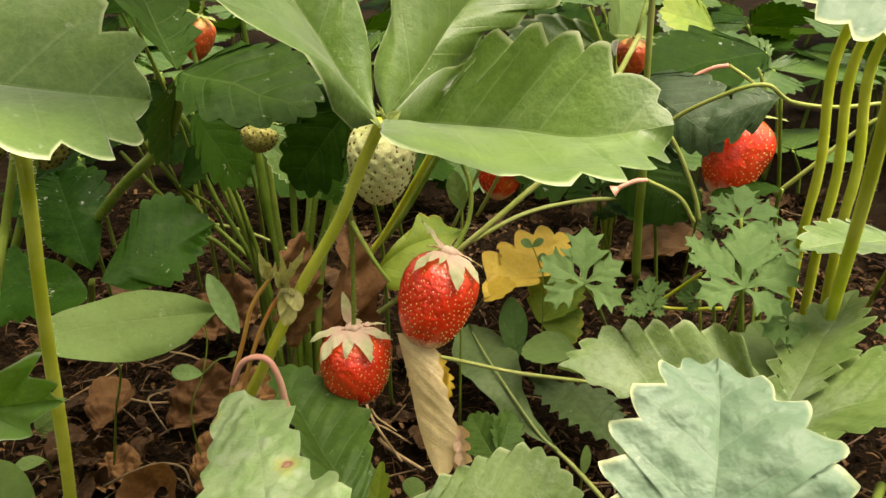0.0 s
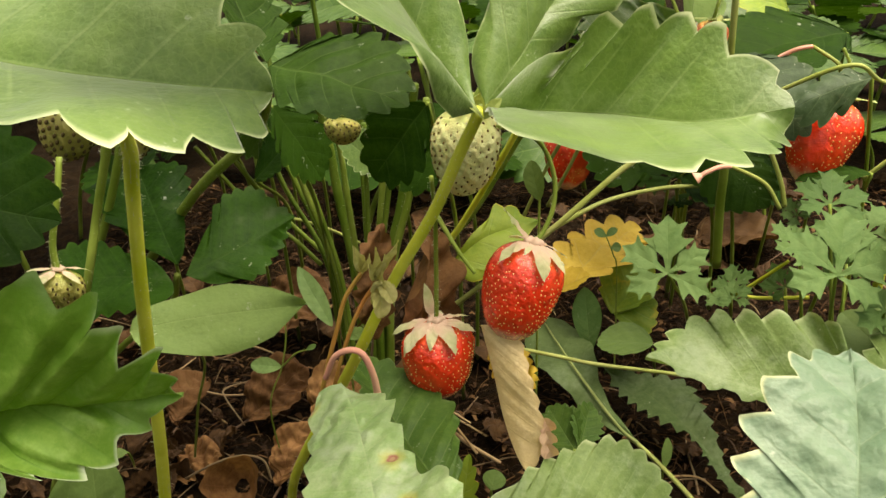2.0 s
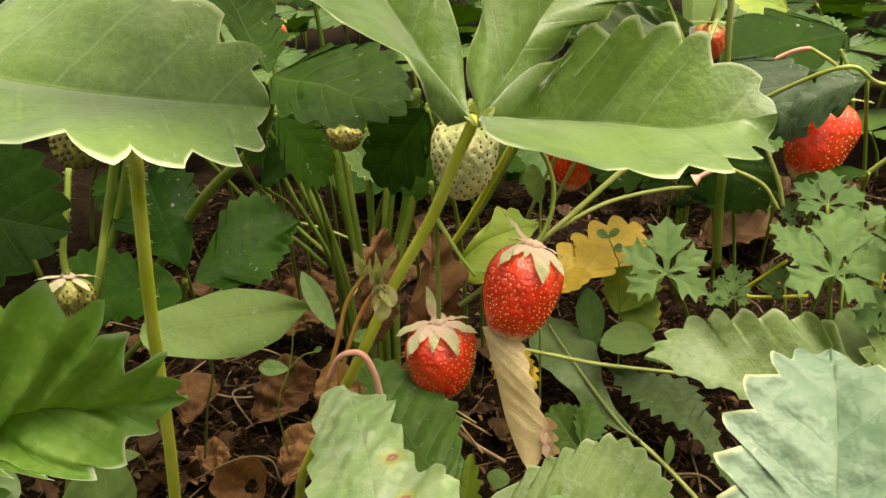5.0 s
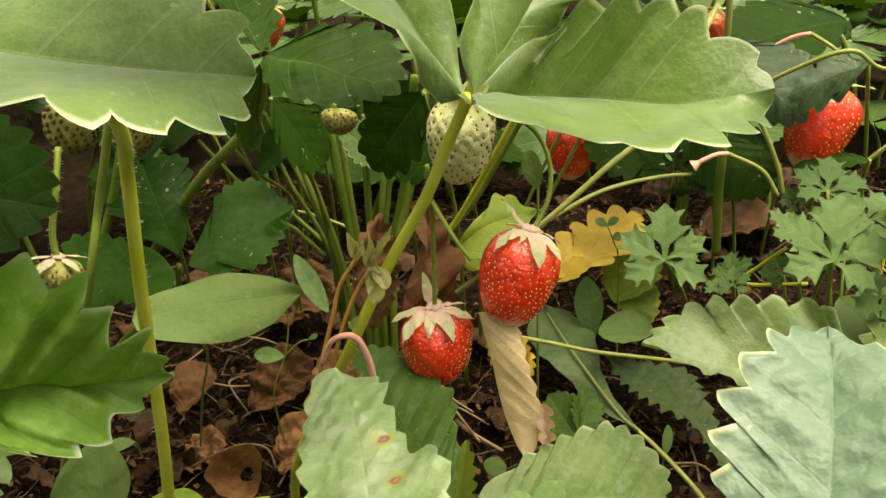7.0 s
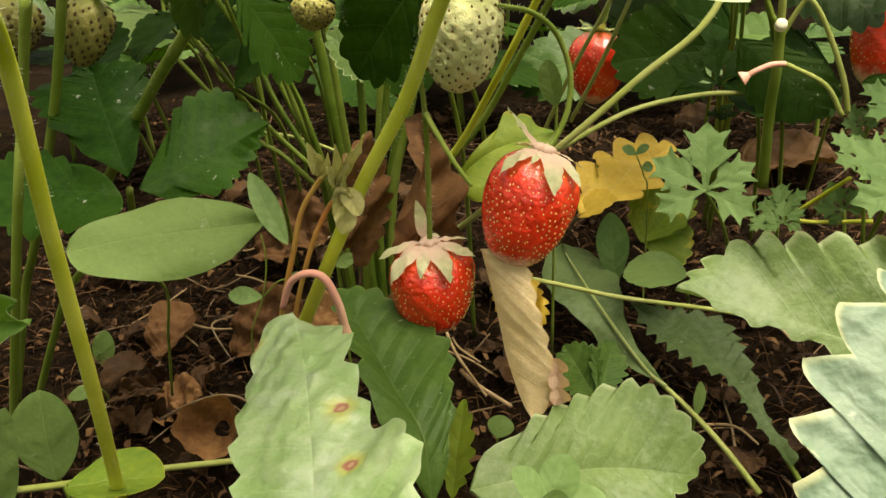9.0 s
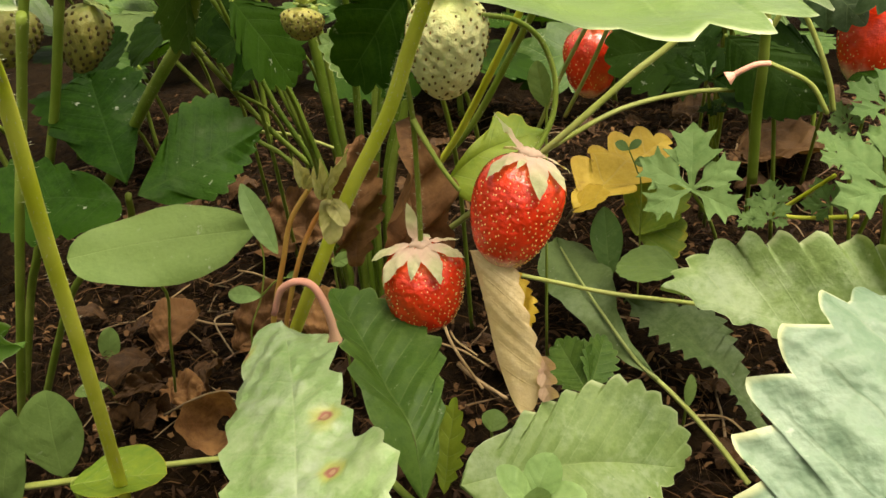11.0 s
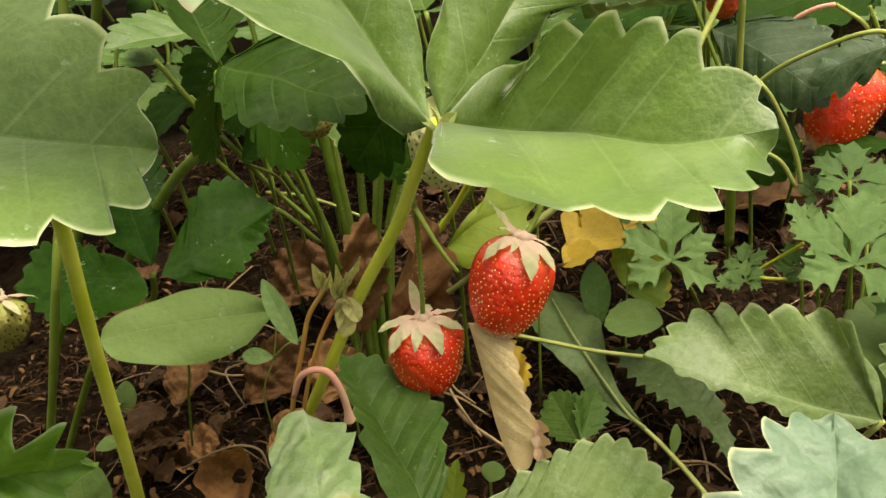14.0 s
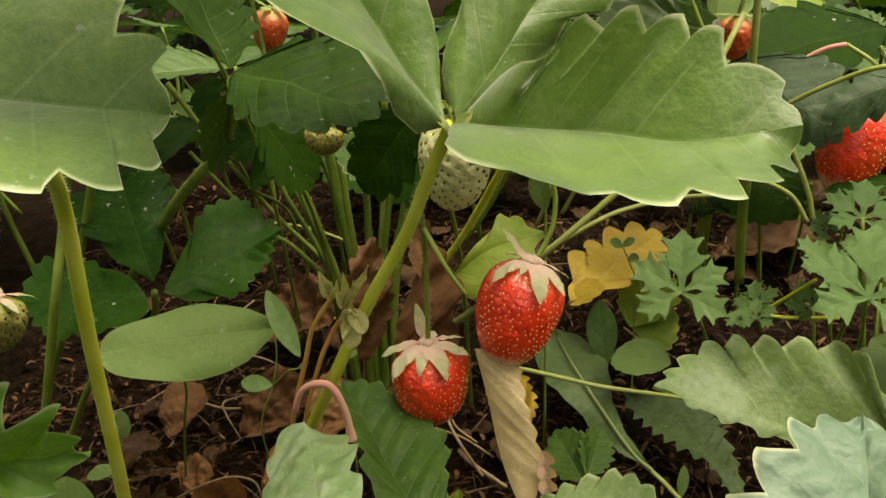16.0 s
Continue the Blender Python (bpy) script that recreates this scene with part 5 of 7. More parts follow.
for a_, c_, w_ in ((V((-0.0480, 0.2085, 0.1589)), V((-0.0490, 0.2060, 0.1679)), 0.0011),
                   (V((-0.0480, 0.2085, 0.1589)), V((-0.0448, 0.2060, 0.1655)), 0.0011),
                   (V((-0.0477, 0.2085, 0.1579)), V((-0.0471, 0.2040, 0.1658)), 0.0008),
                   (V((-0.0447, 0.2085, 0.1561)), V((-0.0431, 0.2060, 0.1675)), 0.0011),
                   (V((-0.0443, 0.2085, 0.1564)), V((-0.0408, 0.2060, 0.1654)), 0.0011),
                   (V((-0.0434, 0.2085, 0.1602)), V((-0.0370, 0.2070, 0.1692)), 0.0016),
                   (V((-0.0439, 0.2085, 0.1564)), V((-0.0451, 0.2050, 0.1633)), 0.0011),
                   (V((-0.0450, 0.2085, 0.1529)), V((-0.0416, 0.2050, 0.1612)), 0.0009),
                   (V((-0.0430, 0.2085, 0.1578)), V((-0.0398, 0.2060, 0.1627)), 0.0008)):
    part("bract", leaflet(a_, c_, (a_ + c_) / 2 + V((w_ * 1.4, 0, w_ * .3)), teeth=0, a=.85, b=.8, fold=24, bend=50, rough=.06, pleat=0.0), BRACT, fs)
part("bract", leaflet(V((-0.0567, 0.2070, 0.1424)), V((-0.0682, 0.2220, 0.1536)), V((-0.0592, 0.2140, 0.1489)), teeth=0, a=1.0, b=.7, fold=8, bend=14, pleat=.0002), YOUNG, fs, "narrow pale green leaf-like bract")
flower = part("knot", tube([V((-0.0448, 0.2075, 0.1534)), V((-0.0436, 0.2060, 0.1563)), V((-0.0420, 0.2050, 0.1571))], .0008, .0006), BRACT, fs, "spent flower hanging from the stalk")
for a_, c_, w_ in ((V((-0.0429, 0.2085, 0.1550)), V((-0.0392, 0.2050, 0.1508)), 0.0030),
                   (V((-0.0432, 0.2085, 0.1550)), V((-0.0431, 0.2045, 0.1465)), 0.0030),
                   (V((-0.0432, 0.2085, 0.1550)), V((-0.0384, 0.2070, 0.1539)), 0.0022),
                   (V((-0.0435, 0.2085, 0.1550)), V((-0.0449, 0.2060, 0.1498)), 0.0020)):
    part("withered_petal", leaflet(a_, c_, (a_ + c_) / 2 + V((w_, 0, w_ * .2)), teeth=0, a=.9, b=.6, fold=30, bend=55, rough=.07, pleat=0.0), BRACT, flower, "pale withered petal")
part("flare", tube([V((-.0451, .2030, .1238)), V((-.0450, .2030, .1215)), V((-.0450, .2031, .1200))], .0010, .0017), STEM_PINK, fs, "swollen pink end of the stub")

# ---- fruit stalks and leaf stalks from the crown ----
def loose_stem(label, points, r0, r1, material=None, hairy=0):
    t = thing("leaf_stalk", points[0], label, "plant stem", "stalks rising from the crown")
    g = tube(points, r0, r1, sub=8, knobs=.07, seed=len(label))
    part("stalk", g, material or STEM_DARK, t)
    if hairy:
        tagged(part("hairs", hairs(g, hairy, .0012, len(label)), HAIR, t), kind="stuff")
    return t


loose_stem("thick yellow-green leaf stalk slanting behind the berry", [V((-0.0323, 0.3200, 0.0821)), V((-0.0191, 0.3150, 0.0952)), V((0.0100, 0.3050, 0.1258)), V((0.0330, 0.3100, 0.1451)), V((0.0534, 0.3150, 0.1616)), V((0.0669, 0.3300, 0.1830)), V((0.0814, 0.3600, 0.1950))], .0012, .0011, STEM_PALE, 150)
loose_stem("yellow-green leaf stalk slanting over dark soil", [V((-0.0134, 0.3300, 0.0981)), V((0.0135, 0.3350, 0.1132)), V((0.0364, 0.3450, 0.1215)), V((0.0623, 0.3550, 0.1233)), V((0.0835, 0.3650, 0.1200))], .0010, .0009, STEM_PALE)
loose_stem("pale green stalk under the toothed leaf", [V((-0.0030, 0.3100, 0.0705)), V((0.0132, 0.3060, 0.0691)), V((0.0313, 0.3040, 0.0659)), V((0.0590, 0.3020, 0.0630)), V((0.0764, 0.3000, 0.0609))], .0009, .0008, STEM_PALE)
loose_stem("long green leaf stalk leaning across", [V((-0.0950, 0.4000, 0.0684)), V((-0.1205, 0.4000, 0.0970)), V((-0.1401, 0.3850, 0.1395)), V((-0.1335, 0.3750, 0.1390)), V((-0.1450, 0.3600, 0.1742))], .0013, .0012, STEM_DARK, 120)
loose_stem("thin green runner across the soil", [V((-0.1271, 0.4100, 0.0889)), V((-0.1126, 0.4150, 0.0844)), V((-0.0981, 0.4200, 0.0765)), V((-0.0833, 0.4250, 0.0658))], .0009, .0008, STEM_PALE)
loose_stem("thin green stalk near soil", [V((-0.0981, 0.3900, 0.0703)), V((-0.1117, 0.3900, 0.0859)), V((-0.1255, 0.3900, 0.0970)), V((-0.1497, 0.3800, 0.1376))], .0012, .0010)
CROWN = V((-0.0725, 0.3650, 0.0909))
for k, (dx, dy, top, r_) in enumerate(((-.024, .010, .090, .0021), (-.018, -.004, .085, .0013), (-.012, .020, .100, .0026), (-.006, .008, .095, .0017), (.000, .024, .105, .0018), (.004, -.002, .090, .0014),
                                       (.009, .016, .100, .0019), (.013, .002, .095, .0015), (.018, .022, .105, .0024), (.022, .010, .100, .0020), (-.032, .024, .090, .0015), (-.040, .034, .095, .0014))):
    low_ = CROWN + V((dx * .35, dy * .6, -.055))
    low_.z = ground_z(low_.x, low_.y)
    loose_stem("upright hairy green leaf stalk", [low_, CROWN + V((dx * .55, dy * .7, -.02)), CROWN + V((dx * 1.0, dy * .9, .02 + .003 * math.sin(k * 2.1))), CROWN + V((dx * 1.25, dy, top * .45)), CROWN + V((dx * 1.5, dy - .004, top * .70))],
               r_, r_ * .8, (STEM_DARK, STEM_SHADE, STEM_SHADE)[k % 3], 90)
loose_stem("green leaf stalk behind the pale berry", [V((-0.0319, 0.3300, 0.1075)), V((-0.0228, 0.3250, 0.1226)), V((-0.0083, 0.3100, 0.1534)), V((0.0021, 0.3000, 0.1766))], .0014, .0012, STEM, 60)
loose_stem("green leaf stalk behind the pale berry", [V((-0.0363, 0.3500, 0.0962)), V((-0.0198, 0.3450, 0.1169)), V((-0.0039, 0.3350, 0.1476)), V((0.0071, 0.3250, 0.1708))], .0014, .0012, STEM_DARK, 60)
loose_stem("thin forked fruit stalk", [V((-0.0309, 0.2660, 0.1514)), V((-0.0272, 0.2620, 0.1462)), V((-0.0224, 0.2580, 0.1394)), V((-0.0178, 0.2560, 0.1334))], .0009, .0006, STEM_DARK)
loose_stem("slender green stalk before the far berry", [V((0.0051, 0.4200, 0.0814)), V((0.0170, 0.4100, 0.1146)), V((0.0317, 0.4000, 0.1484)), V((0.0355, 0.4000, 0.1617))], .0010, .0009, STEM_PALE)
loose_stem("slender green stalk before the far berry", [V((0.0181, 0.4200, 0.0883)), V((0.0292, 0.4100, 0.1168)), V((0.0396, 0.4000, 0.1482)), V((0.0444, 0.4000, 0.1615))], .0010, .0009, STEM_PALE)
loose_stem("upright yellow-green leaf stalk in the thicket", [V((-0.2345, 0.2900, -0.0698)), V((-0.1526, 0.2500, 0.1172)), V((-0.1380, 0.2500, 0.1593)), V((-0.1252, 0.2450, 0.1902)), V((-0.1313, 0.2500, 0.1793)), V((-0.1219, 0.2500, 0.2063)), V((-0.1123, 0.2500, 0.2405))], .0015, .0013, STEM_DARK, 100)
loose_stem("dark upright leaf stalk in the thicket", [V((-0.2274, 0.3200, -0.0030)), V((-0.1982, 0.3100, 0.0629)), V((-0.1817, 0.3000, 0.0889)), V((-0.1533, 0.2900, 0.1444)), V((-0.1378, 0.2850, 0.1810)), V((-0.1264, 0.2800, 0.2061)), V((-0.1168, 0.2750, 0.2280))], .0017, .0015)
for lo, hi in ((V((0.1510, 0.3300, 0.1087)), V((0.1419, 0.3100, 0.1971))), (V((0.1539, 0.3200, 0.1083)), V((0.1440, 0.3000, 0.1974))), (V((0.1567, 0.3100, 0.1182)), V((0.1455, 0.2900, 0.1996)))):
    loose_stem("tall yellow-green leaf stalk beside the weeds", [lo - (hi - lo) * (lo.z / (hi.z - lo.z)), lo, (lo + hi) / 2 + V((.002, 0, 0)), hi, hi + (hi - lo) * .5 + V((.004, -.02, 0))], .0021, .0018, STEM, 160)
pruned = loose_stem("pruned stalk with a pale cut end", [V((0.0869, 0.3450, 0.0900)), V((0.0840, 0.3400, 0.1214)), V((0.0827, 0.3350, 0.1374)), V((0.0815, 0.3330, 0.1542))], .0020, .0018, STEM_DARK)
part("cut_face", tube([V((0.0806, 0.3300, 0.1552)), V((0.0804, 0.3290, 0.1562)), V((0.0803, 0.3285, 0.1568))], .0021, .0019, sides=10), CUT, pruned, "pale flat cut end")
loose_stem("tall straight stalk in the thicket", [V((0.0830, 0.3380, 0.1508)), V((0.0801, 0.3350, 0.1890)), V((0.0780, 0.3300, 0.2273)), V((0.0760, 0.3250, 0.2557))], .0013, .0012, STEM_PALE)
loose_stem("slender pale fruit stalk arching over", [V((0.0830, 0.3360, 0.1505)), V((0.0904, 0.3330, 0.1655)), V((0.1048, 0.3220, 0.1788)), V((0.1194, 0.3150, 0.1856)), V((0.1334, 0.3220, 0.1772)), V((0.1526, 0.3250, 0.1742)), V((0.1715, 0.3250, 0.1759))], .0009, .0008, STEM_PALE)
loose_stem("slender hairy fruit stalk", [V((0.0806, 0.3360, 0.1542)), V((0.0710, 0.3400, 0.1767)), V((0.0638, 0.3450, 0.1936)), V((0.0577, 0.3500, 0.2080))], .0008, .0007, STEM_DARK)
loose_stem("slender stalk climbing to the berry", [V((0.1052, 0.3250, 0.1267)), V((0.1025, 0.3250, 0.1367)), V((0.0966, 0.3250, 0.1501)), V((0.0904, 0.3250, 0.1612)), V((0.0841, 0.3250, 0.1685))], .0010, .0008, STEM_PALE)
loose_stem("thin side stalk low by the weeds", [V((0.1427, 0.3450, 0.1299)), V((0.1529, 0.3400, 0.1433)), V((0.1682, 0.3350, 0.1620)), V((0.1816, 0.3300, 0.1728))], .0010, .0008, STEM_PALE)
for at, mid, end in (([V((0.1024, 0.3220, 0.1269)), V((0.0951, 0.3220, 0.1378))], V((0.0812, 0.3210, 0.1455)), [V((0.0722, 0.3200, 0.1438)), V((0.0676, 0.3200, 0.1410))]),
                     ([V((0.1393, 0.3650, 0.1630)), V((0.1345, 0.3660, 0.1727))], V((0.1237, 0.3700, 0.1801)), [V((0.1131, 0.3740, 0.1757)), V((0.1075, 0.3760, 0.1707))])):
    t = thing("stalk_stub", at[0], "withered pink flower stub on an arching stalk", "flower stalk")
    part("stalk", tube(at + [mid], .0009, .0008), STEM_PALE, t)
    part("dried_end", tube([mid, (mid + end[0]) / 2 + V((0, 0, .0008)), end[0], end[0].lerp(end[1], .6)], .0009, .0010), STEM_PINK, t, "pink dry end of the stalk")
    part("calyx_scar", tube([end[0].lerp(end[1], .5), end[0].lerp(end[1], .75), end[1]], .0010, .0026), STEM_PINK, t, "flared brownish pink scar")

# ---- weeds ----
weed_thing("cut_leaved_weed", "deeply cut green weed leaf with seven lobes", [[V((0.0976, 0.4101, 0.0000)), V((0.0680, 0.3150, 0.0845)), V((0.0550, 0.2960, 0.1116))]],
           [palmate(V((0.0546, 0.2960, 0.1120)), V((0.0560, 0.3100, 0.1270)), V((0.0719, 0.2930, 0.1119)), lobes=5, spread=235, seed=1)], WEED, 0.0008)
weed_thing("cut_leaved_weed", "cluster of deeply cut green weed leaves", [[V((0.1253, 0.3000, 0.0206)), V((0.1160, 0.2900, 0.0865)), V((0.1080, 0.2750, 0.1216))], [V((0.1251, 0.3000, 0.0623)), V((0.1208, 0.3100, 0.1089)), V((0.1198, 0.3180, 0.1305))], [V((0.1179, 0.3100, 0.0544)), V((0.1072, 0.3100, 0.1195))]],
           [palmate(V((0.1085, 0.2750, 0.1212)), V((0.1141, 0.2920, 0.1353)), V((0.1285, 0.2750, 0.1209)), lobes=5, spread=235, seed=2),
            palmate(V((0.1206, 0.3200, 0.1287)), V((0.1255, 0.3350, 0.1366)), V((0.1402, 0.3200, 0.1298)), lobes=5, spread=235, seed=3),
            palmate(V((0.1065, 0.3100, 0.1158)), V((0.0978, 0.3150, 0.1220)), V((0.1098, 0.3200, 0.1212)), lobes=5, spread=230, seed=4),
            palmate(V((0.1201, 0.3050, 0.1194)), V((0.1287, 0.3150, 0.1256)), V((0.1265, 0.3000, 0.1196)), lobes=5, spread=230, seed=5)], WEED, 0.0008)
weed_thing("cut_leaved_weed", "dense clump of cut green weed leaves", [[V((0.1291, 0.3000, 0.0268)), V((0.1253, 0.3000, 0.0788)), V((0.1291, 0.3150, 0.1055))], [V((0.1449, 0.3000, 0.0265)), V((0.1328, 0.2850, 0.0846)), V((0.1271, 0.2750, 0.1069))], [V((0.1122, 0.3100, 0.0427)), V((0.1091, 0.3150, 0.0795)), V((0.1085, 0.3200, 0.0926))]],
           [palmate(V((0.1331, 0.3250, 0.0993)), V((0.1330, 0.3350, 0.1094)), V((0.1416, 0.3200, 0.1046)), lobes=5, spread=235, seed=12),
            palmate(V((0.1271, 0.2750, 0.1069)), V((0.1156, 0.2680, 0.1052)), V((0.1245, 0.2650, 0.1000)), lobes=5, spread=235, seed=13),
            palmate(V((0.1085, 0.3200, 0.0926)), V((0.1046, 0.3260, 0.0998)), V((0.1160, 0.3180, 0.0963)), lobes=5, spread=230, seed=14),
            palmate(V((0.1420, 0.3300, 0.1118)), V((0.1511, 0.3400, 0.1190)), V((0.1470, 0.3250, 0.1092)), lobes=5, spread=230, seed=15),
            palmate(V((0.1143, 0.3350, 0.1181)), V((0.1096, 0.3400, 0.1235)), V((0.1197, 0.3400, 0.1230)), lobes=5, spread=230, seed=16),
            palmate(V((0.0871, 0.3150, 0.0898)), V((0.0884, 0.3220, 0.0947)), V((0.0930, 0.3120, 0.0916)), lobes=5, spread=230, seed=17)], WEED, 0.0008)
weed_thing("cut_leaved_weed", "small cut green weed leaf on a long stem", [[V((0.1169, 0.3150, 0.0906)), V((0.0977, 0.3220, 0.0868)), V((0.0894, 0.3250, 0.0882))], [V((0.0907, 0.3250, 0.0864)), V((0.0974, 0.3150, 0.0999)), V((0.1036, 0.3080, 0.1106))]],
           [palmate(V((0.0892, 0.3250, 0.0894)), V((0.0910, 0.3350, 0.0947)), V((0.0961, 0.3200, 0.0930)), lobes=5, spread=230, seed=6),
            palmate(V((0.0834, 0.3200, 0.0875)), V((0.0773, 0.3180, 0.0851)), V((0.0832, 0.3100, 0.0850)), lobes=5, spread=200, seed=7)], WEED, 0.0009, stem=STEM)
# same cut weed, its colour darkened to stand for shade
weed_thing("cut_leaved_weed", "shade-dark cut leaves at the back", [[V((0.0884, 0.4000, 0.0638)), V((0.0796, 0.3900, 0.0925)), V((0.0741, 0.3800, 0.1161))]],
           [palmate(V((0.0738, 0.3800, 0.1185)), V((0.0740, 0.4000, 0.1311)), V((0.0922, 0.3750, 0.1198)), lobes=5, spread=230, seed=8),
            palmate(V((0.0808, 0.3850, 0.1045)), V((0.0719, 0.3850, 0.1022)), V((0.0782, 0.3700, 0.1007)), lobes=5, spread=200, seed=9)], SHADE_DARK, 0.0009)
weed_thing("toothed_weed", "long grey-green weed leaf with pale midrib lying on soil", [[V((0.0793, 0.2695, 0.0060)), V((0.0694, 0.2867, 0.0120)), V((0.0572, 0.3034, 0.0180)), V((0.0472, 0.3119, 0.0235))]],
           [loft_leaf([V((0.0514, 0.3099, 0.0210)), V((0.0436, 0.3185, 0.0240)), V((0.0300, 0.3463, 0.0310)), V((0.0216, 0.3672, 0.0350)), V((0.0138, 0.3917, 0.0370))],
                      [V((0.0408, 0.3137, 0.0240)), V((0.0339, 0.3231, 0.0260)), V((0.0234, 0.3358, 0.0290)), V((0.0123, 0.3499, 0.0320)), V((0.0043, 0.3745, 0.0350))],
                      [V((0.0458, 0.3195, 0.0260)), V((0.0398, 0.3321, 0.0300)), V((0.0385, 0.3483, 0.0340)), V((0.0373, 0.3639, 0.0370)), V((0.0278, 0.3872, 0.0380))], tips=(5, 5), depth=.0012, pleat=.0005, rough=.0012, camber=.06, slant=.9)], LOW_WEED, 0.0012, stem=STEM_PALE)
weed_thing("toothed_weed", "jagged-edged weed leaf flat on the soil", [[V((0.0964, 0.2681, 0.0060)), V((0.0911, 0.2835, 0.0100)), V((0.0858, 0.2977, 0.0150))]],
           [loft_leaf([V((0.0912, 0.2770, 0.0120)), V((0.0861, 0.2950, 0.0160)), V((0.0809, 0.3065, 0.0200)), V((0.0704, 0.3217, 0.0260)), V((0.0531, 0.3428, 0.0300)), V((0.0414, 0.3530, 0.0300))],
                      [V((0.0933, 0.2814, 0.0120)), V((0.0893, 0.3003, 0.0170)), V((0.0858, 0.3191, 0.0240)), V((0.0852, 0.3287, 0.0280)), V((0.0809, 0.3442, 0.0320)), V((0.0584, 0.3492, 0.0340))],
                      [V((0.0857, 0.2875, 0.0130)), V((0.0781, 0.3022, 0.0180)), V((0.0731, 0.3103, 0.0210)), V((0.0610, 0.3174, 0.0250)), V((0.0445, 0.3382, 0.0280))], tips=(13, 13), depth=.0042, pleat=.0004, rough=.0014, camber=.05, slant=.3, lean=.40, start=.06, sharp=1.1, jitter=.6)], LOW_WEED, 0.0010)
weed_thing("broadleaf_weed", "upright spoon-shaped green weed leaf", [[V((0.0414, 0.3994, 0.0000)), V((0.0366, 0.3700, 0.0314))]],
           [leaflet(V((0.0372, 0.3700, 0.0299)), V((0.0346, 0.3850, 0.0589)), V((0.0425, 0.3780, 0.0499)), teeth=0, a=1.25, b=.7, fold=10, bend=12, pleat=.0002)], WEED, 0.0008, "weed leaf")
weed_thing("broadleaf_weed", "small round dull green weed leaf", [[V((0.0751, 0.3899, 0.0000)), V((0.0624, 0.3450, 0.0470))]],
           [leaflet(V((0.0622, 0.3450, 0.0497)), V((0.0381, 0.3520, 0.0481)), V((0.0524, 0.3650, 0.0496)), teeth=6, depth=.03, a=1.1, b=.55, fold=6, bend=12)], OVAL, 0.0008, "weed leaf")
trifoliate("yellowing strawberry leaf with orange spots", [V((0.0712, 0.4375, 0.0000)), V((0.0554, 0.4000, 0.0347))],
           [(V((0.0515, 0.4000, 0.0347)), V((0.0711, 0.4200, 0.0544)), V((0.0488, 0.4200, 0.0501)), dict(teeth=6, fold=14, bend=15)),
            (V((0.0528, 0.4000, 0.0341)), V((0.0744, 0.4000, 0.0407)), V((0.0634, 0.4100, 0.0504)), dict(teeth=6, fold=10, bend=15))], TURNING, r=(.001, .001))
trifoliate("fallen bright yellow strawberry leaf", [V((0.0215, 0.4541, 0.0150)), V((0.0210, 0.3850, 0.0571))],
           [(V((0.0210, 0.3850, 0.0571)), V((0.0713, 0.4550, 0.0594)), V((0.0365, 0.4350, 0.0635)), dict(teeth=5, depth=.10, lean=.52, fold=8, bend=24, rough=.04, a=1.1, b=.6)),
            (V((0.0203, 0.3850, 0.0562)), V((0.0368, 0.3850, 0.0654)), V((0.0287, 0.3750, 0.0627)), dict(teeth=4, fold=15, bend=15))], YELLOW, r=(.001, .001), stem=STRAW)
trifoliate("strawberry leaf turning yellow at its upper edge", [V((-0.0543, 0.4691, 0.0000)), V((-0.0286, 0.3350, 0.0958))],
           [([V((-.0285, .3200, .1050)), V((-.0140, .3270, .1140)), V((.0082, .3350, .1178))],
             [V((-.0240, .3220, .1125)), V((-.0140, .3340, .1235)), V((-.0062, .3400, .1245)), V((.0010, .3390, .1215))],
             [V((-.0200, .3130, .0985)), V((-.0073, .3140, .1020)), V((.0030, .3220, .1090))], dict(tips=((.62, .80), (.5, .65, .8)), depth=.0030, pleat=.0003, camber=.08, slant=.8))], TURNING, r=(.0012, .001))
trifoliate("small strawberry leaf low behind the others", [V((0.0263, 0.3086, 0.0000)), V((0.0211, 0.2850, 0.0366))],
           [(V((0.0221, 0.2850, 0.0353)), V((0.0120, 0.3100, 0.0401)), V((0.0084, 0.2950, 0.0335)), dict(teeth=7, fold=10)),
            (V((0.0231, 0.2850, 0.0366)), V((0.0300, 0.3100, 0.0422)), V((0.0345, 0.3000, 0.0379)), dict(teeth=7, fold=10))], DEEP, r=(.001, .001))

mid_leaf = thing("leaf_midrib", V((0.0470, 0.3107, 0.0245)), "pale raised midrib of the long weed leaf", "leaf midrib")
part("rib", tube([V((0.0511, 0.3084, 0.0222)), V((0.0432, 0.3164, 0.0256)), V((0.0297, 0.3433, 0.0330)), V((0.0213, 0.3636, 0.0372)), V((0.0153, 0.3838, 0.0385))], .0009, .0004, sides=6), SEPAL_GREEN, mid_leaf)

# most blades here carry their shade in a darkened green
# ---- leaves of the thicket behind ----
def back_leaf(label, base, tip, side, material, foot=None, **opts):
    o = dict(teeth=7, fold=10, bend=16, res=5, rows=6, a=1.1, b=.6)
    o.update(opts)
    base = V(base)
    foot = foot or V((base.x * 1.12 + .01, base.y + .09, ground_z(base.x * 1.12 + .01, base.y + .09)))
    return trifoliate(label, [foot, (foot + base) / 2 + V((.004, .004, .02)), base], [(base, tip, side, o)], material, r=(.0010, .0008))


back_leaf("dark green strawberry leaf high in the thicket", V((0.1612, 0.4300, 0.1723)), V((0.0986, 0.4100, 0.1630)), V((0.1387, 0.4500, 0.1825)), SHADE_DARK)
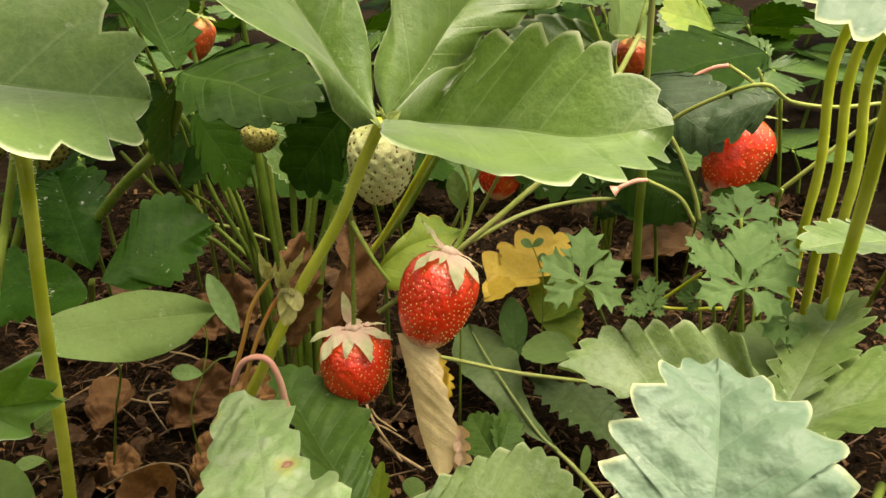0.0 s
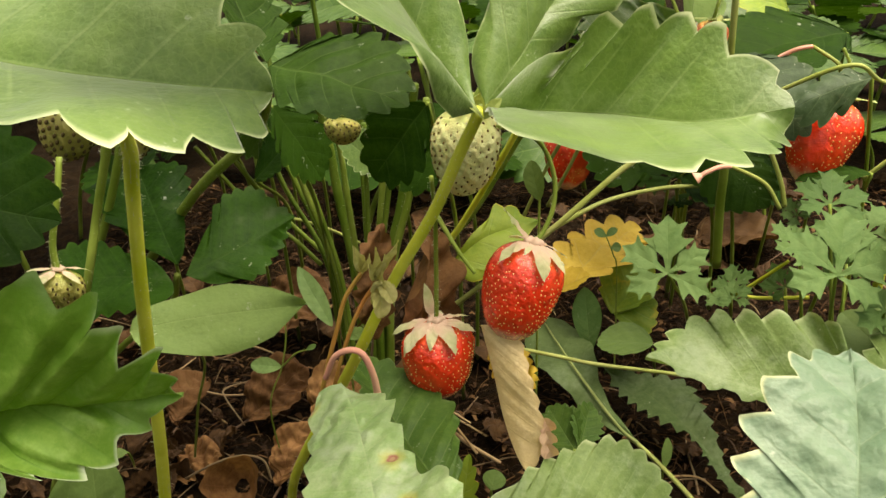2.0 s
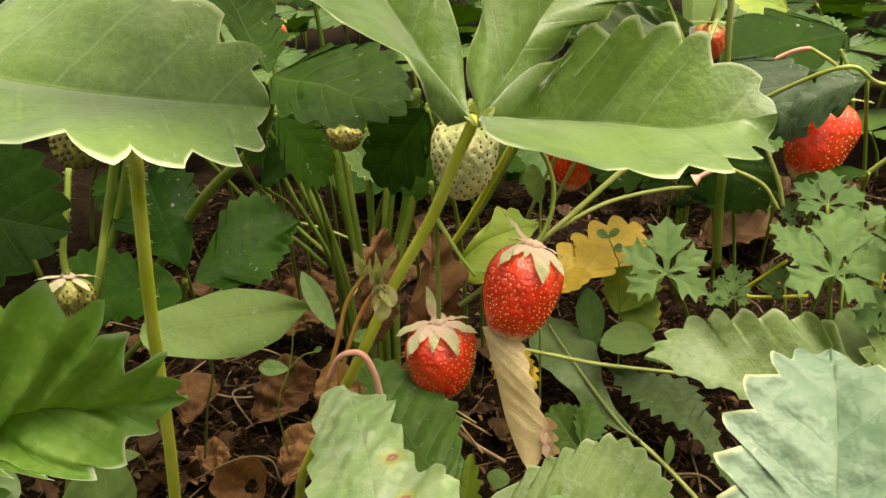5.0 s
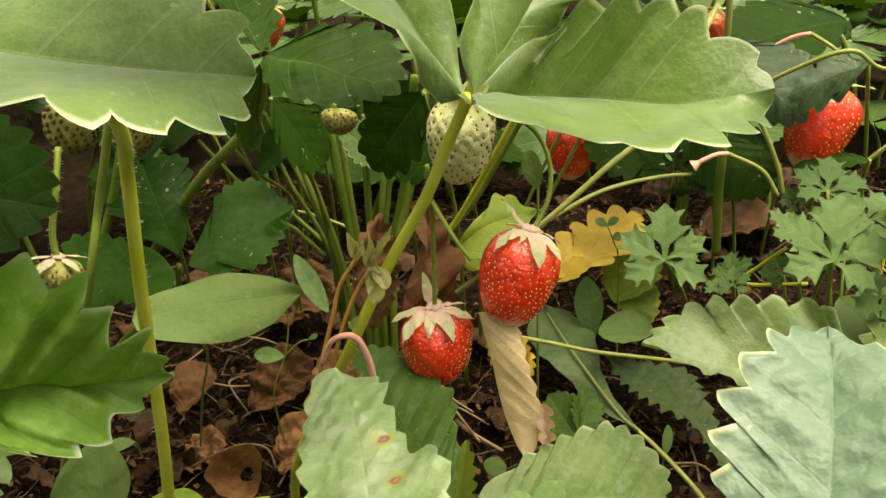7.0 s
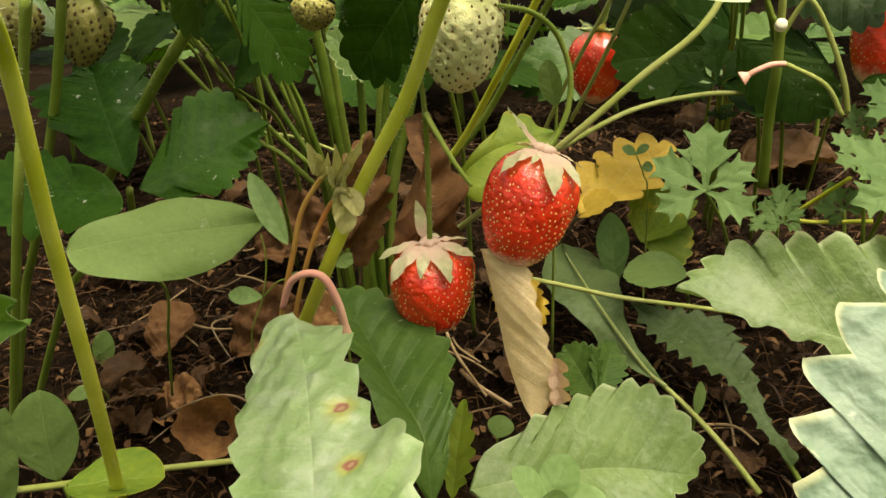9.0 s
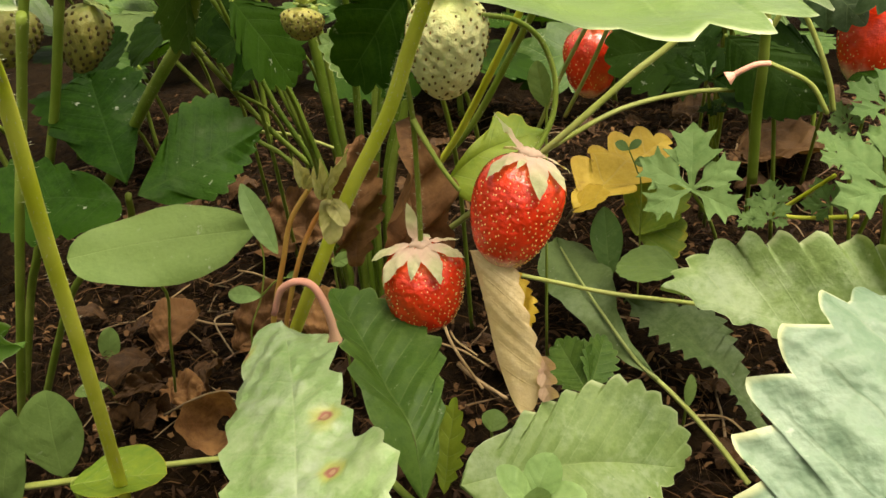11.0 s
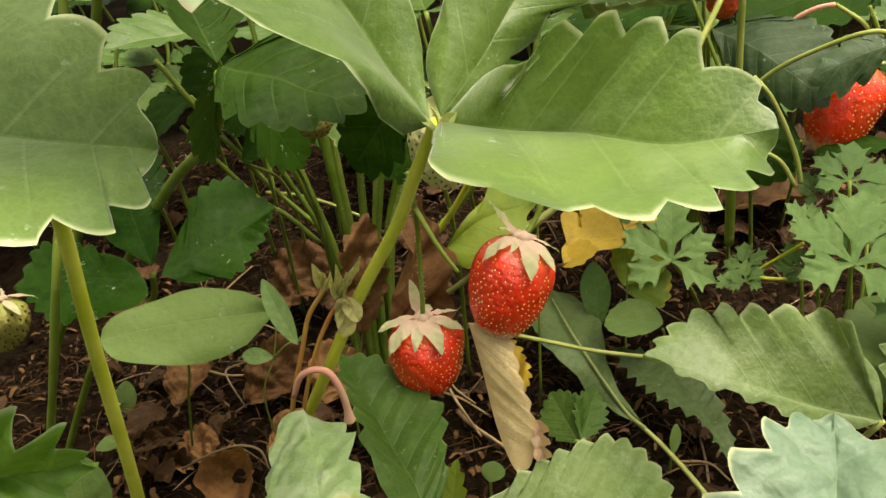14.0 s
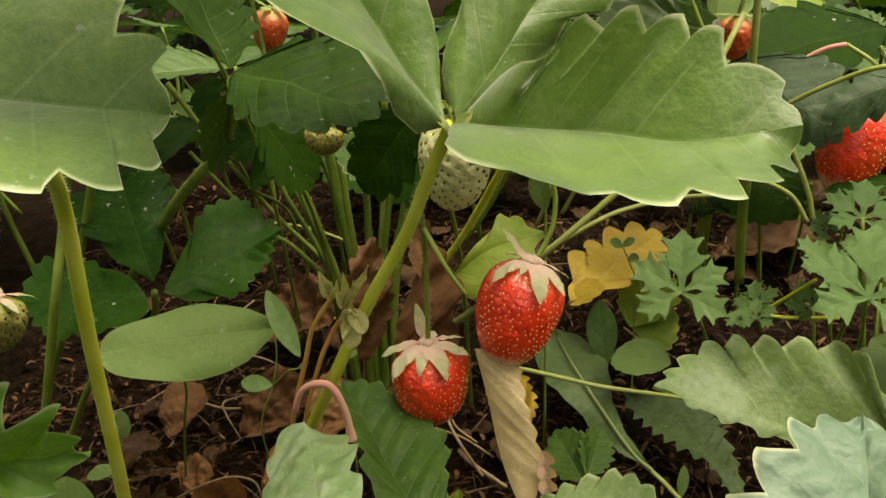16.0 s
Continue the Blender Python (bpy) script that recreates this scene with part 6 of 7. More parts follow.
def cover(label, foot, base, *points, material, **opts):
    return trifoliate(label, [foot, (V(foot) + V(base)) / 2 + V((.006, .006, .01)), base], [(base, *points, opts)], material, r=(.0010, .0008))


cover("dull bluish leaf hanging over the red berry", V((.12, .42, .02)), V((0.0758, 0.3580, 0.1762)), V((0.0938, 0.3400, 0.1696)), V((0.1118, 0.3300, 0.1551)), V((0.0878, 0.3380, 0.1573)), V((0.1126, 0.3500, 0.1789)), material=BLUISH, teeth=8, depth=.05, pleat=.0008, rough=.02)
cover("small bluish lobed leaf above the red berry", V((.16, .38, .02)), V((0.1324, 0.3300, 0.1770)), V((0.1169, 0.3260, 0.1734)), V((0.1030, 0.3230, 0.1675)), V((0.1146, 0.3220, 0.1615)), V((0.1175, 0.3340, 0.1778)), material=BLUISH, teeth=4, depth=.12, pleat=.0003, rough=.02)
cover("dark leaf under the red berry", V((.15, .40, .02)), V((0.1436, 0.3400, 0.1341)), V((0.1276, 0.3380, 0.1358)), V((0.1132, 0.3380, 0.1330)), V((0.1250, 0.3320, 0.1328)), V((0.1297, 0.3450, 0.1365)), material=SHADE_DARK, teeth=6, depth=.03)
cover("dark leaf behind the arching stalks", V((.11, .43, .02)), V((0.0767, 0.3700, 0.1402)), V((0.0945, 0.3600, 0.1277)), V((0.1071, 0.3500, 0.1158)), V((0.0822, 0.3550, 0.1171)), V((0.1097, 0.3650, 0.1300)), material=SHADE_DARK, teeth=8, depth=.05)
back_leaf("green strawberry leaf with upturned edge", V((0.0760, 0.3800, 0.1827)), V((0.0290, 0.3700, 0.1793)), V((0.0529, 0.4000, 0.1882)), LEAF, curl=.3)
back_leaf("narrow grass-like green leaf", V((0.0755, 0.3650, 0.1751)), V((0.0271, 0.3550, 0.1760)), V((0.0510, 0.3620, 0.1764)), OVAL, teeth=0)
back_leaf("upright bluish leaf in the thicket", V((0.0835, 0.4200, 0.1555)), V((0.0899, 0.4600, 0.2127)), V((0.1048, 0.4500, 0.1808)), OVAL, teeth=6, fold=18)
back_leaf("yellowed leaf in the thicket", V((0.1552, 0.5000, 0.1716)), V((0.1240, 0.5000, 0.1814)), V((0.1414, 0.5100, 0.1888)), TURNING)
back_leaf("dark bluish leaf behind thin stalks", V((0.1281, 0.4000, 0.1105)), V((0.0913, 0.3900, 0.1195)), V((0.1033, 0.3700, 0.1086)), SHADE_DARK)
back_leaf("dark leaf lying in deep shade", V((0.0797, 0.4300, 0.1172)), V((0.0372, 0.4300, 0.1124)), V((0.0594, 0.4100, 0.1013)), SHADE_DARK)
back_leaf("dark leaf in the thicket", V((0.0996, 0.4700, 0.1132)), V((0.0670, 0.4600, 0.1277)), V((0.0772, 0.4500, 0.1140)), SHADE_DARK)
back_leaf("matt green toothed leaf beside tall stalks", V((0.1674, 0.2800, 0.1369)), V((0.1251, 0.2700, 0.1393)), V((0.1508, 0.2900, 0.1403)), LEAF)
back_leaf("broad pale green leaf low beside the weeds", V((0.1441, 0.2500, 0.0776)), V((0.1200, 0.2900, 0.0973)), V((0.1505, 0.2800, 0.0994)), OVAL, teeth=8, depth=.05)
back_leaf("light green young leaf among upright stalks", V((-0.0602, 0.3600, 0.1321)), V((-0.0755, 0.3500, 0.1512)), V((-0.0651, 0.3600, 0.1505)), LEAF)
back_leaf("very dark leaf in deep shade", V((-0.0332, 0.2850, 0.1834)), V((-0.0538, 0.2900, 0.1547)), V((-0.0531, 0.2900, 0.1769)), SHADE_DARK, teeth=5)
back_leaf("very dark leaf in deep shade", V((-0.0265, 0.3100, 0.1630)), V((-0.0488, 0.3100, 0.1471)), V((-0.0401, 0.3200, 0.1689)), SHADE_DARK, teeth=5)
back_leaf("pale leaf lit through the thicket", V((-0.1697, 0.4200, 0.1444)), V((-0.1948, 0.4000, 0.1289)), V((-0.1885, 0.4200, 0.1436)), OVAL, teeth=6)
back_leaf("dark leaf in the thicket", V((-0.1420, 0.3800, 0.1514)), V((-0.1617, 0.3700, 0.1362)), V((-0.1637, 0.3900, 0.1471)), SHADE_DARK)
back_leaf("dark leaf in the thicket", V((-0.1081, 0.4000, 0.1453)), V((-0.1344, 0.3900, 0.1330)), V((-0.1169, 0.3800, 0.1321)), SHADE_DARK)
back_leaf("dark leaf in the thicket", V((-0.1296, 0.4200, 0.1557)), V((-0.1537, 0.4100, 0.1339)), V((-0.1266, 0.4000, 0.1385)), SHADE_DARK)
back_leaf("dark leaf behind the folded leaf", V((-0.0931, 0.3100, 0.1762)), V((-0.0771, 0.3100, 0.1471)), V((-0.0792, 0.3200, 0.1689)), SHADE_DARK)
back_leaf("dark leaf behind the folded leaf", V((-0.1173, 0.3600, 0.1281)), V((-0.0949, 0.3600, 0.1492)), V((-0.1159, 0.3700, 0.1406)), SHADE_DARK)
back_leaf("dark green leaf at the thicket's edge", V((-0.1831, 0.3600, 0.1281)), V((-0.1605, 0.3700, 0.1486)), V((-0.1888, 0.3800, 0.1428)), SHADE_DARK)
back_leaf("dark green leaf at the thicket's edge", V((-0.1176, 0.3300, 0.2097)), V((-0.1505, 0.3600, 0.2224)), V((-0.1353, 0.3300, 0.2056)), SHADE_DARK)
back_leaf("dark green leaf over the soil", V((0.0765, 0.3800, 0.1191)), V((0.1071, 0.3600, 0.1116)), V((0.0869, 0.3500, 0.1132)), SHADE_DARK)

# small rosette in front
rb = V((0.0022, 0.1860, 0.0835))
weed_thing("seedling_rosette", "small fresh rosette of rounded smooth leaves", [[rb - V((0, 0, .05)), rb]],
           [leaflet(rb, rb + V((-.0085, .0030, .0095)), rb + V((-.0070, -.0015, .0060)), teeth=0, a=1.3, b=.6, fold=8, bend=20, pleat=.0001),
            leaflet(rb, rb + V((.0050, .0085, .0090)), rb + V((.0075, .0030, .0065)), teeth=0, a=1.3, b=.6, fold=8, bend=20, pleat=.0001),
            leaflet(rb, rb + V((.0010, -.0005, .0068)), rb + V((-.0025, -.0025, .0050)), teeth=0, a=1.2, b=.6, fold=14, bend=10, pleat=.0001),
            leaflet(rb, rb + V((.0130, .0000, .0040)), rb + V((.0085, .0035, .0050)), teeth=0, a=1.2, b=.6, fold=8, bend=20, pleat=.0001)], YOUNG, 0.0008)
for label, b0, t0, s0 in (("spoon-shaped dull green seedling leaf", V((-0.1550, 0.2350, 0.0391)), V((-0.1574, 0.2450, 0.0683)), V((-0.1452, 0.2400, 0.0541))),
                          ("small round pale seedling leaf", V((-0.1971, 0.3450, 0.0001)), V((-0.1951, 0.3500, 0.0176)), V((-0.1909, 0.3480, 0.0093))),
                          ("tiny pale seedling leaf", V((-0.1790, 0.3100, 0.0154)), V((-0.1916, 0.3050, 0.0148)), V((-0.1872, 0.3120, 0.0161))),
                          ("round yellow-green seedling leaf", V((-0.1377, 0.2150, 0.0560)), V((-0.1102, 0.2220, 0.0545)), V((-0.1298, 0.2350, 0.0525))),
                          ("pale green seedling leaf by the edge", V((-0.1579, 0.2050, 0.0439)), V((-0.1464, 0.2150, 0.0867)), V((-0.1447, 0.2100, 0.0684))),
                          ("tiny round green seedling leaf", V((-0.0729, 0.3100, 0.0758)), V((-0.0651, 0.3100, 0.0794)), V((-0.0692, 0.3120, 0.0799))),
                          ("tiny round green seedling leaf", V((-0.0132, 0.2750, 0.0248)), V((-0.0112, 0.2800, 0.0310)), V((-0.0071, 0.2780, 0.0276))),
                          ("tiny round green seedling leaf", V((0.0616, 0.3000, 0.0155)), V((0.0629, 0.3050, 0.0278)), V((0.0649, 0.3030, 0.0213))),
                          ("narrow green leaf among far stalks", V((0.0080, 0.3300, 0.1286)), V((0.0046, 0.3350, 0.1444)), V((0.0097, 0.3300, 0.1389)))):
    weed_thing("seedling", label, [[b0 - V((0, -.004, b0.z * .9)), b0 - V((0, -.002, .004)), b0]],
               [leaflet(b0, t0, s0, teeth=0, a=1.15, b=.6, fold=8, bend=16, pleat=.0002)], TURNING if "yellow" in label else OVAL, 0.0006, "seedling")
weed_thing("seedling", "thread-thin green weed stem with tiny leaves over soil", [[V((-0.1060, 0.3100, 0.0000)), V((-0.1068, 0.3000, 0.0463)), V((-0.1000, 0.3020, 0.0667)), V((-0.0971, 0.3040, 0.0810)), V((-0.0976, 0.3050, 0.0917))], [V((-0.1000, 0.3020, 0.0667)), V((-0.0928, 0.3000, 0.0746)), V((-0.0878, 0.2990, 0.0770))]],
           [leaflet(V((-0.1000, 0.3020, 0.0667)), V((-0.1137, 0.3040, 0.0665)), V((-0.1061, 0.3000, 0.0645)), teeth=0, a=1.2, b=.6, fold=8, bend=16, pleat=.0),
            leaflet(V((-0.0878, 0.2990, 0.0770)), V((-0.0842, 0.3000, 0.0789)), V((-0.0863, 0.2990, 0.0765)), teeth=0, a=1.2, b=.6, fold=8, bend=16, pleat=.0)], YOUNG, 0.0004, "seedling")
weed_thing("seedling", "tiny green sprout rising before the yellow leaf", [[V((0.0515, 0.3800, 0.0000)), V((0.0520, 0.3950, 0.0596)), V((0.0490, 0.3920, 0.0735)), V((0.0449, 0.3900, 0.0842))]],
           [leaflet(V((0.0449, 0.3900, 0.0842)), V((0.0503, 0.3910, 0.0880)), V((0.0481, 0.3880, 0.0856)), teeth=0, a=1.2, b=.6, fold=8, bend=16, pleat=.0),
            leaflet(V((0.0449, 0.3900, 0.0842)), V((0.0389, 0.3910, 0.0872)), V((0.0412, 0.3880, 0.0847)), teeth=0, a=1.2, b=.6, fold=8, bend=16, pleat=.0),
            leaflet(V((0.0477, 0.3910, 0.0775)), V((0.0527, 0.3910, 0.0779)), V((0.0503, 0.3890, 0.0761)), teeth=0, a=1.2, b=.6, fold=8, bend=16, pleat=.0)], WEED, 0.0004, "seedling")
weed_thing("runner", "pale green runner over the soil", [[V((-0.1649, 0.2290, 0.0403)), V((-0.1465, 0.2311, 0.0420)), V((-0.1209, 0.2343, 0.0453)), V((-0.0938, 0.2374, 0.0472))]], [], STEM_PALE, 0.0012, "runner", STEM_PALE)

# ---- dead leaves ----
def dead_leaf(label, base, tip, side, material=None, **opts):
    o = dict(teeth=8, depth=.03, rough=.07, pleat=.001, bend=40, fold=15, rows=12, res=8, crumple=.035)
    o.update(opts)
    t = thing("dead_leaf", base, label, "dead leaf")
    part("blade", leaflet(base, tip, side, **o), material or BROWN, t)
    part("petiole", tube([V(base) - (V(tip) - V(base)) * .25 + V((0, 0, .002)), V(base)], .0006, .0005, sides=6), TWIG, t)
    return t


tan = thing("dead_leaf", V((-0.0191, 0.2640, 0.1061)), "dry tan strawberry leaf folded and hanging to the soil", "dead leaf")
part("blade", loft_leaf([V((-.0162, .2620, .1100)), V((-.0120, .2550, .0950)), V((-.0085, .2480, .0803)), V((-.0040, .2410, .0695)), V((-.0003, .2375, .0645))],
                        [V((-.0120, .2690, .0980)), V((-.0060, .2640, .0840)), V((-.0020, .2520, .0720))],
                        [V((-.0085, .2600, .1110)), V((-.0033, .2570, .1085)), V((.0025, .2510, .0945)), V((.0052, .2465, .0840)), V((.0068, .2430, .0745)), V((.0045, .2405, .0690))],
                        facing=(.2, -1, .4), tips=(4, 9), depth=.0011, slant=1.3, camber=.10, pleat=.0003, rough=.0010, rows=14, start=.12), TAN, tan)
for k, (px_, pz_) in enumerate(((.9, 0), (.6, 0), (.3, 0))):
    a_ = V((0.0046, 0.2465, 0.0870)).lerp(V((0.0060, 0.2420, 0.0725)), px_)
    part("curled_margin", leaflet(a_, a_ + V((.0032, -.001, -.0042)), a_ + V((.0030, -.002, .0010)), teeth=0, a=1, b=.5, fold=20, bend=60, pleat=0, rough=.05), CURL, tan, "pinkish curled leaf margin")
dead_leaf("yellowish dry leaf edge behind the tan leaf", V((-0.0119, 0.2750, 0.0966)), V((0.0013, 0.2620, 0.0808)), V((0.0005, 0.2700, 0.0934)), YELLOW, crumple=.012, pleat=0, depth=.06, fold=10, bend=20, facing=(0, -1, .3), a=1.0, b=.6)
dead_leaf("large brown dead leaf standing behind the berries", V((-0.0508, 0.2920, 0.0690)), V((-0.0418, 0.3050, 0.1339)), V((-0.0279, 0.3000, 0.1019)), LIGHT_BROWN, fold=38, bend=70, rough=.10, crumple=.055, pleat=.0004, depth=.015, facing=(0, -1, .2), a=1.0, b=.55)
dead_leaf("brown curled dead leaf", V((-0.0588, 0.2900, 0.0877)), V((-0.0544, 0.3000, 0.1311)), V((-0.0474, 0.2920, 0.1124)), LIGHT_BROWN, fold=30, bend=60, rough=.09, crumple=.045, pleat=.0004, depth=.05, facing=(0, -1, .2))
rolled = thing("dead_leaf", V((-0.1244, 0.2950, 0.0040)), "brown dead leaf rolled into an open cup", "dead leaf")
rv, rf, ru = [], [], []
axis0 = V((-0.1190, 0.2800, 0.0225))
lift = V((0.02, -0.72, 0.70)).normalized()
e1 = lift.cross(V((0, 1, 0))).normalized()
e2 = lift.cross(e1)
for i in range(13):
    for j in range(40):
        an = j / 39 * 6.9 + 0.6
        k = i / 12
        r = (.0030 + .0083 * k ** .55) * (1 + .05 * j / 39 + .09 * math.sin(3 * an + 2 * k) + .04 * math.sin(9 * an))
        h = k * (.017 + .0022 * math.sin(2 * an + 1) + .0012 * math.sin(7 * an)) - .008
        rv.append(tuple(axis0 + lift * h + e1 * r * math.cos(an) + e2 * r * math.sin(an)))
        ru.append((j / 5, k))
for i in range(12):
    for j in range(39):
        rf.append((i * 40 + j, i * 40 + j + 1, i * 40 + j + 41, i * 40 + j + 40))
part("blade", (np.array(rv), rf, np.array(ru)), CUP_BROWN, rolled)
part("rib", tube([V((-0.1440, 0.2870, 0.0200)), V((-0.1300, 0.2890, 0.0270)), V((-0.1200, 0.2930, 0.0275)), V((-0.1110, 0.2930, 0.0250)), V((-0.1080, 0.2910, 0.0160))], .0006, .0005, sides=6), STRAW, rolled, "reddish dry leaf rib")
dead_leaf("crumpled brown dead leaf on the soil", V((-0.1590, 0.3030, 0.0060)), V((-0.1340, 0.3060, 0.0150)), V((-0.1480, 0.3150, 0.0160)), CUP_BROWN, bend=50, crumple=.11, rough=.12)
dead_leaf("crumpled brown dead leaf on the soil", V((-0.1060, 0.2960, 0.0080)), V((-0.0960, 0.3160, 0.0260)), V((-0.1080, 0.3120, 0.0220)), CUP_BROWN, bend=60, crumple=.06, rough=.12)
dead_leaf("pale dry leaf scrap on the soil", V((-0.1676, 0.3421, 0.0060)), V((-0.1644, 0.3716, 0.0140)), V((-0.1550, 0.3514, 0.0120)), LIGHT_BROWN, bend=80, crumple=.06, rough=.12)
dead_leaf("brown folded dead leaf lying under the stalks", V((-0.1321, 0.3444, 0.0080)), V((-0.1076, 0.3653, 0.0220)), V((-0.1078, 0.3447, 0.0160)), LIGHT_BROWN, bend=70, fold=30, crumple=.09, rough=.12)
dead_leaf("brown curled dead leaf between the stalks", V((-0.1427, 0.4281, 0.0120)), V((-0.1020, 0.4265, 0.0300)), V((-0.1071, 0.4047, 0.0260)), LIGHT_BROWN, bend=60, fold=25, crumple=.08, rough=.10)
dead_leaf("rust-brown crumpled dead leaf by the low leaf", V((-0.0978, 0.3468, 0.0060)), V((-0.0864, 0.3678, 0.0200)), V((-0.0798, 0.3492, 0.0140)), CUP_BROWN, bend=80, fold=30, crumple=.10, rough=.12)
dead_leaf("brown dead leaf under the thicket", V((0.1154, 0.5074, 0.0160)), V((0.1730, 0.5064, 0.0300)), V((0.1506, 0.5410, 0.0300)), BROWN, bend=40, rough=.05)
dead_leaf("brown dead leaf under the thicket", V((0.0941, 0.5586, 0.0160)), V((0.1250, 0.5805, 0.0300)), V((0.1090, 0.5917, 0.0300)), BROWN, bend=60, rough=.06)

rng = random.Random(5)
for k in range(110):
    x, y = rng.uniform(-0.26, 0.30), rng.uniform(0.24, 0.62)
    a_, l = rng.uniform(0, 6.28), rng.uniform(0.006, 0.022)
    z = ground_z(x, y)
    b0 = V((x, y, z + .002))
    t0 = b0 + V((math.cos(a_) * l, math.sin(a_) * l, rng.uniform(.001, .008)))
    s0 = b0 + V((-math.sin(a_), math.cos(a_), .2)) * l * rng.uniform(.25, .5)
    dead_leaf("crumpled brown dead leaf scrap on the soil", b0, t0, s0, BROWN, bend=rng.uniform(30, 160), rough=rng.uniform(.06, .13), seed=k, teeth=5, res=5, rows=6, crumple=.04)
for k in range(150):
    x, y = rng.uniform(-0.26, 0.30), rng.uniform(0.24, 0.60)
    a_, l = rng.uniform(0, 6.28), rng.uniform(0.012, 0.05)
    pts = []
    for s in (0, .35, .7, 1):
        px, py = x + math.cos(a_) * l * s, y + math.sin(a_) * l * s + .002 * math.sin(5 * s + k)
        pts.append(V((px, py, ground_z(px, py) + .0025 + .002 * abs(math.sin(3 * s + k)))))
    r = rng.uniform(.0003, .0007)
    t = thing("dry_stalk", pts[0], "thin dry straw-coloured stalk lying on soil" if k % 3 else "thin dark twig lying on soil", "dry stalk")
    part("stalk", tube(pts, r, r * .6, sides=5, sub=4), STRAW if k % 3 else TWIG, t)
for k in range(13):
    u_, v_ = rng.uniform(-0.170, -0.060), rng.uniform(0.275, 0.325)
    a_, l = rng.uniform(0, 6.28), rng.uniform(0.010, 0.019)
    if (V((u_, v_, 0)) - V((axis0.x, axis0.y - .015, 0))).length < .034:
        continue
    b0 = V((u_, v_, ground_z(u_, v_) + rng.uniform(.001, .004)))
    t0 = b0 + V((math.cos(a_) * l, math.sin(a_) * l, rng.uniform(.0, .008)))
    s0 = b0 + V((-math.sin(a_), math.cos(a_), rng.uniform(.1, .35))) * l * rng.uniform(.35, .6)
    dead_leaf("crumpled brown dead leaf heaped on the soil", b0, t0, s0, RUST if k % 2 else BROWN, bend=rng.uniform(80, 240), fold=rng.uniform(15, 50), rough=rng.uniform(.10, .2), seed=k, teeth=6, res=9, rows=14, crumple=.13)
tw = thing("dry_stalk", V((-0.1533, 0.3753, 0.0050)), "kinked pale dry stalk lying on soil", "dry stalk")
part("stalk", tube([V((-0.1402, 0.3813, 0.0060)), V((-0.1514, 0.3709, 0.0080)), V((-0.1484, 0.3616, 0.0080)), V((-0.1343, 0.3427, 0.0060))], .0005, .0004, sides=6), STRAW, tw)

# litter flakes
def flake_material():
    m, t, bs = nodes_of("litter_flakes")
    g = t.nodes.new("ShaderNodeNewGeometry")
    ramp = node(t, "ValToRGB")
    ramp.color_ramp.elements[0].color, ramp.color_ramp.elements[1].color = (0.010, 0.005, 0.0022, 1), (0.13, 0.070, 0.028, 1)
    ramp.color_ramp.elements.new(0.65).color = (0.045, 0.021, 0.008, 1)
    t.links.new(g.outputs["Random Per Island"], ramp.inputs[0])
    t.links.new(ramp.outputs[0], bs.inputs["Base Color"])
    bs.inputs["Roughness"].default_value = 0.85
    bs.inputs["Specular IOR Level"].default_value = 0.15
    return m


fv, ff = [], []
for k in range(15000):
    x, y = rng.uniform(-0.28, 0.30), rng.uniform(0.22, 0.62)
    l, w = rng.uniform(.0015, .0070), rng.uniform(.0006, .0030)
    if k % 3:
        l, w = l * 2.6, rng.uniform(.0002, .0004)
    a_ = rng.uniform(0, 6.28)
    z = ground_z(x, y) + rng.uniform(.0010, .0060)
    n0, dx, dy = len(fv), math.cos(a_), math.sin(a_)
    tilt = rng.uniform(-.4, .4)
    for s, q, up in ((-1, -.7, 0), (0, -1, .0012), (1, -.4, 0), (1, .5, .0006), (0, 1, .0015), (-1, .6, 0)):
        fv.append((x + dx * l * s * .5 - dy * w * q * .5, y + dy * l * s * .5 + dx * w * q * .5, z + up + tilt * l * s * .5))
    ff += [(n0, n0 + 1, n0 + 4, n0 + 5), (n0 + 1, n0 + 2, n0 + 3, n0 + 4)]
tagged(new("leaf_litter", mesh_of("leaf_litter", fv, ff, flake_material())), "brown flakes and fibres of leaf litter on soil", "leaf litter", kind="stuff")

# crumbs of soil
cv, cf = [], []
for k in range(5200):
    x, y = rng.uniform(-0.28, 0.30), rng.uniform(0.20, 0.62)
    z, s = ground_z(x, y), rng.uniform(.0006, .0026) ** 1.0 * (1.6 if k % 17 == 0 else 0.8)
    n0 = len(cv)
    for d in ((1, 0, 0), (-1, 0, 0), (0, 1, 0), (0, -1, 0), (0, 0, 1), (0, 0, -1), ):
        j = [rng.uniform(.6, 1.2) for _ in range(3)]
        cv.append((x + s * (d[0] * j[0] + .3 * (j[1] - .9)), y + s * (d[1] * j[1] + .3 * (j[2] - .9)), z + s * .5 + s * d[2] * j[2] * .8))
    for a_, b_, c_ in ((0, 2, 4), (2, 1, 4), (1, 3, 4), (3, 0, 4), (2, 0, 5), (1, 2, 5), (3, 1, 5), (0, 3, 5)):
        cf.append((n0 + a_, n0 + b_, n0 + c_))
crumbs = new("soil_crumbs", mesh_of("soil_crumbs", cv, cf, SOIL, smooth=False))
tagged(crumbs, "loose dark crumbs of garden soil", "soil", kind="stuff")

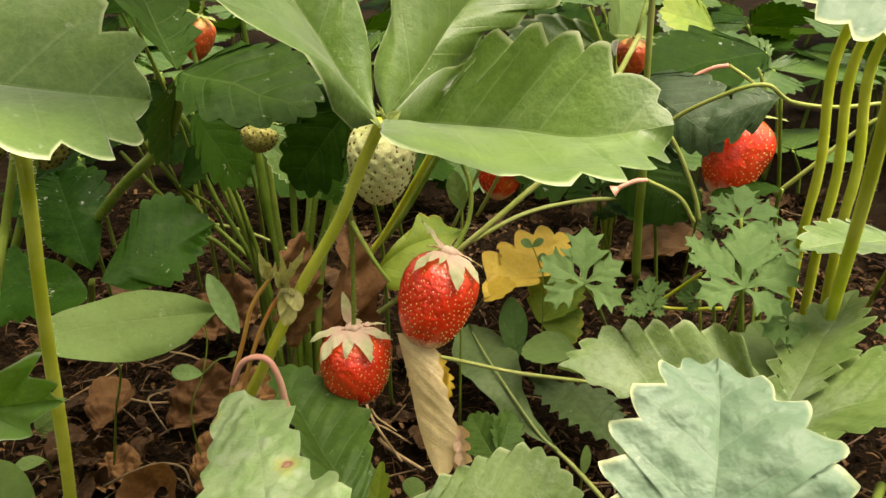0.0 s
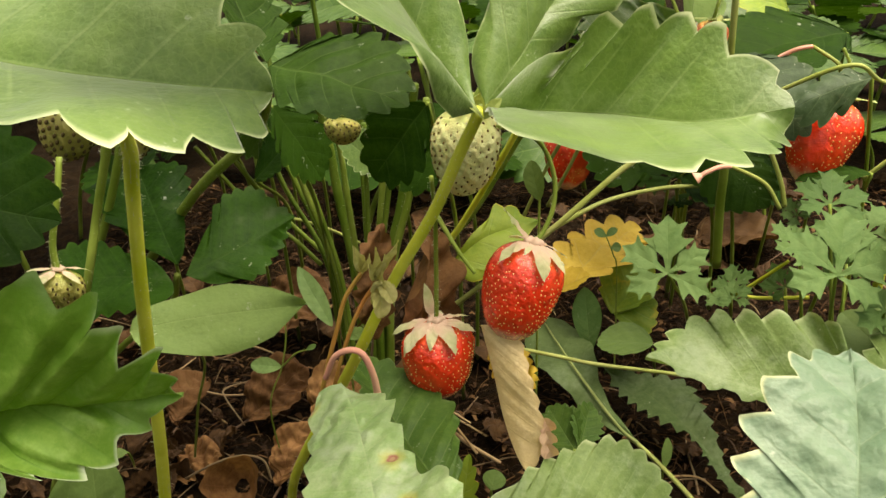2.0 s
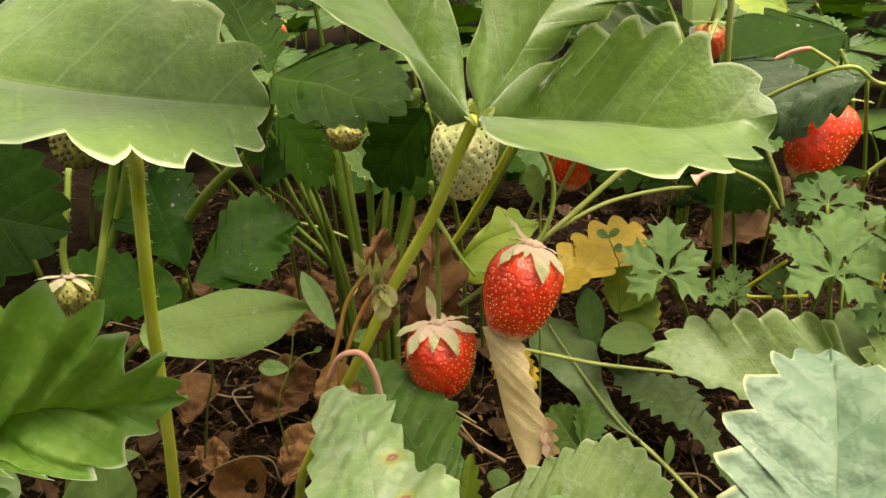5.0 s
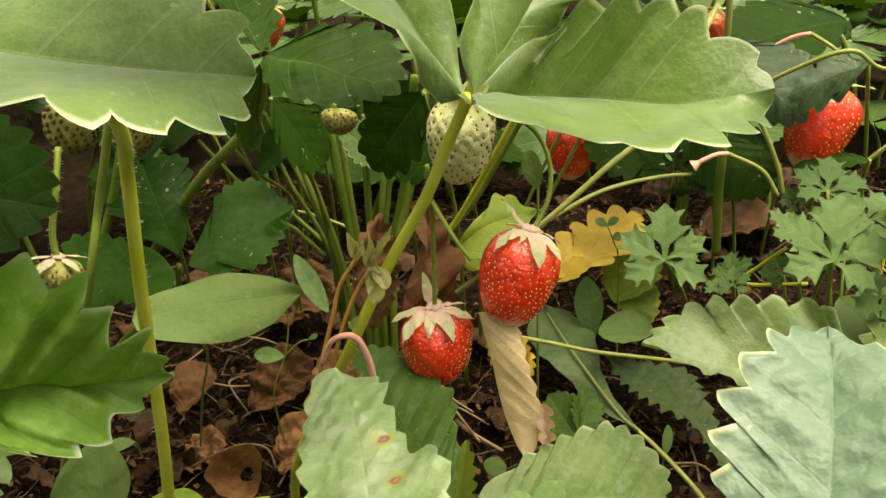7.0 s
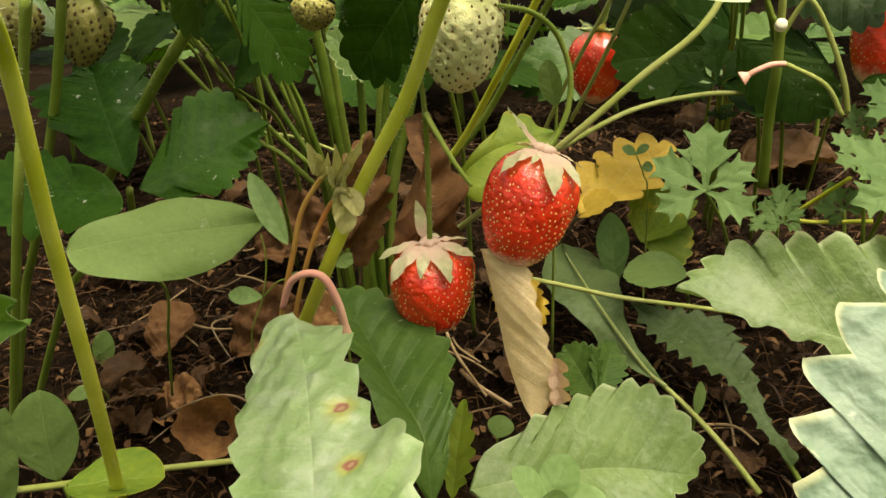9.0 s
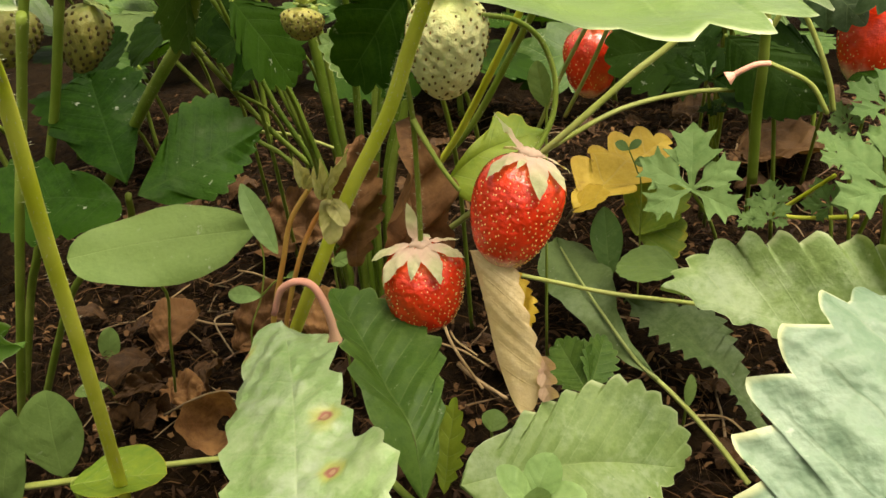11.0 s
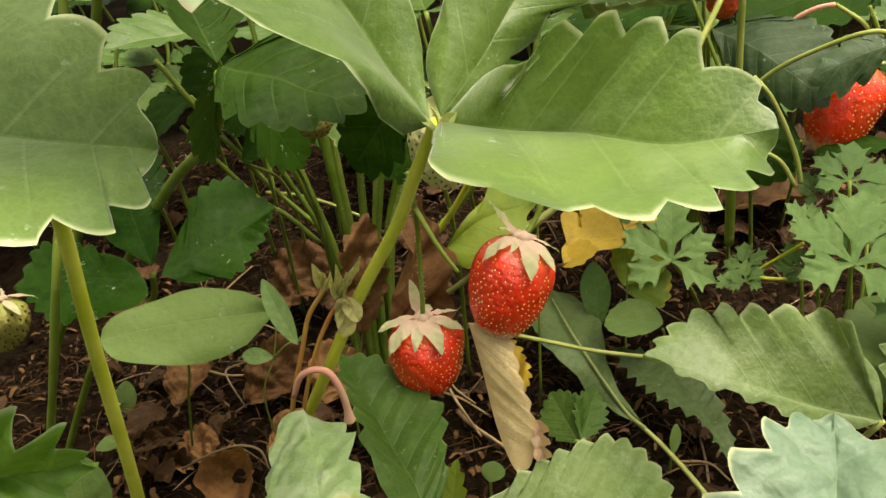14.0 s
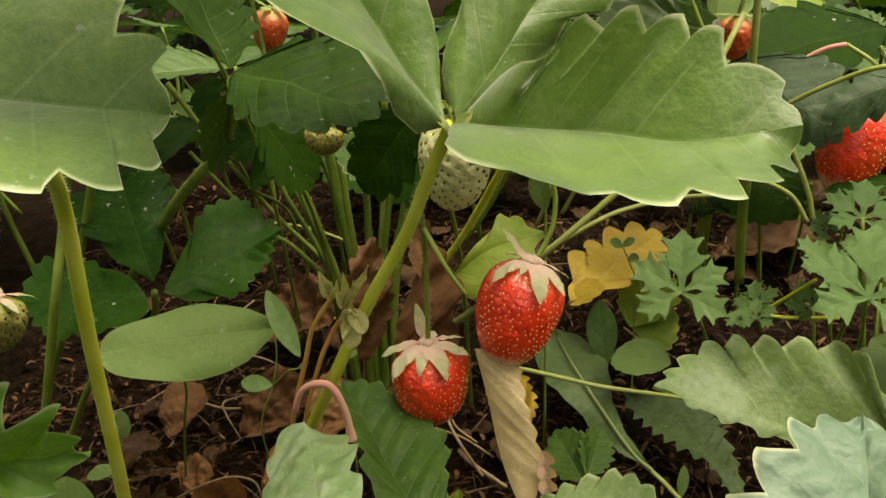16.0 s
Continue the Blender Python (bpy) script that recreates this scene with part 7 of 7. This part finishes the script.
# ---- the strawberry bed behind, with unseen leaves added at its sides ----
def bed_leaf(seed, material):
    rg = random.Random(seed)
    h = 0.11
    top = V((0.02, 0.0, h))
    ls = []
    for a_ in (90, -25, 205):
        an = radians(a_ + rg.uniform(-12, 12))
        d = V((math.cos(an), math.sin(an), rg.uniform(-.25, .25)))
        L = rg.uniform(.05, .065)
        sd = V((-math.sin(an), math.cos(an), rg.uniform(-.3, .3))) * L * .38 + d * L * .5
        ls.append((top + d * .003, top + d * L, top + sd, dict(teeth=8, depth=.07, fold=rg.uniform(4, 16), bend=rg.uniform(8, 30), res=5, rows=5, a=1.12, b=.62, seed=seed + a_ % 7)))
    return trifoliate("green strawberry leaf in the bed behind", [V((0, 0, 0)), V((0.004, 0, h * .5)), top], ls, material, group="strawberry leaves of the bed behind")


beds = [bed_leaf(21, SHADE_DARK), bed_leaf(22, MID), bed_leaf(23, SHADE_DARK), bed_leaf(24, MID), bed_leaf(25, SHADE_DARK), bed_leaf(26, MID)]
spots = []
tries = 0
while len(spots) < 260 and tries < 20000:
    tries += 1
    x, y = rng.uniform(-0.75, 0.85), rng.uniform(0.02, 1.30)
    if y < .50 and (-.20 < x < .155 or abs(x) < .24 + .15 * max(0, y - .2) or y < .1):
        continue
    if y < .60 and -0.04 < x < .13:
        continue
    if all((x - a_) ** 2 + (y - b_) ** 2 > .0016 for a_, b_ in spots):
        spots.append((x, y))
for k, (x, y) in enumerate(spots):
    s = rng.uniform(.8, 1.4)
    # out of view at the sides: full height, to keep low sky light out
    low = 1.0 if abs(x) > .26 and y < .6 else rng.uniform(.35, .95)
    lean = rng.uniform(-22, 22)
    m = pose(x, y, ground_z(x, y), rng.uniform(-8, 28), rng.uniform(-16, 16), rng.uniform(-180, 180))
    c = beds[k] if k < len(beds) else copy_thing(beds[k % len(beds)], m)
    c.matrix_basis = m
    c.scale = (s, s, s * low)

# unseen blades added above the thicket to shade it, carried by the tall stalks
for k, (foot, x, y, z, turn) in enumerate(((V((-0.1123, 0.2500, 0.2405)), -.118, .275, .268, 20), (V((-0.1168, 0.2750, 0.2280)), -.160, .315, .268, 75), (V((-0.0850, 0.3850, 0.1520)), -.095, .385, .262, -30),
                                           (V((-0.1080, 0.3850, 0.1500)), -.135, .425, .262, 10), (V((0.0071, 0.3250, 0.1708)), .020, .365, .252, 60),
                                           (V((0.0760, 0.3250, 0.2557)), .070, .375, .268, 0), (V((0.0760, 0.3250, 0.2557)), .036, .262, .302, 35), (V((0.0444, 0.4000, 0.1615)), .040, .425, .250, -20))):
    hub, ls = V((x, y, z)), []
    for a_ in (90, -25, 205):
        an = radians(a_ + turn)
        d, sd = V((math.cos(an), math.sin(an), .10)), V((-math.sin(an), math.cos(an), .05))
        ls.append((hub + d * .003, hub + d * .056, hub + d * .028 + sd * .022, dict(teeth=8, depth=.06, fold=8, bend=16, res=5, rows=5, a=1.12, b=.62, seed=k)))
    trifoliate("green strawberry leaf spread above the thicket", [foot, foot.lerp(hub, .5) + V((0, .004, 0)), hub], ls, MID, r=(.0012, .0010), stem=STEM_SHADE, group="strawberry leaves of the bed behind")

# straws fallen between the stalks
rng = random.Random(77)
for aa, cc, r in ((V((-0.1684, 0.4418, 0.0040)), V((-0.1429, 0.4307, 0.0040)), 0.0007),
                  (V((-0.0436, 0.3828, 0.0040)), V((-0.0197, 0.3276, 0.0040)), 0.0009),
                  (V((-0.0371, 0.3688, 0.0040)), V((-0.0230, 0.3473, 0.0040)), 0.0006),
                  (V((-0.0318, 0.3471, 0.0040)), V((-0.0089, 0.3187, 0.0040)), 0.0011),
                  (V((-0.0443, 0.3597, 0.0040)), V((-0.0152, 0.3393, 0.0040)), 0.0006),
                  (V((-0.1535, 0.4133, 0.0040)), V((-0.1188, 0.3946, 0.0040)), 0.0006),
                  (V((-0.1699, 0.3815, 0.0040)), V((-0.1249, 0.3630, 0.0040)), 0.0007),
                  (V((-0.1438, 0.3451, 0.0040)), V((-0.1632, 0.3625, 0.0040)), 0.0005),
                  (V((-0.1149, 0.4307, 0.0040)), V((-0.0954, 0.4621, 0.0040)), 0.0007),
                  (V((-0.1808, 0.4307, 0.0040)), V((-0.1595, 0.4558, 0.0040)), 0.0006),
                  (V((0.0540, 0.4425, 0.0040)), V((0.0676, 0.4142, 0.0040)), 0.0006),
                  (V((0.1023, 0.3843, 0.0040)), V((0.1144, 0.3621, 0.0040)), 0.0007),
                  (V((0.0653, 0.3052, 0.0040)), V((0.0840, 0.2930, 0.0040)), 0.0006),
                  (V((-0.1989, 0.3812, 0.0040)), V((-0.1791, 0.4076, 0.0040)), 0.0005)):
    aa.z, cc.z = ground_z(aa.x, aa.y), ground_z(cc.x, cc.y)
    mid_ = (aa + cc) / 2 + V((rng.uniform(-.004, .004), rng.uniform(-.004, .004), .004 + rng.random() * .004))
    t = thing("dry_straw", aa, "pale dry straw lying on the dark soil", "straw", group="straws on the soil")
    part("stalk", tube([aa + V((0, 0, .004)), mid_, cc + V((0, 0, .003 + rng.random() * .006))], r, r * .7, sides=6, sub=4), STRAW_TAN, t)
